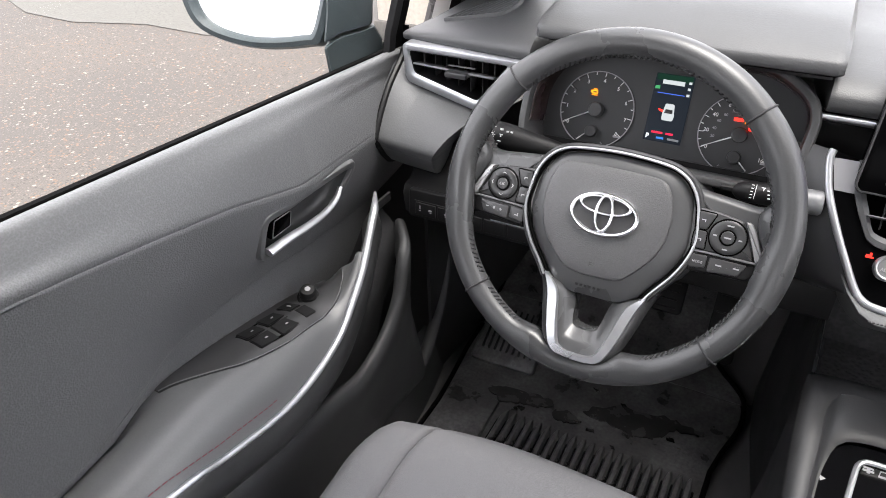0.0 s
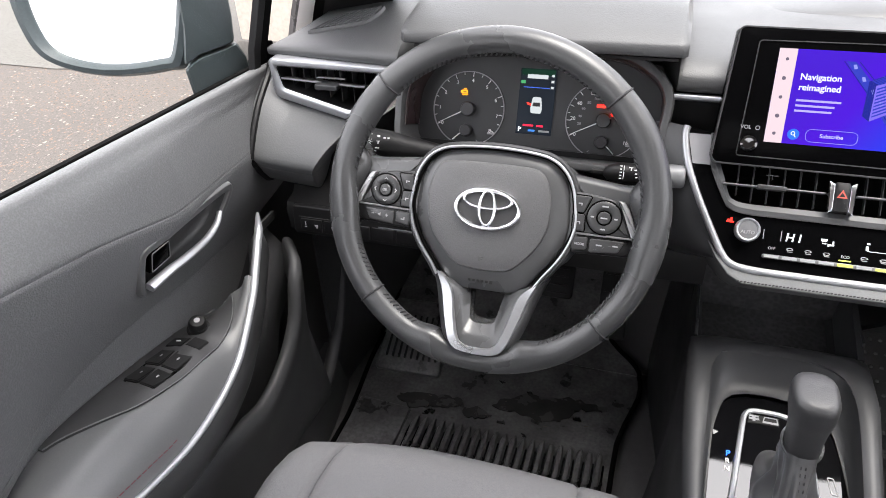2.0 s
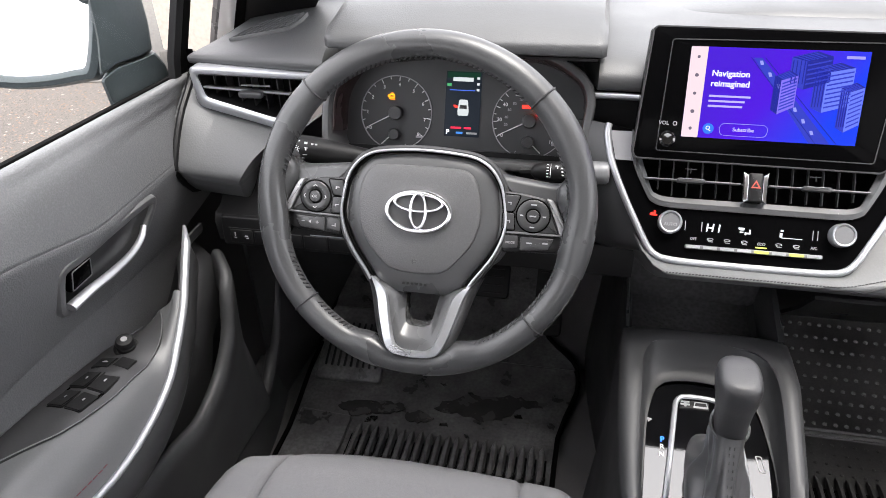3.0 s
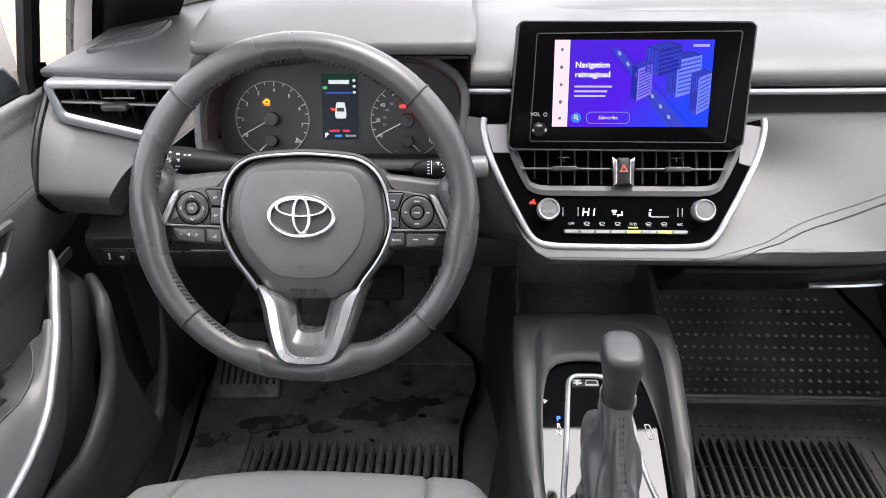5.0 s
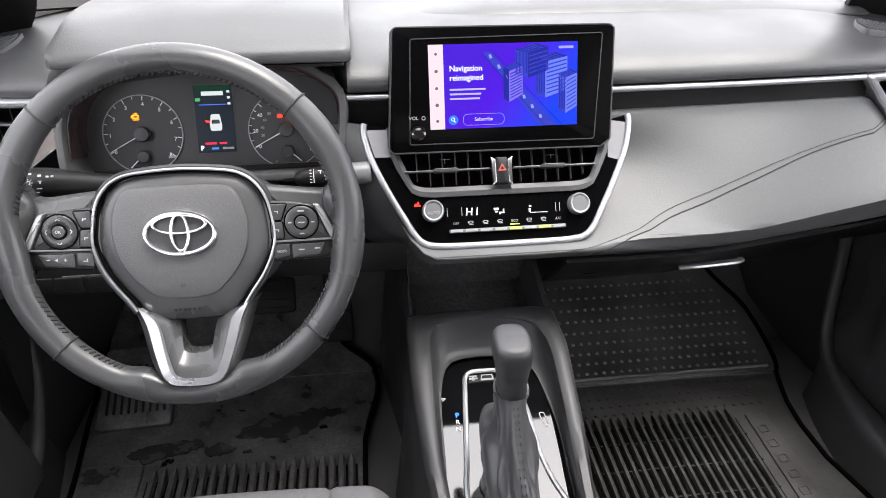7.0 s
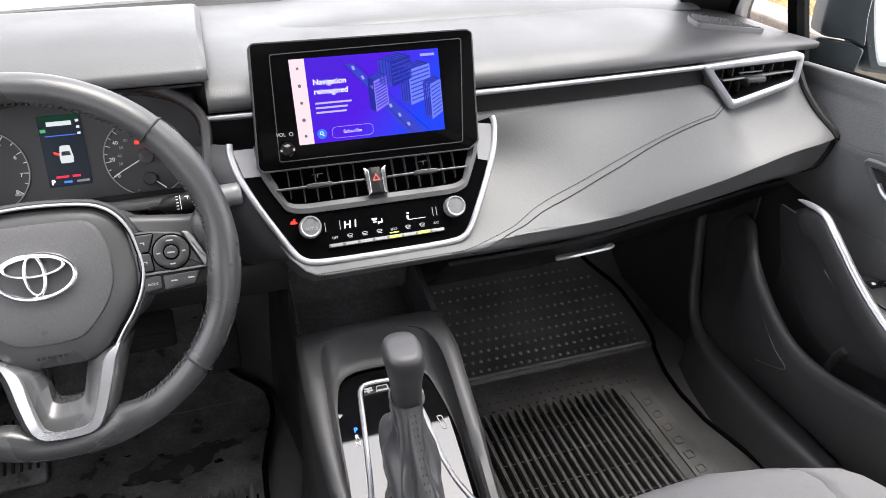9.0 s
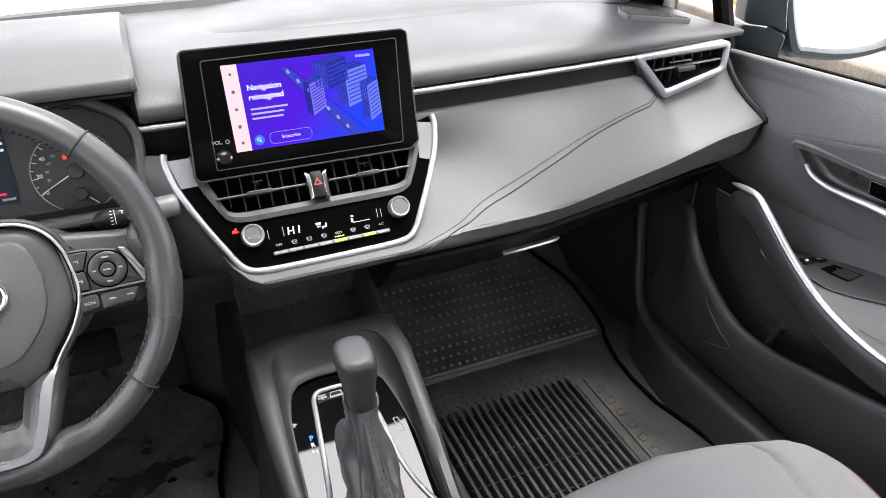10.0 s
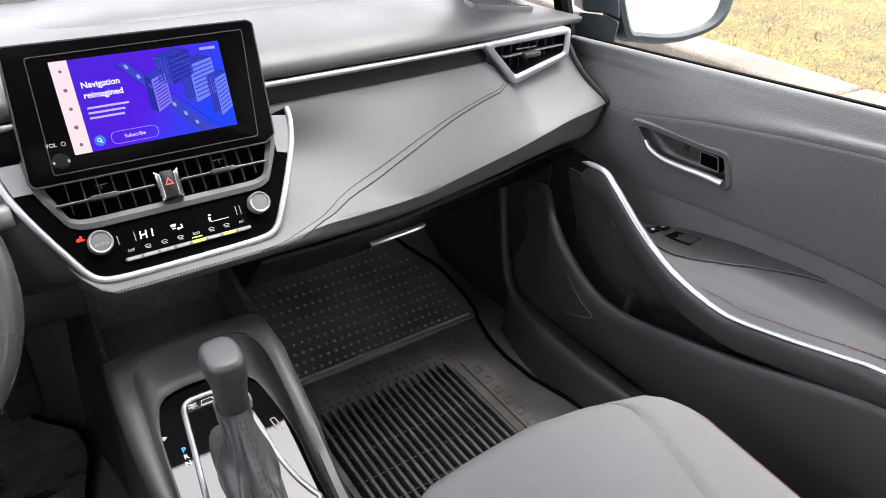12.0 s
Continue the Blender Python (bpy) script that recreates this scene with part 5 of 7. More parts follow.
subparts(pic, part("subscribe_button", ring(pill, grow(pill, -0.0005), 0.0013, 0.0016, MS), plain("pill_line", (0.25, 0.25, 0.85), 0.6)), part("button_text", letters("Subscribe", 0.0058, at(MS, sx(0.36), sy(0.893), 0.0015)), plain("button_lilac", (0.45, 0.42, 0.95), 0.6)), part("status_text", bar(0.018, 0.003, sx(0.92), sy(0.065), 0.0018, MS), plain("status_lilac", (0.3, 0.28, 0.7), 0.5)))
knob = under(screen, part("volume_knob", lathe([(0.0095, 0.0), (0.0095, 0.006), (0.0085, 0.008), (0.0062, 0.0085), (0.0060, 0.0070), (0.0005, 0.0068)], 28, at(MS, -0.1055, -0.0035)), PIANO, label="black volume knob"))
under(screen, part("volume_text", letters("VOL", 0.0058, at(MS, -0.1105, 0.0135, 0.0014)), DIMMARK))
under(screen, part("power_icon", ring(oval(-0.0985, 0.0135, 0.0024, 0.0024, 16), oval(-0.0985, 0.0135, 0.0017, 0.0017, 16), 0.0010, 0.0014, MS), DIMMARK))
under(screen, part("foot", slab(rounded([(-0.09, -0.03), (0.09, -0.03), (0.09, 0.05), (-0.09, 0.05)], 0.01), -0.07, -0.03, MS), HARD))

# ---- centre stack ----
MH = pose(0, -0.010, 0.860, 55)
stack = thing("centre_stack", "glossy black climate panel with knobs, vents and silver edge", "climate panel", at=(0, -0.01, 0.86))
edge = [(-0.1655, 0.0660), (-0.1668, 0.0580), (-0.1648, 0.0430), (-0.1582, 0.0190), (-0.1420, -0.0170), (-0.1230, -0.0530), (-0.1102, -0.0748), (-0.1000, -0.0836), (-0.0875, -0.0868), (-0.0640, -0.0882), (-0.0150, -0.0886)]
edge = [(x - 0.0022, y) for x, y in edge + [(-x, y) for x, y in edge[::-1]]]
panel = smooth_line(edge, 4)
under(stack, part("silver_edge", sweep([MH @ Vector((x, y, 0.001)) for x, y in panel], 0.0040, 0.0036, 10, up=MH.to_3x3() @ Vector((0, 0, 1))), SILVER, label="satin silver edge strip"))
# grey plates that stand in for bright reflections in the gloss panel
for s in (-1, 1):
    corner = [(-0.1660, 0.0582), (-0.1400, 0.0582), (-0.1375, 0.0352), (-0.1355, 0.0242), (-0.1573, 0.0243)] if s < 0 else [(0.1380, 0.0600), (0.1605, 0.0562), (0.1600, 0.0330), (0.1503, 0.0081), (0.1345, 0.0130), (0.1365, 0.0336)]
    under(stack, part("corner_reflection", slab(rounded(corner, 0.001), -0.004, 0.0008, MH), material("reflection_grey", (0.20, 0.20, 0.21), 0.25), label="grey patch painted for a bright panel reflection"))
def vent_edge(half):
    return smooth_line([(-x - 0.0015, y) for x, y in half] + [(x - 0.0015, y) for x, y in half[::-1]], 4)


rim_o = vent_edge([(0.1400, 0.060), (0.1375, 0.030), (0.1310, 0.0110), (0.1165, -0.0165), (0.1110, -0.0220), (0.1030, -0.0255), (0.0900, -0.0272), (0.070, -0.0275)])
rim_i = vent_edge([(0.1290, 0.060), (0.1265, 0.030), (0.1195, 0.0110), (0.1120, -0.0080), (0.1070, -0.0120), (0.0998, -0.0144), (0.0880, -0.0152), (0.070, -0.0153)])
pa, pb = resample(panel, 140), resample(rim_o, 140)
under(stack, part("panel", thick(loft([[MH @ Vector((*(p + (q - p) * f), 0.0)) for p, q in zip(pa, pb)] for f in (0.0, 0.3, 0.65, 1.0)]), 0.006), GLOSS, label="glossy black panel"))
under(stack, part("vent_frame", loft([[MH @ Vector((x, y, z)) for x, y in line] for line, z in ((rim_o, 0.0), (rim_o, 0.003), ([(a + b) / 2 for a, b in zip(rim_o, rim_i)], 0.004), (rim_i, 0.0), (rim_i, -0.003))]), COVER, label="grey vent surround"))
# throat and back are near-black to paint the depth's darkness
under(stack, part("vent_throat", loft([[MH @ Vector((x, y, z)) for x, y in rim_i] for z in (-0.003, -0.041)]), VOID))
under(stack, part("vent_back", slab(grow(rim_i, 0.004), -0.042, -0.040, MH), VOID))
for s in (-1, 1):
    vent = under(stack, part("centre_vent", box((0.104, 0.0016, 0.010), (s * 0.067 - 0.003, 0.0045, 0.002), 0.0005, m=MH), GREYPL, label="centre air vent with slats"))
    for k in range(6):
        x = 0.0245 + k * 0.0160
        y0 = -0.013 if x < 0.10 else -0.013 + (x - 0.10) * 1.4
        subparts(vent, part("slat", box((0.0010, 0.050 + (-0.013 - y0), 0.007), (s * x - 0.002, (0.038 + y0) / 2, -0.006), 0.0003, m=MH), TRIMDARK))
    tx = -0.0722 if s < 0 else 0.0612
    subparts(vent, part("vent_tab", box((0.031, 0.0052, 0.010), (tx, 0.0040, 0.006), 0.002, m=MH), TRIMDARK), part("vent_tab_line", box((0.025, 0.0010, 0.001), (tx, 0.0058, 0.0112), 0.0003, m=MH), GREYPL), part("vent_mark", join(bar(0.013, 0.0007, tx, 0.0185, 0.0010, MH), bar(0.0007, 0.006, tx, 0.0165, 0.0010, MH)), GREYPL))
MZ = at(MH, -0.0035, -0.001)
haz = under(stack, part("hazard_button", slab(rounded([(-0.0070, -0.014), (0.0070, -0.014), (0.0070, 0.018), (-0.0070, 0.018)], 0.002), 0.0, 0.0125, MZ, 0.0015), HARD, label="hazard button with a red triangle"))
subparts(haz, part("triangle", ring([(-0.0052, 0.001), (0.0052, 0.001), (0.0, 0.0100)], [(-0.0030, 0.0024), (0.0030, 0.0024), (0.0, 0.0073)], 0.0125, 0.0130, MZ), plain("hazard_red", (0.8, 0.18, 0.14), 0.5)))
for s in (-1, 1):
    subparts(haz, part("side_trim", slab(rounded([(s * 0.0075, -0.013), (s * 0.0125, -0.0165), (s * 0.0135, 0.019), (s * 0.0075, 0.015)], 0.001), 0.0, 0.012, MZ, 0.001), CHROME))
    k = under(stack, part("knob", lathe([(0.0133, 0.0), (0.0133, 0.010), (0.0127, 0.0125), (0.0116, 0.0138), (0.0106, 0.0133), (0.0098, 0.0115), (0.0005, 0.0115)], 40, at(MH, s * 0.091, -0.0445)), SILVER, label="silver-rimmed temperature knob" if s < 0 else "silver-rimmed fan knob"))
    subparts(k, part("knob_cap", lathe([(0.0101, 0.010), (0.0100, 0.0124), (0.0005, 0.0126)], 32, at(MH, s * 0.091, -0.0445)), GREYPL))
    if s < 0:
        subparts(k, part("knob_text", letters("AUTO", 0.0052, at(MH, s * 0.091, -0.0475, 0.0130)), DIMMARK))
under(stack, part("temperature_text", letters("H I", 0.0128, at(MH, -0.0425, -0.0475, 0.0006) @ Matrix(((1, 0.12, 0, 0), (0, 1, 0, 0), (0, 0, 1, 0), (0, 0, 0, 1)))), WHITELIT))
icons = join(slab(rounded([(-0.0155, -0.0440), (-0.0085, -0.0440), (-0.0095, -0.0470), (-0.0145, -0.0470)], 0.0008), 0.0, 0.0006, MH), bar(0.0040, 0.0012, -0.0118, -0.0490, 0.0004, MH), bar(0.0016, 0.0042, -0.0030, -0.0478, 0.0004, MH), bar(0.0050, 0.0016, -0.0045, -0.0500, 0.0004, MH), bar(0.0016, 0.0030, -0.0075, -0.0505, 0.0004, MH))
under(stack, part("airflow_icon", icons, WHITELIT))
under(stack, part("fan_bar", join(bar(0.0030, 0.0018, 0.0308, -0.0440, 0.0004, MH), bar(0.0026, 0.0048, 0.0300, -0.0490, 0.0004, MH), bar(0.022, 0.0007, 0.0415, -0.0520, 0.0004, MH)), WHITELIT))
under(stack, part("seatbelt_lamp", join(bar(0.0022, 0.0040, -0.1080, -0.0340, 0.0004, MH), bar(0.0030, 0.0018, -0.1108, -0.0350, 0.0004, MH), bar(0.0080, 0.0018, -0.1090, -0.0368, 0.0005, MH)), REDLIT))
strip = under(stack, part("button_bar", slab(rounded([(-0.072, -0.0725), (0.074, -0.0725), (0.074, -0.0680), (-0.072, -0.0680)], 0.002), 0.0, 0.0040, MH, 0.001), GREYPL, label="row of thin climate buttons"))
for i in range(8):
    x = -0.0630 + i * 0.0183
    subparts(strip, part("button", bar(0.0150, 0.0030, x, -0.0703, 0.0043, MH), YELLOWLIT if i in (4, 6) else SILVER))
    txt = {0: "OFF", 4: "ECO", 7: "A/C"}.get(i)
    subparts(strip, part("button_text", letters(txt, 0.0042, at(MH, x, -0.0610, 0.0005)), DIMMARK) if txt else part("button_icon", join(ring(oval(x, -0.0600, 0.0036, 0.0016, 16), oval(x, -0.0600, 0.0027, 0.0009, 16), 0.0, 0.0005, MH), bar(0.0050, 0.0008, x + 0.0006, -0.0628, 0.0004, MH), bar(0.0010, 0.0020, x - 0.0022, -0.0612, 0.0005, MH)), DIMMARK))
    if i == 4:
        subparts(strip, part("lamp", bar(0.012, 0.0014, x, -0.0650, 0.0004, MH), YELLOWLIT))
for x in (-0.073, 0.063, -0.055, 0.068):
    under(stack, part("print_line", bar(0.0008, 0.011, x, -0.0465, 0.0004, MH), DIMMARK))
# stitched grey lip under the panel
for i in range(52):
    x = -0.095 + i * 0.0036
    under(stack, part("stitch", sweep([(x, -0.0775, 0.7826), (x + 0.0022, -0.0775, 0.7834)], 0.0008, n=5), DARKSTITCH))
rows = [[(MH @ Vector((-(abs(x) + 0.002), y, -0.001))), (MH @ Vector((-(abs(x) + 0.020), y + 0.005, -0.010))), (MH @ Vector((-(abs(x) + 0.045), y + 0.010, -0.035))), (MH @ Vector((-(abs(x) + 0.065), y + 0.012, -0.085)))] for x, y in panel[:len(panel) // 2 - 2]]
under(stack, part("side_cheek", loft(rows), TRIMDARK))

# ---- centre console ----
S = 1.06
MK = pose(-0.026, -0.164, 0.611, 14) @ Matrix.Diagonal((S, S, S, 1))
console = thing("centre_console", "charcoal centre console with glossy shifter surround", "console", at=(-0.026, -0.164, 0.3))
inner_l = [(-0.062, -0.42), (-0.0705, -0.105), (-0.0733, -0.0655), (-0.0748, -0.0119), (-0.0714, 0.0626), (-0.0700, 0.0988), (-0.0614, 0.1220), (-0.0487, 0.1309), (-0.0159, 0.1336), (0.0198, 0.1332), (0.0485, 0.1298), (0.0684, 0.1206), (0.0792, 0.1050), (0.0860, 0.0725), (0.0848, 0.0089), (0.0820, -0.0409), (0.0785, -0.0950), (0.062, -0.42)]
bowl_l = [(-0.056, -0.42), (-0.0645, -0.105), (-0.0634, -0.0476), (-0.0589, 0.0345), (-0.0532, 0.0649), (-0.0476, 0.0813), (-0.0338, 0.0922), (-0.0014, 0.0963), (0.038, 0.0905), (0.0600, 0.0754), (0.0680, 0.0535), (0.0750, 0.0058), (0.0765, -0.0455), (0.0745, -0.0983), (0.058, -0.42)]
i_ = smooth_line(inner_l, 4)
w_ = smooth_line(bowl_l, 4)


front_line = [(-0.0730, -0.42), (-0.0800, -0.105), (-0.0850, -0.060), (-0.0880, 0.00), (-0.0895, 0.062), (-0.088, 0.1445), (0.0965, 0.1445), (0.1030, 0.0870), (0.0980, 0.020), (0.0945, -0.030), (0.0850, -0.105), (0.068, -0.42)]
fo, fi, fb = resample([np.array(q) for q in front_line], 90), resample(i_, 90), resample(w_, 90)
fi2 = [np.array(q) for q in fi]
rows = [[MK @ Vector((*(p + (q - p) * f), z)) for p, q in zip(fo, fi2)] for f, z in ((0.0, -0.006), (0.12, -0.001), (0.35, 0.001), (0.8, 0.001), (1.0, -0.001))]
under(console, part("top_rim", thick(loft(rows), -0.006), CONSOLE, label="charcoal console rim"))
under(console, part("rim_line", sweep([MK @ Vector((x, y, 0.0016)) for x, y in fi2], 0.0011, n=8), PODPAINT))
rows = [[MK @ Vector((*(p + (q - p) * f), z)) for p, q in zip(fi2, fb)] for f, z in ((0.0, -0.001), (0.1, -0.006), (0.3, -0.017), (0.6, -0.027), (0.85, -0.031), (1.0, -0.031))]
under(console, part("bowl", loft(rows), CONSOLE, label="dished charcoal surround"))
MG = MK @ pose(0, 0, 0, -3.2)
gate = under(console, part("shifter_panel", slab(w_, -0.036, -0.0305, MG), PIANO, label="glossy black shifter panel"))
u_o = resample(smooth_line([(-0.050, -0.30), (-0.0460, -0.105), (-0.0400, -0.050), (-0.0345, -0.0067), (-0.0265, 0.0600), (-0.0245, 0.0690), (-0.0205, 0.0745), (-0.0125, 0.0772), (0.0154, 0.0765), (0.0300, 0.0690), (0.0385, 0.050), (0.0440, 0.0075), (0.0465, -0.0392), (0.0535, -0.0770), (0.0620, -0.1012), (0.066, -0.125), (0.060, -0.30)], 5), 160)
subparts(gate, part("gate_trim", sweep([MG @ Vector((x, y, -0.029)) for x, y in u_o], 0.0035, 0.003, 8), SILVER))
subparts(gate, part("gate_bed", slab([np.array(q) for q in u_o], -0.031, -0.0295, MG), PIANO))
subparts(gate, part("gear_letter", letters("P", 0.0095, at(MG, -0.0421, 0.0150, -0.0300)), BLUELIT), part("gear_letter", letters("R", 0.0085, at(MG, -0.0425, 0.0055, -0.0300)), MARK), part("gear_letter", letters("N", 0.0085, at(MG, -0.0430, -0.0040, -0.0300)), MARK))
subparts(gate, part("gear_pointer", slab([(-0.0590, 0.0430), (-0.0525, 0.0405), (-0.0575, 0.0360)], -0.0305, -0.0300, MG), DIMMARK))
subparts(gate, part("lock_icon", ring(rounded([(0.060, -0.010), (0.067, -0.010), (0.064, 0.010), (0.057, 0.010)], 0.002), rounded([(0.0613, -0.0087), (0.0657, -0.0087), (0.0630, 0.0087), (0.0583, 0.0087)], 0.0015), -0.0305, -0.0300, MG), DIMMARK))
subparts(gate, part("lock_button", slab(rounded([(-0.0225, 0.0590), (-0.010, 0.0600), (0.012, 0.0600), (0.012, 0.0715), (-0.020, 0.0710)], 0.002), -0.030, -0.0275, MG, 0.001), HARD), part("lock_mark", join(bar(0.010, 0.0020, -0.0150, 0.0685, -0.0272, MG), bar(0.011, 0.0024, -0.0150, 0.0650, -0.0272, MG), bar(0.003, 0.007, -0.0150, 0.0655, -0.0271, MG)), DIMMARK), part("lock_mark", ring(rounded([(-0.006, 0.0615), (0.011, 0.0615), (0.010, 0.0700), (-0.004, 0.0700)], 0.001), rounded([(-0.0045, 0.0640), (0.0095, 0.0640), (0.0088, 0.0688), (-0.0030, 0.0688)], 0.001), -0.0276, -0.0272, MG), DIMMARK))
# side walls of the console down to the floor
for s, line in ((-1, fo[:45]), (1, fo[45:])):
    rows = [[(p := MK @ Vector((x, y, -0.004))) for x, y in line]]
    rows.append([Vector((p.x + s * 0.006, p.y, p.z - 0.03)) for p in rows[0]])
    rows.append([Vector((p.x + s * 0.012, p.y, 0.45)) for p in rows[0]])
    rows.append([Vector((p.x + s * 0.03, p.y, 0.27)) for p in rows[0]])
    under(console, part("side_wall", loft(rows), CONSOLE, label="dark console flank"))
# the console runs on under the dash to the bulkhead
for s, feet in ((-1, ((0.006, -0.112), (0.136, -0.134), (0.245, -0.150), (0.34, -0.156))), (1, ((0.006, 0.105), (0.136, 0.110), (0.245, 0.118), (0.40, 0.130)))):
    rows = []
    for y, foot in smooth_line(feet, 4):
        head = -0.119 if s < 0 else 0.078
        rows.append([Vector((head + (foot - head) * f, y, z)) for f, z in ((0.0, 0.66), (0.35, 0.56), (0.75, 0.40), (1.0, 0.27))])
    under(console, part("tunnel_side", thick(loft(rows), 0.003), TRIMDARK, label="black tunnel side under the dash"))
# open tray ahead of the shifter, under the dash
rows = [[MK @ Vector((x, y, z)) for x, z in ((-0.090, -0.02), (-0.088, 0.0), (-0.085, 0.001), (-0.083, -0.01), (-0.080, -0.05), (-0.07, -0.058), (0.07, -0.058), (0.083, -0.05), (0.087, -0.01), (0.090, 0.001), (0.097, 0.001), (0.101, -0.02))] for y in (0.146, 0.18, 0.22, 0.30)]
under(console, part("tray", thick(loft(rows), 0.003), TRIMDARK, label="open phone tray"))
under(console, part("tray_front", slab(rounded([(-0.082, -0.05), (0.085, -0.05), (0.085, 0.0), (-0.082, 0.0)], 0.008), 0, 0.003, MK @ Matrix.Translation((0, 0.1455, 0)) @ pose(0, 0, 0, 90)), TRIMDARK))
under(console, part("tray_mat", slab(rounded([(-0.075, 0.150), (0.075, 0.150), (0.075, 0.30), (-0.075, 0.30)], 0.01), -0.058, -0.054, MK, 0.001), HEXPAD))
under(console, part("tray_back", box((0.20, 0.01, 0.16), (0.005 - 0.026, 0.105, 0.68), 0.003), HEXPAD, label="textured pad at the back of the tray"))

# ---- gear lever ----
lever = thing("gear_lever", "leather-topped automatic gear lever with a stitched gaiter", "gear lever", at=(-0.026, -0.18, 0.60))
kx, ky = -0.0205, -0.207
prof = [(0.0166, 0.684), (0.0166, 0.692), (0.0170, 0.706), (0.0186, 0.724), (0.0206, 0.738), (0.0215, 0.749), (0.0215, 0.7585), (0.0199, 0.7655), (0.0160, 0.7695), (0.0090, 0.7710), (0.0015, 0.7712)]
rows = []
for r, z in smooth_line(prof, 4):
    f = (z - 0.686) / 0.090
    cx, cy = kx - 0.006 * f, ky - 0.010 * f + 0.004 * f * f
    rows.append([(cx + r * math.copysign(abs(math.cos(a)) ** 0.73, math.cos(a)), cy + r * 1.15 * math.copysign(abs(math.sin(a)) ** 0.73, math.sin(a)) + 0.004 * f * min(0.0, math.sin(a)) * min(1.0, r / 0.02), z - 0.006 * f * f * f * (1 - math.sin(a) * min(1.0, r / 0.02)) / 2) for a in (2 * math.pi * i / 36 for i in range(36))])
under(lever, part("knob", loft(rows, True, True), KNOBSKIN, label="grey leather shift knob"))
under(lever, part("knob_collar", sweep([(kx + 0.0190 * math.cos(a), ky + 0.0215 * math.sin(a), 0.6865 - 0.006 * math.sin(a) * -1) for a in np.linspace(0, 2 * math.pi, 33)], 0.0016, n=6), GAITER))
# boxy tent of soft cloth: full at the far side, drawn in at the near side
rows = []
GR = 48
for f in np.linspace(0, 1, GR):
    row = []
    for i in range(120):
        a = 2 * math.pi * i / 120
        c, s_ = math.cos(a), math.sin(a)
        sq = lambda v, e: math.copysign(abs(v) ** e, v)
        base = MK @ Vector((0.0095 + 0.0320 * sq(c, 0.55), -0.105 + 0.132 * sq(s_, 0.6), -0.030))
        neck = Vector((kx + 0.0190 * sq(c, 0.85), ky + 0.0215 * sq(s_, 0.85), 0.688))
        side = max(0.0, -s_)
        g = f ** (2.3 - 1.1 * side)
        h = f ** (0.80 + 0.25 * side)
        p = Vector((neck.x + (base.x - neck.x) * g, neck.y + (base.y - neck.y) * g, neck.z + (base.z - neck.z) * h))
        env = math.sin(math.pi * min(1, f * 1.05)) ** 0.8 if f < 0.95 else 0.0
        crease = max(0.0, 1 - abs((a - radians(238) + 0.9 * (f - 0.35)) / 0.24)) ** 1.3
        fold = 0.0050 * math.sin(3.0 * a + 5.0 * f + 0.6) + 0.0030 * math.sin(5.0 * a - 8.0 * f) - 0.0070 * crease - 0.0075 * math.exp(-((a - radians(190)) / 0.30) ** 2 - ((f - 0.52) / 0.16) ** 2) + 0.006 * math.exp(-((a - radians(222)) / 0.22) ** 2 - ((f - 0.55) / 0.25) ** 2) - 0.0035 + 0.0045 * noise.noise(Vector((c * 1.6, s_ * 1.6 + 5, f * 3.2))) + 0.003 * noise.noise(Vector((c * 4, s_ * 4 + 9, f * 7)))
        out = Vector((c, s_, 0.35))
        row.append(p + out * fold * env)
    rows.append(row)
gaiter = under(lever, part("gaiter", loft(rows, True), GAITER, label="folded grey leatherette gaiter", smooth=60))
for d in (-0.0022, 0.0022):
    for k in range(24):
        f = 0.05 + k * 0.038
        r0, r1 = rows[int(f * (GR - 1))][90], rows[min(GR - 1, int(f * (GR - 1)) + 1)][90]
        q = Vector(r0).lerp(Vector(r1), f * (GR - 1) - int(f * (GR - 1))) + Vector((d, -0.0006, 0.0008))
        subparts(gaiter, part("stitch", sweep([q, q + (Vector(r1) - Vector(r0)).normalized() * 0.0030], 0.0006, n=5), DARKSTITCH))

# ---- rear-view mirror, seen only as a dark shape in the gloss ----
rear = thing("rear_view_mirror", "black rear-view mirror hung from the windshield", "rear-view mirror", at=(0.0, -0.08, 1.27))
rm = pose(0.0, -0.085, 1.275, 80, 0, 10)
under(rear, part("housing", slab(rounded([(-0.13, -0.034), (0.13, -0.034), (0.125, 0.034), (-0.125, 0.034)], 0.02), -0.03, 0.0, rm, 0.006), HARD))
under(rear, part("mirror_glass", slab(rounded([(-0.122, -0.028), (0.122, -0.028), (0.117, 0.028), (-0.117, 0.028)], 0.016), 0.0, 0.001, rm), MIRROR))
under(rear, part("stem", sweep([(0.0, -0.06, 1.28), (0.0, -0.03, 1.29), (0.0, -0.075, 1.335)], 0.012, n=8), HARD))
under(rear, part("sensor_cover", box((0.11, 0.13, 0.05), (0.0, -0.11, 1.335), 0.015, 3), HARD))
# ---- doors ----
def belt(y, s):
    return 0.9265 - 0.060 * y if s < 0 else 0.9165 - 0.065 * y


junc_x = curve([(0.3, 0.769), (-0.38, 0.769), (-0.45, 0.765), (-0.9, 0.765)])
junc_left = curve([(0.3, 0.623), (0, 0.618), (-0.1, 0.633), (-0.188, 0.662), (-0.255, 0.675), (-0.325, 0.686), (-0.371, 0.692), (-0.425, 0.698), (-0.5, 0.689), (-0.577, 0.677), (-0.9, 0.633)])
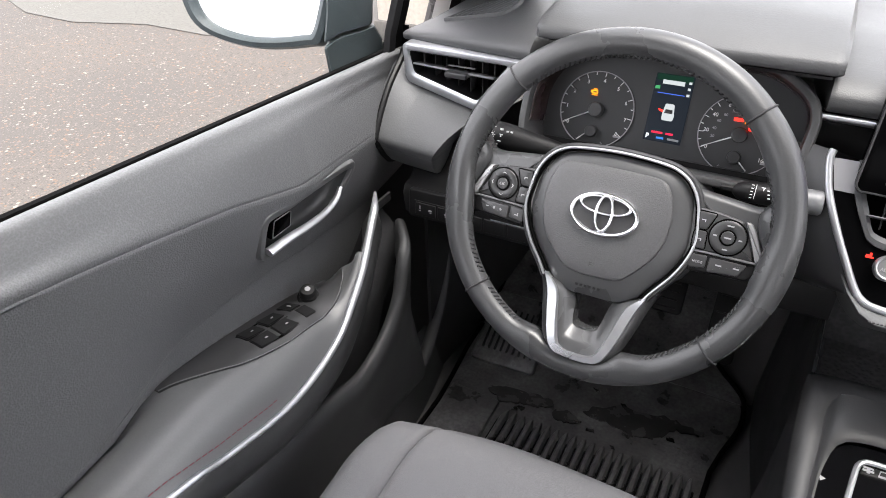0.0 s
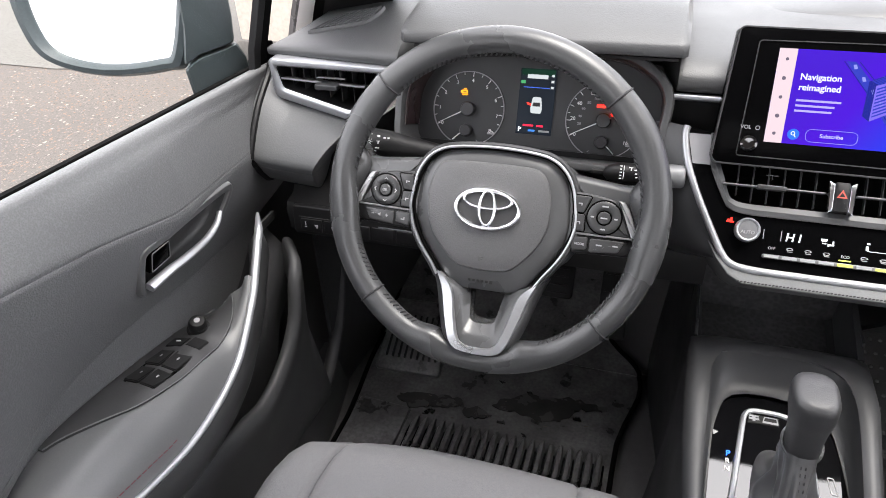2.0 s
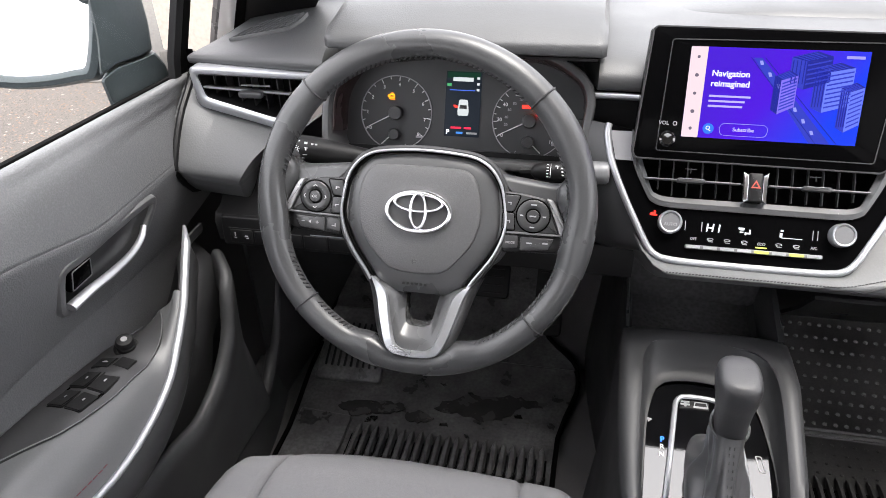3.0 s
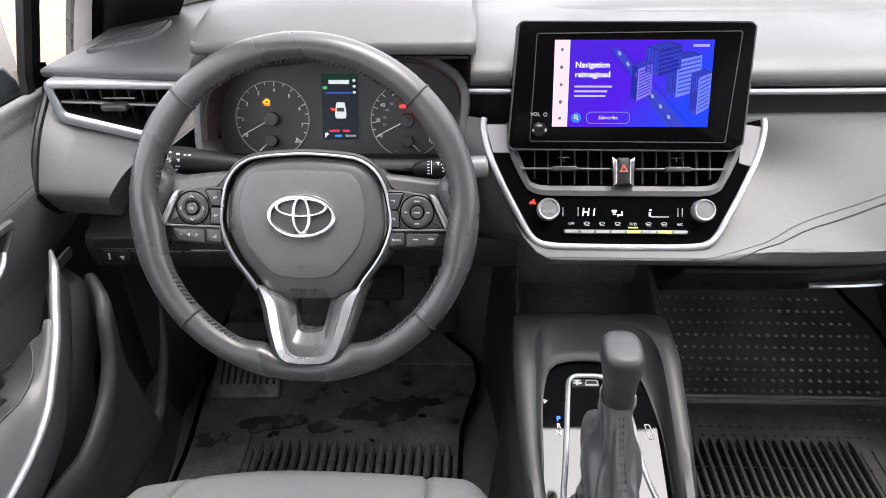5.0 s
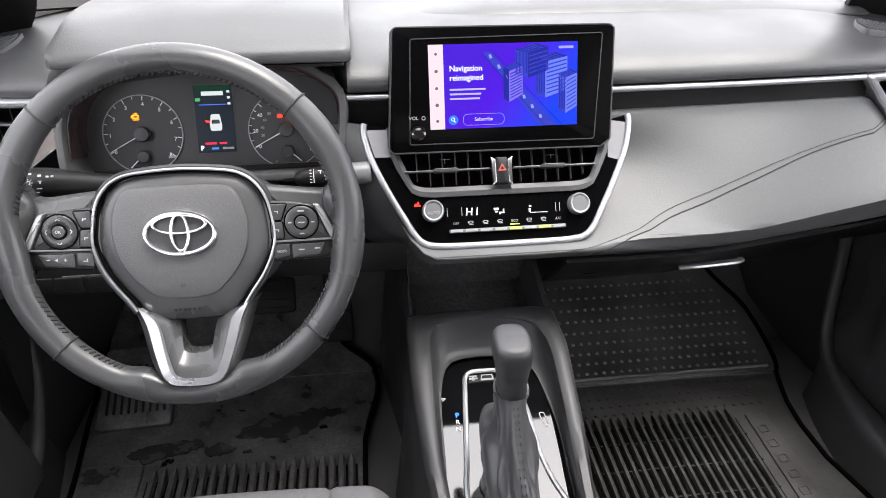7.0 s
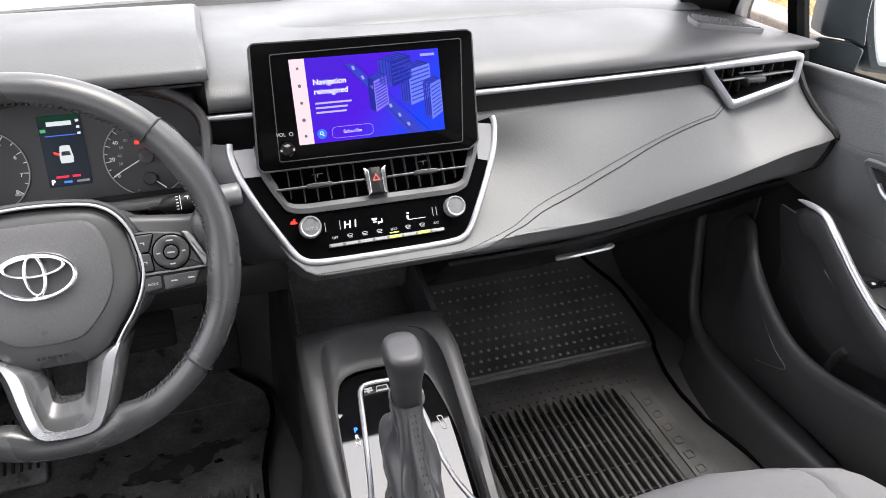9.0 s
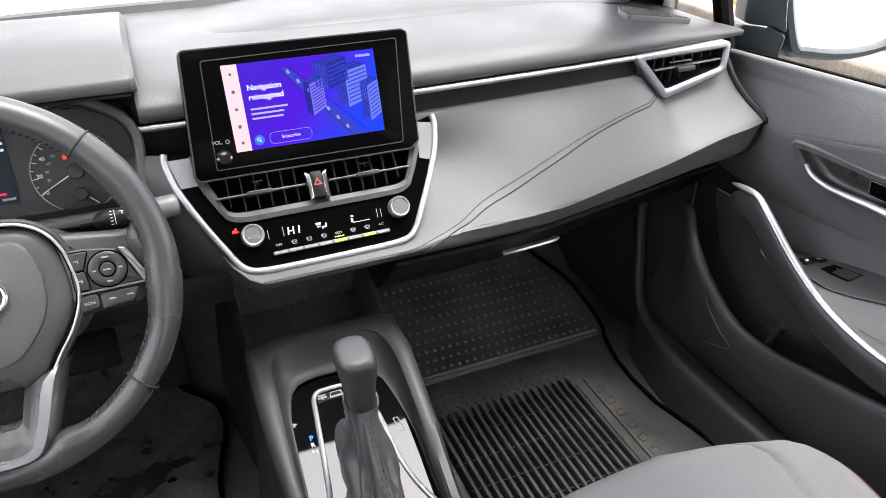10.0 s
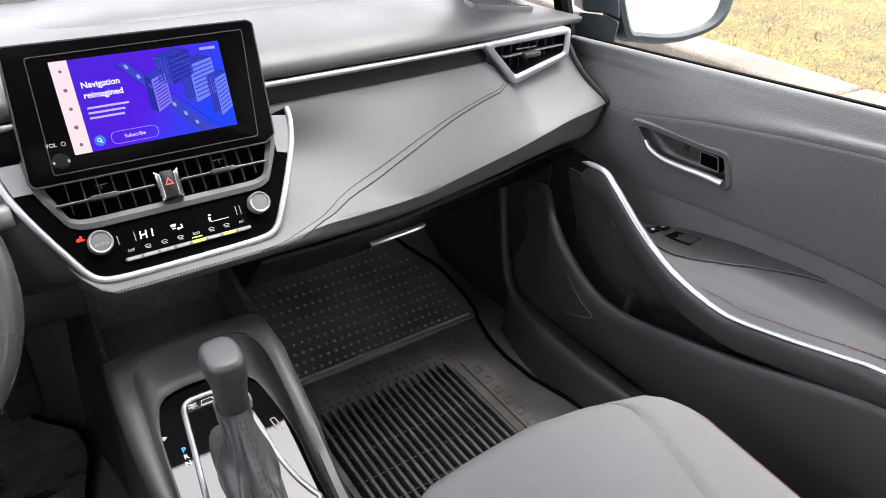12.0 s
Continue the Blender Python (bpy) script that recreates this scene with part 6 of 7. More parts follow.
ridge_left = curve([(0.3, 0.70), (0.0, 0.708), (-0.11, 0.720), (-0.208, 0.733), (-0.303, 0.740), (-0.378, 0.737), (-0.447, 0.725), (-0.501, 0.714), (-0.577, 0.702), (-0.9, 0.66)])
junc_right = curve([(0.3, 0.593), (0, 0.593), (-0.099, 0.628), (-0.18, 0.656), (-0.285, 0.679), (-0.378, 0.69), (-0.405, 0.693), (-0.485, 0.698), (-0.9, 0.663)])
ridge_right = curve([(0.3, 0.68), (-0.074, 0.699), (-0.182, 0.714), (-0.287, 0.723), (-0.379, 0.731), (-0.461, 0.735), (-0.506, 0.734), (-0.60, 0.724), (-0.9, 0.69)])
plate_left = curve([(-0.09, 0.11), (-0.125, 0.495), (-0.17, 0.792), (-0.22, 0.726), (-0.29, 0.605), (-0.33, 0.528), (-0.364, 0.407), (-0.406, 0.187), (-0.43, 0.022)])
plate_right = curve([(-0.09, 0.10), (-0.125, 0.50), (-0.16, 0.70), (-0.20, 0.69), (-0.28, 0.58), (-0.327, 0.48), (-0.388, 0.20), (-0.43, 0.02)])
pull_right = [(0.676, -0.020, 0.738), (0.668, -0.046, 0.745), (0.663, -0.085, 0.747), (0.660, -0.116, 0.731), (0.660, -0.172, 0.690), (0.660, -0.220, 0.662), (0.660, -0.264, 0.644), (0.660, -0.320, 0.632), (0.660, -0.370, 0.631), (0.660, -0.454, 0.650), (0.660, -0.526, 0.670), (0.660, -0.571, 0.680), (0.668, -0.75, 0.70), (0.675, -0.9, 0.71)]
lip_right = [(0.728, 0.168, 0.540), (0.716, 0.145, 0.600), (0.706, 0.115, 0.628), (0.694, 0.080, 0.634), (0.675, 0.045, 0.618), (0.662, 0.020, 0.605), (0.660, -0.022, 0.566), (0.660, -0.075, 0.530), (0.660, -0.120, 0.513), (0.660, -0.180, 0.512), (0.660, -0.236, 0.524), (0.660, -0.389, 0.564), (0.660, -0.588, 0.632), (0.668, -0.75, 0.66), (0.675, -0.9, 0.67)]


pull_left = [(0.722, -0.035, 0.758), (0.706, -0.062, 0.750), (0.700, -0.080, 0.738), (0.692, -0.108, 0.715), (0.685, -0.134, 0.694), (0.678, -0.175, 0.666), (0.672, -0.215, 0.644), (0.665, -0.276, 0.633), (0.660, -0.349, 0.634), (0.660, -0.440, 0.652), (0.660, -0.507, 0.670), (0.668, -0.75, 0.70), (0.675, -0.9, 0.71)]
lip_left = [(0.715, 0.020, 0.680), (0.690, -0.010, 0.668), (0.682, -0.034, 0.648), (0.680, -0.058, 0.592), (0.680, -0.104, 0.549), (0.680, -0.168, 0.528), (0.680, -0.223, 0.538), (0.680, -0.320, 0.556), (0.680, -0.440, 0.572), (0.68, -0.75, 0.64), (0.68, -0.9, 0.66)]


def along(line, y):
    p = sorted(line, key=lambda q: q[1])
    ys = [q[1] for q in p]
    return float(np.interp(y, ys, [q[0] for q in p])), float(np.interp(y, ys, [q[2] for q in p]))


def door(s, name, label, buttons):
    d = thing(name, label, "car door", "front doors", at=(s * 0.76, -0.3, 0.35))
    junc_z, ridge = (junc_left, ridge_left) if s < 0 else (junc_right, ridge_right)
    pull, lip = (pull_left, lip_left) if s < 0 else (pull_right, lip_right)
    pl = [np.array((s * x, y, z)) for x, y, z in smooth_line(pull, 6)]
    ll = [np.array((s * x, y, z)) for x, y, z in smooth_line(lip, 6)]
    hole_y, hole_z = (-0.062, -0.255), (0.770, 0.838)
    # upper skin: belt line down to the armrest
    rows = []
    for y in list(np.linspace(0.20, -0.05, 12)) + list(np.linspace(-0.053, -0.265, 72)) + list(np.linspace(-0.28, -0.92, 36)):
        b, jx, jz, rz = belt(y, s), junc_x(y), junc_z(y), ridge(y) - 0.007
        tuck = float(np.interp(y, (-0.50, -0.40), (1.0, 0.0))) if s < 0 else 0.0
        c = float(np.interp(y, (-0.545, -0.48, -0.40, -0.30, -0.185), (0.050, 0.0555, 0.064, 0.076, 0.098))) if s < 0 else float(np.interp(y, (-0.446, -0.332, -0.201, -0.049), (0.046, 0.054, 0.068, 0.095)))
        k = float(np.interp(y, (-0.30, -0.10), (1.0, 0.0)))
        out = float(np.interp(y, (-0.16, -0.04, 0.20), (0.0, 0.010, 0.030)))
        rows.append([(s * (x + out * min(1.0, max(0.0, (b - z) / 0.03))), y, z) for x, z in smooth_line([(0.775, b - 0.012), (0.765, b - 0.003), (0.752, b), (0.746, b - 0.012), (0.7390, b - 0.032), (0.7312, b - c + 0.010), (0.7304, b - c + 0.0022), (0.7304 + 0.0014 * k, b - c), (0.7300, b - c - 0.0022), (0.7310, b - c - 0.014), (0.7405 - 0.003 * tuck, b - c + (rz - b + c) * 0.48), (0.7600 - 0.0195 * tuck, rz + 0.014), (0.7655 - 0.0255 * tuck, rz + 0.004 * tuck), (0.7655 - 0.0215 * tuck + (jx - 0.7655) * 0.5, rz + (jz - rz) * 0.35 - 0.002 * tuck), (jx, jz - 0.004 * tuck), (jx + 0.003, jz - 0.01)], 8)])
    outline = [(-0.089, 0.005), (-0.074, 0.0135), (-0.005, 0.0165), (0.050, 0.0165), (0.084, 0.0190), (0.094, 0.010), (0.100, -0.020), (0.098, -0.0315), (0.084, -0.0355), (0.020, -0.0415), (-0.030, -0.0400), (-0.064, -0.0220)]
    ol = [np.array(q) for q in smooth_line(outline, 4, True)]

    def in_dish(p, line):
        u, v, odd = -0.156 - p.y, p.z - 0.806, False
        for q, w in zip(line, line[1:] + line[:1]):
            if (q[1] > v) != (w[1] > v) and u < (w[0] - q[0]) * (v - q[1]) / (w[1] - q[1]) + q[0]:
                odd = not odd
        return odd

    bm = loft(rows)
    hole = grow(ol, 0.0030)
    bmesh.ops.delete(bm, geom=[fc for fc in bm.faces if all(in_dish(v.co, hole) for v in fc.verts)], context="FACES")
    under(d, part("upper_skin", thick(bm, -0.003), DOORSKIN, label="grained charcoal door skin"))
    rows = [[(s * x, y, belt(y, s) + z) for x, z in ((0.774, -0.014), (0.774, 0.001), (0.769, 0.0045), (0.763, 0.004), (0.7600, -0.002))] for y in np.linspace(0.10, -0.92, 20)]
    under(d, part("window_seal", thick(loft(rows), 0.002), VOID, label="black rubber window seal"))
    rows = [[(s * x, y, belt(y, s) + z) for x, z in ((0.800, -0.06), (0.797, -0.030), (0.790, -0.020), (0.780, -0.018))] for y in np.linspace(0.10, -0.92, 20)]
    under(d, part("outer_sill", thick(loft(rows), 0.002), HARD))
    def arm_curve(y):
        jx, jz = junc_x(y), junc_z(y) - 0.003
        px, pz = along(pull, y)
        w = min(1.0, max(0.0, (-0.118 - y) / 0.12))
        if s > 0:
            dip = float(np.interp(y, (-0.33, -0.281, -0.228, -0.17, -0.12), (0.0, 0.012, 0.030, 0.043, 0.055)))
            pz, w = pz - dip, w * (1 - dip / 0.055)
        return smooth_line([(jx + 0.004, jz + 0.002), (jx - 0.010, jz - 0.002), (0.55 * jx + 0.45 * px, 0.55 * jz + 0.45 * pz + 0.019 * w), (0.25 * jx + 0.75 * px, 0.25 * jz + 0.75 * pz + 0.016 * w), (px + 0.008, pz + 0.004), (px + 0.001, pz - 0.006)], 4)

    def arm_height(y, x):
        line = arm_curve(y)[::-1]
        return float(np.interp(x, [q[0] for q in line], [q[1] for q in line]))

    # armrest top between the skin and the pull bar
    rows = []
    for y in np.linspace(-0.118, -0.92, 44):
        rows.append([(s * x, y, z) for x, z in arm_curve(y)])
    arm = under(d, part("armrest", thick(loft(rows), -0.004), ARM, label="padded charcoal armrest", smooth=80))
    for k in range(130):
        y = (-0.345 if s < 0 else -0.30) - k * 0.0042
        px, pz = along(pull, y)
        subparts(arm, part("stitch", sweep([(s * (px + 0.0090), q, arm_height(q, px + 0.0090) + 0.0074) for q in (y, y - 0.0058)], 0.0009, n=4), REDSTITCH)) if k % 2 == 0 else None
    # switch plate lying on the armrest
    plate = []
    for y in np.linspace(-0.105, -0.43, 30):
        jx = junc_x(y)
        px = along(pull, y)[0]
        e = max(0.02, (plate_left if s < 0 else plate_right)(y))
        row = []
        for f in (0, 0.2, 0.4, 0.6, 0.8, 1.0):
            x = jx - 0.004 + (px - jx) * e * f
            row.append((s * x, y, arm_height(y, x) + 0.0068))
        plate.append(row)
    sp = under(d, part("switch_plate", thick(loft(plate), 0.003), TRIMDARK if buttons else COVER, label="dark window switch plate"))

    subparts(sp, part("plate_edge", sweep([Vector(r[-1]) + Vector((0, 0, 0.001)) for r in plate[2:]], 0.0007, n=6), GREYPL), part("plate_edge", sweep([Vector(r[0]) + Vector((0, 0, 0.001)) for r in plate[2:]], 0.0006, n=6), GREYPL))

    def on_plate(y, f):
        i = (y + 0.105) / (-0.43 + 0.105) * 29
        a, b = plate[int(i)], plate[min(29, int(i) + 1)]
        j = f * 5
        q = [Vector(r[int(j)]).lerp(Vector(r[min(5, int(j) + 1)]), j - int(j)) for r in (a, b)]
        return q[0].lerp(q[1], i - int(i))

    def key(y0, y1, f0, f1, h, mat, nm, rise=0.0):
        c = [on_plate(y0, f0), on_plate(y0, f1), on_plate(y1, f1), on_plate(y1, f0)]
        n = (c[1] - c[0]).cross(c[3] - c[0]).normalized()
        n = n if n.z > 0 else -n
        bm = bmesh.new()
        lo = [bm.verts.new(p - n * 0.002) for p in c]
        hi = [bm.verts.new(p + n * (h + (rise if i > 1 else 0.0))) for i, p in enumerate(c)]
        bm.faces.new(lo)
        bm.faces.new(hi)
        for i in range(4):
            bm.faces.new((lo[i - 1], lo[i], hi[i], hi[i - 1]))
        bmesh.ops.bevel(bm, geom=bm.edges[:], offset=0.0012, segments=2, affect="EDGES")
        return part(nm, bm, mat)

    if buttons:
        for y0, y1, f0, f1 in ((-0.217, -0.238, 0.16, 0.52), (-0.214, -0.234, 0.56, 0.84)):
            subparts(sp, key(y0, y1, f0, f1, 0.0016, HARD, "lock_button"), key(y0 - 0.009, y1 + 0.011, f0 + 0.12, f1 - 0.12, 0.0022, MARK, "mark"))
        # flat black plate that paints the shade of the switch recess
        subparts(sp, key(-0.244, -0.314, 0.17, 0.88, 0.0004, VOID, "well_shade"))
        for y0, y1 in ((-0.246, -0.277), (-0.281, -0.312)):
            for f0, f1 in ((0.19, 0.515), (0.54, 0.86)):
                subparts(sp, key(y0, y1, f0, f1, 0.0009, HARD, "window_button", 0.0026), key(y0 - 0.010, y0 - 0.016, f0 + 0.15, f0 + 0.165, 0.0022, DIMMARK, "mark"))
        b = on_plate(-0.197, 0.47)
        dial = under(d, part("mirror_knob", lathe([(0.015, -0.004), (0.015, 0.002), (0.0118, 0.003), (0.0118, 0.009), (0.0108, 0.0098), (0.0114, 0.0106), (0.0112, 0.015), (0.0092, 0.0182), (0.001, 0.019)], 28, Matrix.Translation(b) @ pose(0, 0, 0, 10, s * -12, 0)), HARD, label="mirror adjuster knob"))
        subparts(dial, part("mark", lathe([(0.004, 0.019), (0.004, 0.0196), (0.0005, 0.0196)], 8, Matrix.Translation(b) @ pose(0, 0, 0, 10, s * -12, 0)), DIMMARK))
    else:
        # here too the window switch recess is only a black plate for its shade
        subparts(sp, key(-0.150, -0.166, 0.12, 0.42, 0.003, HARD, "lock_button"), key(-0.150, -0.166, 0.50, 0.80, 0.003, HARD, "lock_button"), key(-0.155, -0.161, 0.20, 0.34, 0.0036, MARK, "mark"), key(-0.155, -0.161, 0.60, 0.72, 0.0036, MARK, "mark"), key(-0.182, -0.232, 0.20, 0.62, 0.0008, VOID, "well_shade"), key(-0.200, -0.230, 0.25, 0.58, 0.0022, TRIMDARK, "window_button"))
    # pull bar: dark body with a silver edge
    bar_body = [p + np.array((s * 0.002, 0, -0.027)) for p in pl[2:]]
    under(d, part("pull_bar", sweep(bar_body, 0.011, 0.024, 14, taper=lambda f: min(1.0, 0.35 + f * 9)), TRIMDARK, label="dark grab bar"))
    under(d, part("pull_trim", sweep(pl, 0.0062, 0.0048, 10, taper=lambda f: min(1.0, 0.3 + f * 8) * (1.0 - 0.55 * max(0.0, f - 0.45) / 0.55)), SILVER, label="satin silver edge along the grab bar"))
    under(d, part("panel_line", sweep([p + np.array((s * 0.004, 0, -0.049)) for p in pl if p[1] < -0.26], 0.0009, n=6), GREYPL))
    # panel under the bar, map pocket and lower skin
    rows = []
    for y in np.linspace(0.02, -0.92, 40):
        px, pz = along(pull, y)
        lx, lz = along(lip, y)
        rows.append([(s * x, y, z) for x, z in smooth_line([(px + 0.010, pz - 0.030), (px + 0.012, pz - 0.045), (px + 0.030, min(pz - 0.06, lz + 0.03)), (0.725, lz - 0.02), (0.728, lz - 0.10)], 4)])
    under(d, part("under_panel", thick(loft(rows), -0.004), CONSOLE))
    rows = []
    for p in ll:
        y = p[1]
        lx, lz = abs(p[0]), p[2]
        rows.append([(s * x, y, z) for x, z in smooth_line([(lx + 0.016, lz - 0.05), (lx + 0.009, lz - 0.006), (lx + 0.004, lz + 0.001), (lx - 0.001, lz - 0.003), (lx - 0.003, lz - 0.02), (lx + 0.004, lz * 0.6 + 0.345 * 0.4), (0.690, 0.375), (0.715, 0.355)], 4)])
    under(d, part("map_pocket", thick(loft(rows), -0.004), POCKET, label="black map pocket and lower panel"))
    rows = [[(s * x, y, z) for x, z in ((0.757, 0.36), (0.772, 0.50), (0.788, 0.72), (0.786, 0.88))] for y in (0.28, 0.0, -0.5, -0.92)]
    under(d, part("inner_frame", thick(loft(rows), 0.006), CONSOLE))
    under(d, part("outer_panel", thick(loft([[(s * x, y, z) for x, z in ((0.79, 0.30), (0.86, 0.45), (0.87, 0.70), (0.81, 0.87))] for y in (0.42, 0.0, -0.5, -0.95)]), 0.006), BODY))
    if s > 0:
        under(d, part("pocket_clip", sweep([(s * 0.694, -0.150, 0.470), (s * 0.692, -0.158, 0.500), (s * 0.690, -0.166, 0.532), (s * 0.686, -0.179, 0.556)], 0.007, 0.005, 10, taper=lambda f: 0.8 + 0.5 * f), TRIMDARK))
        under(d, part("speaker_line", sweep(smooth_line([(0.6535, -0.024, 0.557), (0.6535, -0.049, 0.521), (0.6535, -0.084, 0.491), (0.6540, -0.114, 0.476), (0.6545, -0.105, 0.464), (0.6550, -0.053, 0.441)], 5), 0.0008, n=6), GREYPL))
    # release lever in its dished bezel
    hm = Matrix(((0, 0, -s, s * 0.7368), (-1, 0, 0, -0.156), (0, 1, 0, 0.806), (0, 0, 0, 1))) @ pose(0, 0, 0, 10.5)
    handle = under(d, part("release_bezel", ring(grow(ol, 0.0062), grow(ol, -0.0065), -0.010, 0.0048, hm, 0.004), ARM, label="dished bezel of the door release"))
    dish = grow(ol, -0.0065)
    subparts(handle, part("dish", loft([[hm @ Vector((*(np.array((0.0, 0.0)) * f + q * (1 - f)), z)) for q in dish] for f, z in ((0, 0.0), (0.04, -0.008), (0.12, -0.015), (0.3, -0.019), (0.99, -0.020))], True), TRIMDARK))
    lev = [(-0.062, -0.014, 0.002), (-0.045, -0.0215, 0.008), (-0.015, -0.0255, 0.012), (0.025, -0.0240, 0.013), (0.060, -0.0225, 0.011), (0.096, -0.0235, 0.009)]
    subparts(handle, part("release_lever", sweep([hm @ Vector(q) for q in smooth_line(lev, 5)], 0.0046, 0.0066, 10, taper=lambda f: 0.55 + 0.55 * f, up=(s, 0, 0.2)), SILVER))
    subparts(handle, part("lock_tab", slab(rounded([(0.048, -0.013), (0.086, -0.013), (0.082, 0.0145), (0.047, 0.0130)], 0.004), -0.006, 0.005, hm, 0.002), GLOSS), part("lock_tab_edge", ring(rounded([(0.0490, -0.0118), (0.0840, -0.0118), (0.0805, 0.0132), (0.0482, 0.0118)], 0.003), rounded([(0.0502, -0.0108), (0.0826, -0.0108), (0.0794, 0.0122), (0.0493, 0.0110)], 0.002), 0.004, 0.0058, hm), GREYPL))
    # window pane
    wr = [[(s * (0.768 - 0.13 * f), y, belt(y, s) + 0.42 * f) for y in np.linspace(0.05 - 0.30 * f, -0.92, 5)] for f in np.linspace(0, 1, 4)]
    g = under(d, part("window_pane", loft(wr), GLASS, label="clear side window"))
    g.visible_shadow = False
    return d


door(-1, "driver_door", "charcoal driver door panel with silver-edged grab bar and window switches", True)
door(1, "passenger_door", "charcoal passenger door panel with silver-edged grab bar", False)


# ---- wing mirrors ----
def wing_mirror(s):
    w = thing("wing_mirror", "dark plastic wing mirror with bright glass", "wing mirror", "wing mirrors", at=(s * 0.80, 0.10, 0.93))
    def wedge(line, x0, x1):
        """A faceted block that narrows outwards."""
        if s > 0:
            line = [(0.068 + 0.78 * y, z - 0.008) for y, z in line]
        cy, cz = sum(y for y, z in line) / len(line), sum(z for y, z in line) / len(line)
        edge_ = rounded(line, 0.006, 3)
        return loft([[(s * x, cy + (y - cy) * k + 1.35 * (x - x0), cz + (z - cz) * k - 0.30 * (x - x0)) for y, z in edge_] for x, k in ((x0, 0.93), (x0 + 0.004, 1.0), (x1 - 0.02, 0.90), (x1, 0.75))], True, True)

    under(w, part("foot", wedge([(-0.008, 0.890), (-0.017, 0.953), (0.021, 0.957), (0.083, 0.950), (0.109, 0.950), (0.127, 0.924), (0.127, 0.885)], 0.798, 0.880), TEALPL, label="mirror foot on the door", smooth=25))
    under(w, part("arm", wedge([(-0.015, 0.956), (0.021, 0.960), (0.083, 0.953), (0.106, 0.953), (0.112, 0.990), (0.110, 1.060), (0.006, 1.060), (0.000, 1.000)], 0.799, 0.895), TEALPL, smooth=25))
    under(w, part("bracket", sweep([(s * 0.85, 0.12, 1.035), (s * 0.89, 0.125, 1.03), (s * 0.94, 0.125, 1.02)], 0.03, 0.03, 14), TEALPL))
    m = Matrix.Translation((s * 0.940, 0.070, 0.986)) @ pose(0, 0, 0, 77, 0, -19)
    if s < 0:
        m = Matrix.Translation((-0.968, 0.065, 1.005)) @ pose(0, 0, 0, 77, 0, 19)
    shape = [(-0.125 * s, 0.05), (-0.10 * s, -0.072), (-0.07 * s, -0.090), (0.02 * s, -0.094), (0.10 * s, -0.070), (0.128 * s, -0.02), (0.132 * s, 0.05), (0.10 * s, 0.085), (-0.09 * s, 0.085)]
    ol = [np.array(q) for q in smooth_line(shape, 5, True)]
    rows = [[m @ Vector((*(q * f), z)) for q in ol] for f, z in ((0.82, 0.0), (0.835, 0.007), (0.90, 0.014), (0.975, 0.010), (1.02, -0.006), (1.0, -0.03), (0.93, -0.07), (0.7, -0.10), (0.3, -0.115), (0.02, -0.118))]
    under(w, part("housing", loft(rows, True), TEALPL, label="dark mirror housing"))
    under(w, part("mirror_glass", slab([q * 0.835 for q in ol], -0.004, 0.0005, m), MIRROR, label="bright mirror glass"))
    return w


wing_mirror(1)
wing_mirror(-1)


# ---- seats ----
def seat(cx, front, name, label, wide, nose, piping, inner=0.0):
    st = thing(name, label, "car seat", "front seats", at=(cx, front - 0.28, 0.29))
    rows = []
    n = 28
    for i in range(n + 1):
        t = i / n
        y = front - 0.62 * t
        e = min(1.0, t / 0.22)
        half = (wide + (0.0 if piping else 0.010)) * (1 - 0.10 * t) * (max(nose, 0.0 if piping else 0.97) + (1 - max(nose, 0.0 if piping else 0.97)) * math.sqrt(max(0.0, 1 - (1 - e) ** 2)))
        near = (wide + (0.035 if piping else 0.0)) * (1 - 0.10 * t) * (max(nose, inner) + (1 - max(nose, inner)) * math.sqrt(max(0.0, 1 - (1 - e) ** 2)))
        seam = 0.62 if not piping else 0.58 - 0.7 * max(0.0, t - 0.1)
        roll = (0.055 if not piping else 0.040) * max(0.0, 1 - t / 0.10) ** 2
        z = 0.578 - 0.035 * t - roll
        sec = []
        for u in np.linspace(-1, 1, 81):
            bol = 0.012 * max(0, (abs(u) - 0.60) / 0.4) * min(1, t / 0.2) - 0.009 * math.exp(-(((u if piping else abs(u)) - seam) / 0.012) ** 2) * min(1, t / 0.03)
            edge = 0.075 * max(0, (abs(u) - 0.78) / 0.22) ** 2.2
            sec.append((cx + (half if u > 0 else near) * u, y + (0.045 if (u > 0) == piping else 0.015) * u * u * (1 - min(1, t * 4)) * -1, z + bol - edge))
        sec += [(cx + half * 1.0, y, z - 0.17), (cx - near * 1.0, y, z - 0.17)]
        rows.append(sec)
    under(st, part("cushion", loft(rows, True, True), FABRIC, label="grey woven cloth cushion", smooth=60))
    if piping:
        under(st, part("piping", sweep([Vector(r[76]) + Vector((0.002, 0, 0.0006)) for r in rows[5:]], 0.0010, n=6), REDSTITCH))
    under(st, part("base", box((0.42, 0.46, 0.16), (cx, front - 0.33, 0.36), 0.02), HARD))
    rows = []
    for z in np.linspace(0.56, 1.06, 16):
        f = (z - 0.56) / 0.5
        yb = front - 0.60 - 0.16 * f
        hw = 0.245 * (1 - 0.25 * f ** 3)
        rows.append([(cx + hw * math.cos(a), yb - 0.07 + 0.065 * math.sin(a) * (1 + 0.2 * math.cos(2 * a)), z) for a in (2 * math.pi * k / 28 for k in range(28))])
    under(st, part("backrest", loft(rows, True, True), FABRIC))
    return st


seat(-0.385, -0.185, "car_seat", "grey cloth driver seat with stitched bolsters", 0.238, 0.70, False)
seat(0.340, -0.306, "car_seat", "grey cloth passenger seat with stitched bolsters", 0.216, 0.32, True, 0.85)


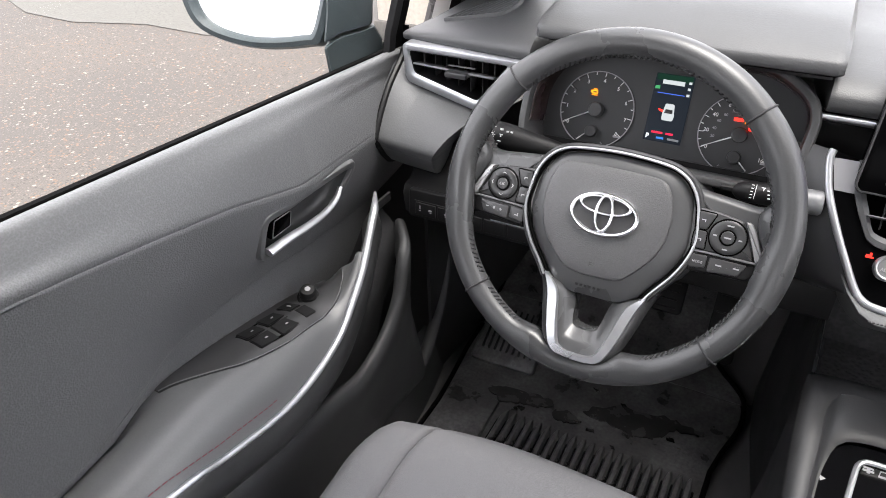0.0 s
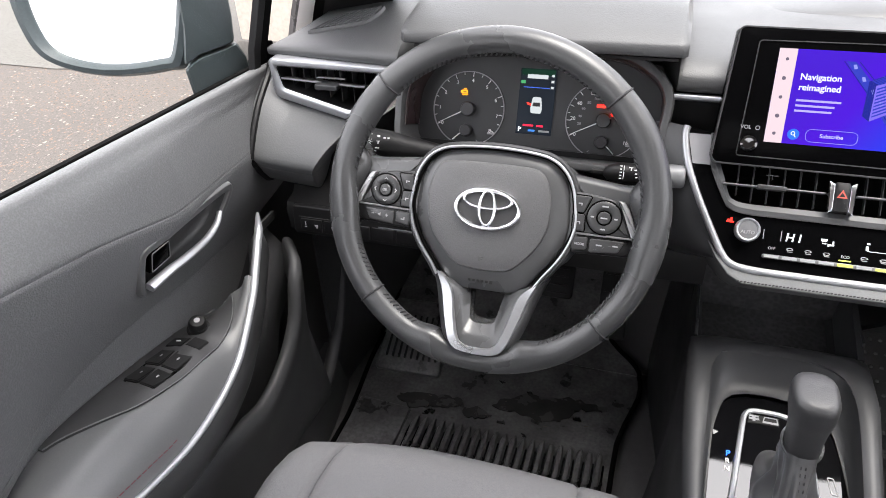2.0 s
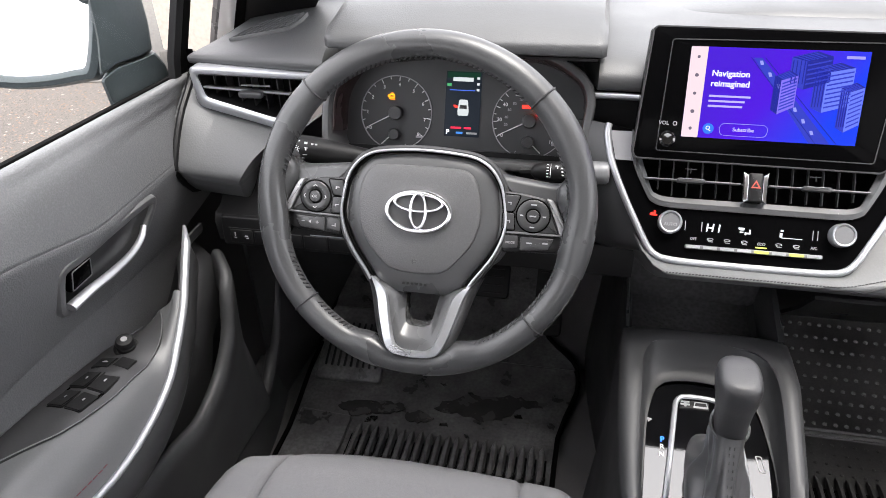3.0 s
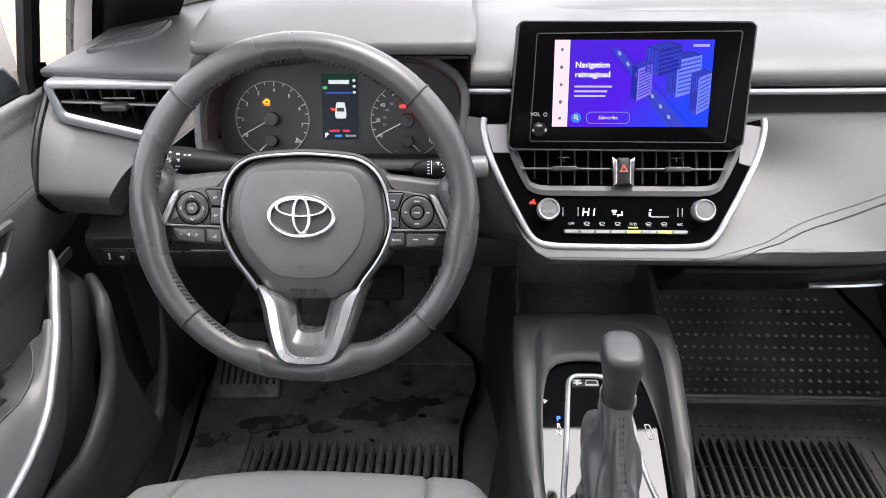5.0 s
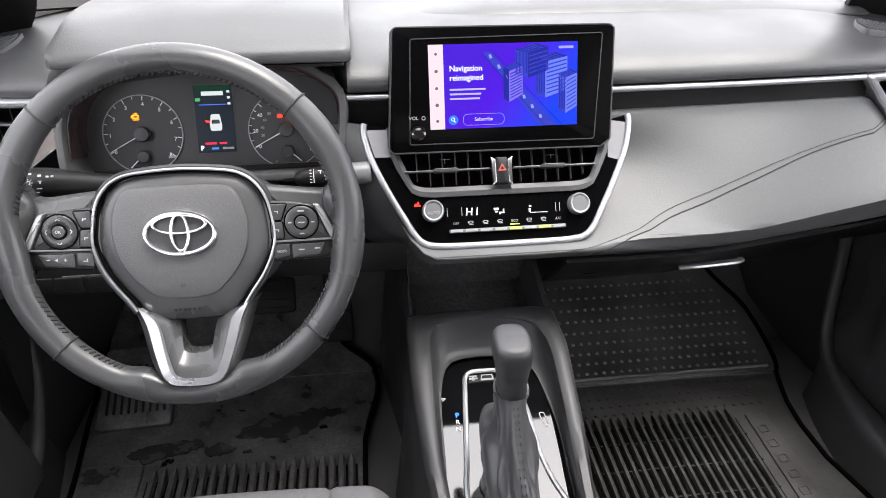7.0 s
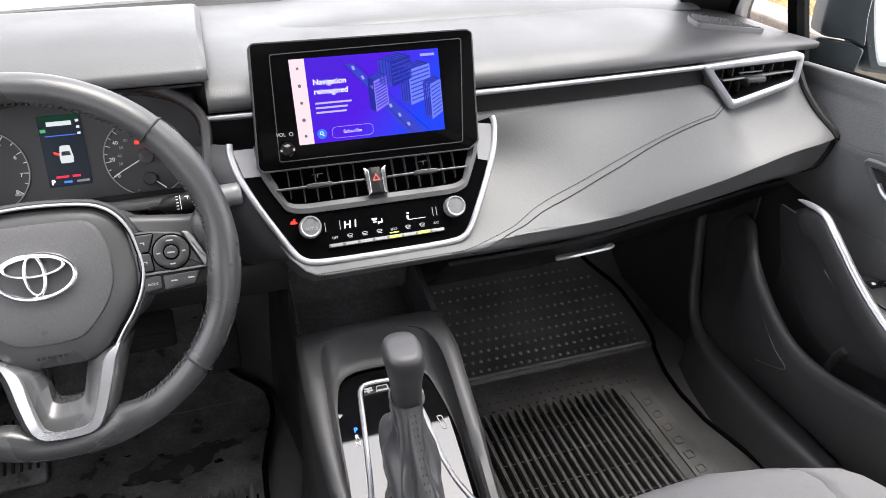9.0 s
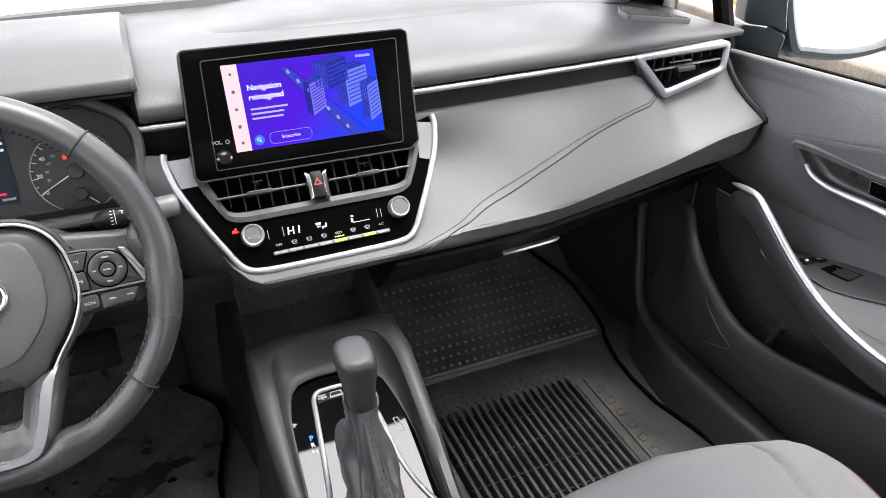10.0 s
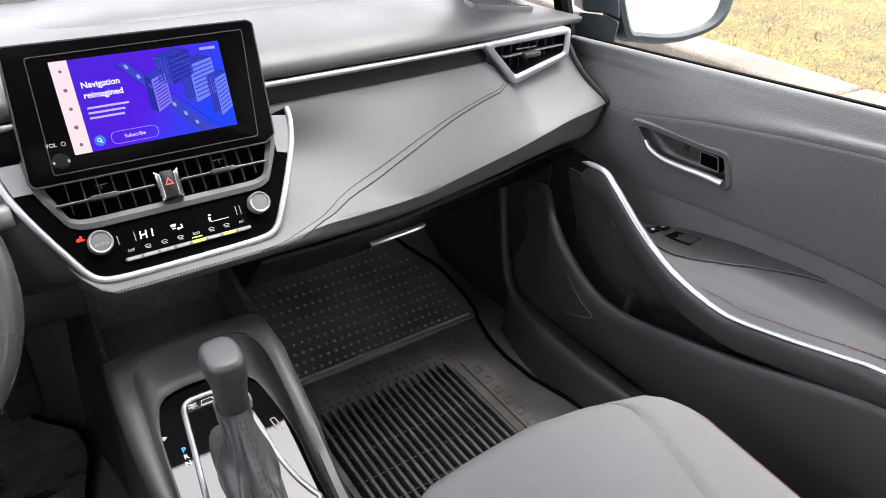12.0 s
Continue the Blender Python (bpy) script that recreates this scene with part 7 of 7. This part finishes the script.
# ---- floor mats ----
def floor_mat(name, label, left, right, prof, rib0, rib1, rib_front, pitch, wide, skin):
    """A moulded rubber mat; left and right give its edges along the car."""
    mt = thing(name, label, "floor mat", "rubber floor mats", at=((rib0 + rib1) / 2, 0.0, 0.285))
    prof = smooth_line(prof, 5)
    height = lambda y: float(np.interp(y, [p[0] for p in prof], [p[1] for p in prof]))
    under(mt, part("mat_sheet", thick(loft([[(left(y) + (right(y) - left(y)) * f, y, z) for y, z in prof] for f in np.linspace(0, 1, 24)]), 0.006), skin, label="black moulded rubber sheet"))
    count = int(round((rib1 - rib0) / pitch))
    # black bed that paints the shade between the ribs
    under(mt, part("groove_shade", box((count * pitch + 0.004, 0.46, 0.004), (rib0 + (count - 1) * pitch / 2, rib_front - 0.245, 0.2915), 0.001), VOID))
    # ridged bars with a pointed far end
    half, rows = wide / 2, []
    for y, k, h in ((rib_front + 0.012, 0.10, 0.001), (rib_front + 0.002, 0.55, 0.006), (rib_front - 0.012, 1.0, 0.0095), (rib_front - 0.47, 1.0, 0.0095)):
        rows.append([(half * k * u, y, 0.2915 + h * v) for u, v in ((-1.0, 0.0), (-0.92, 0.55), (-0.55, 1.0), (0.45, 1.0), (0.92, 0.55), (1.0, 0.0))])
    first = under(mt, part("rib", loft(rows), skin, smooth=50))
    first.location.x = rib0
    for i in range(1, count):
        ob = new("rib", first.data)
        under(mt, ob)
        ob.location.x = rib0 + i * pitch
    for j in range(5):
        under(mt, part("cross_rib", box((rib1 - rib0, 0.0030, 0.0060), ((rib0 + rib1) / 2 - 0.008, rib_front - 0.055 - j * 0.058, 0.2950), 0.001), HARD))
    # mat edges in near-black, which paints the shadow of the gap beside them
    for edge in (left, right):
        under(mt, part("border", sweep([(edge(y), y, z + 0.002) for y, z in prof], 0.0045, 0.0050, 8), VOID, label="raised mat edge blackened for its gap shadow"))
    return mt, height


def studs(mt, height, spots, r, h, mat_):
    """Round moulded studs that share one mesh."""
    data = None
    for x, y in spots:
        ob = part("stud", lathe([(r, 0.0), (r * 0.82, h * 0.7), (r * 0.25, h)], 8), mat_) if data is None else new("stud", data)
        data = ob.data
        under(mt, ob)
        ob.location = (x, y, height(y) + 0.001)


near = [(-0.75, 0.289), (-0.3, 0.289), (0.10, 0.289)]
dmat, _ = floor_mat("driver_mat", "black ribbed rubber driver floor mat with wet patches", curve([(-0.8, -0.68), (0.05, -0.672), (0.2, -0.69), (0.6, -0.70)]), curve([(-0.8, -0.197), (0.0, -0.197), (0.117, -0.194), (0.161, -0.181), (0.228, -0.163), (0.280, -0.169), (0.346, -0.24), (0.6, -0.26)]),
                    near + [(0.26, 0.292), (0.272, 0.303), (0.36, 0.318), (0.48, 0.372), (0.56, 0.42)], -0.545, -0.200, 0.060, 0.0163, 0.0132, DRIVERRUBBER)
under(dmat, part("raised_block", slab(rounded([(-0.664, -0.40), (-0.566, -0.40), (-0.566, 0.083), (-0.666, 0.088)], 0.006), 0.290, 0.2965, None, 0.003), DRIVERRUBBER))
blot = random.Random(12)


def wet_patch(line, n):
    """A flat ragged stain with a wandering edge."""
    pts = []
    for p in smooth_line(line, n, True):
        pts.append(np.array(p) + np.array((blot.gauss(0, 0.0026), blot.gauss(0, 0.0026))))
    under(dmat, part("wet_patch", slab(smooth_line(pts, 2, True), 0.2895, 0.2915 + 0.0001 * blot.random()), WET, label="dark wet patch"))


wet_patch([(-0.598, 0.106), (-0.564, 0.088), (-0.532, 0.098), (-0.500, 0.106), (-0.475, 0.120), (-0.489, 0.132), (-0.539, 0.129), (-0.588, 0.118)], 5)
wet_patch([(-0.470, 0.096), (-0.440, 0.091), (-0.421, 0.108), (-0.446, 0.120), (-0.468, 0.112)], 5)
wet_patch([(-0.420, 0.133), (-0.378, 0.127), (-0.322, 0.118), (-0.286, 0.135), (-0.262, 0.162), (-0.225, 0.169), (-0.222, 0.175), (-0.280, 0.186), (-0.330, 0.178), (-0.374, 0.172)], 5)
for k in range(9):
    cx, cy, r = blot.uniform(-0.58, -0.24), blot.uniform(0.075, 0.20), blot.uniform(0.002, 0.006)
    wet_patch([(cx + r * math.cos(a), cy + 0.6 * r * math.sin(a)) for a in (0, 1.2, 2.4, 3.7, 5.0)], 3)
for k in range(14):
    # bits of dry grass and grit
    cx, cy, a = blot.uniform(-0.56, -0.22), blot.uniform(0.07, 0.24), blot.uniform(0, 3.1)
    under(dmat, part("debris", box((blot.uniform(0.002, 0.007), 0.0010, 0.0008), (0, 0, 0), 0, m=pose(cx, cy, 0.2925, 0, 0, math.degrees(a))), KERBSTONE))

pmat, high = floor_mat("passenger_mat", "black ribbed rubber passenger floor mat with studs", curve([(-0.8, 0.165), (0.6, 0.165)]), curve([(-0.8, 0.67), (-0.4, 0.665), (-0.128, 0.626), (-0.017, 0.598), (0.079, 0.600), (0.150, 0.618), (0.20, 0.634), (0.271, 0.640), (0.34, 0.628), (0.42, 0.57), (0.6, 0.52)]),
                       near + [(0.172, 0.290), (0.185, 0.292), (0.192, 0.3005), (0.285, 0.318), (0.405, 0.372), (0.485, 0.42)], 0.192, 0.494, 0.084, 0.0158, 0.0098, RUBBER)
# step edge and far studs get their catch of light from the paler rubber
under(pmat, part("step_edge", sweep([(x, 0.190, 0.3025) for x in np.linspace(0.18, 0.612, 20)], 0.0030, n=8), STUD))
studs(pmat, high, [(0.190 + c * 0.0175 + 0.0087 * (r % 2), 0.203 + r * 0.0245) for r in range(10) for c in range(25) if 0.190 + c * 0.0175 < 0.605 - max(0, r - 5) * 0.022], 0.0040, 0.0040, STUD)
studs(pmat, high, [(0.195 + c * 0.018, 0.105 + r * 0.021) for r in range(4) for c in range(21)], 0.0032, 0.0022, RUBBER)
under(pmat, part("moulded_panel", slab(rounded([(0.505, -0.40), (0.555, -0.40), (0.548, 0.075), (0.508, 0.078)], 0.004), 0.290, 0.2925, None, 0.001), RUBBER))
for i in range(7):
    under(pmat, part("moulded_mark", ring(rounded([(0.515, 0.030 - i * 0.034), (0.534, 0.032 - i * 0.034), (0.534, 0.050 - i * 0.034), (0.515, 0.048 - i * 0.034)], 0.004), rounded([(0.518, 0.033 - i * 0.034), (0.531, 0.035 - i * 0.034), (0.531, 0.047 - i * 0.034), (0.518, 0.045 - i * 0.034)], 0.003), 0.292, 0.2940), RUBBER))

# ---- pedals ----
rest = thing("foot_rest", "black ribbed foot rest beside the pedals", "foot rest", at=(-0.61, 0.18, 0.29))
fm = pose(-0.605, 0.168, 0.297, 24, 0, 2)
under(rest, part("plate", slab(rounded([(-0.066, 0.0), (0.066, 0.0), (0.060, 0.16), (-0.062, 0.16)], 0.010), -0.012, 0.0, fm, 0.004), DRIVERRUBBER))
for i in range(9):
    under(rest, part("rib", box((0.0045, 0.095, 0.006), (-0.048 + i * 0.0125, 0.075, 0.001), 0.0015, m=fm), HARD))
for nm, lab, px, w, h, z in (("brake_pedal", "black rubber brake pedal", -0.375, 0.060, 0.035, 0.43), ("accelerator_pedal", "black plastic accelerator pedal on its arm", -0.235, 0.028, 0.075, 0.40)):
    pd = thing(nm, lab, "pedal", at=(px, 0.38, z - 0.1))
    pm = pose(px, 0.36, z, 50)
    under(pd, part("pad", slab(rounded([(-w, -h), (w, -h), (w, h), (-w, h)], 0.010), -0.012, 0.0, pm, 0.003), HARD))
    under(pd, part("arm", sweep([(px, 0.38, z), (px, 0.46, z + 0.08), (px, 0.52, z + 0.25)], 0.010, 0.014, 8), HARD))
    for i in range(4):
        under(pd, part("rib", box((w * 1.6, 0.003, 0.004), (0, -h * 0.7 + i * h * 0.46, 0.001), 0.001, m=pm), HARD))
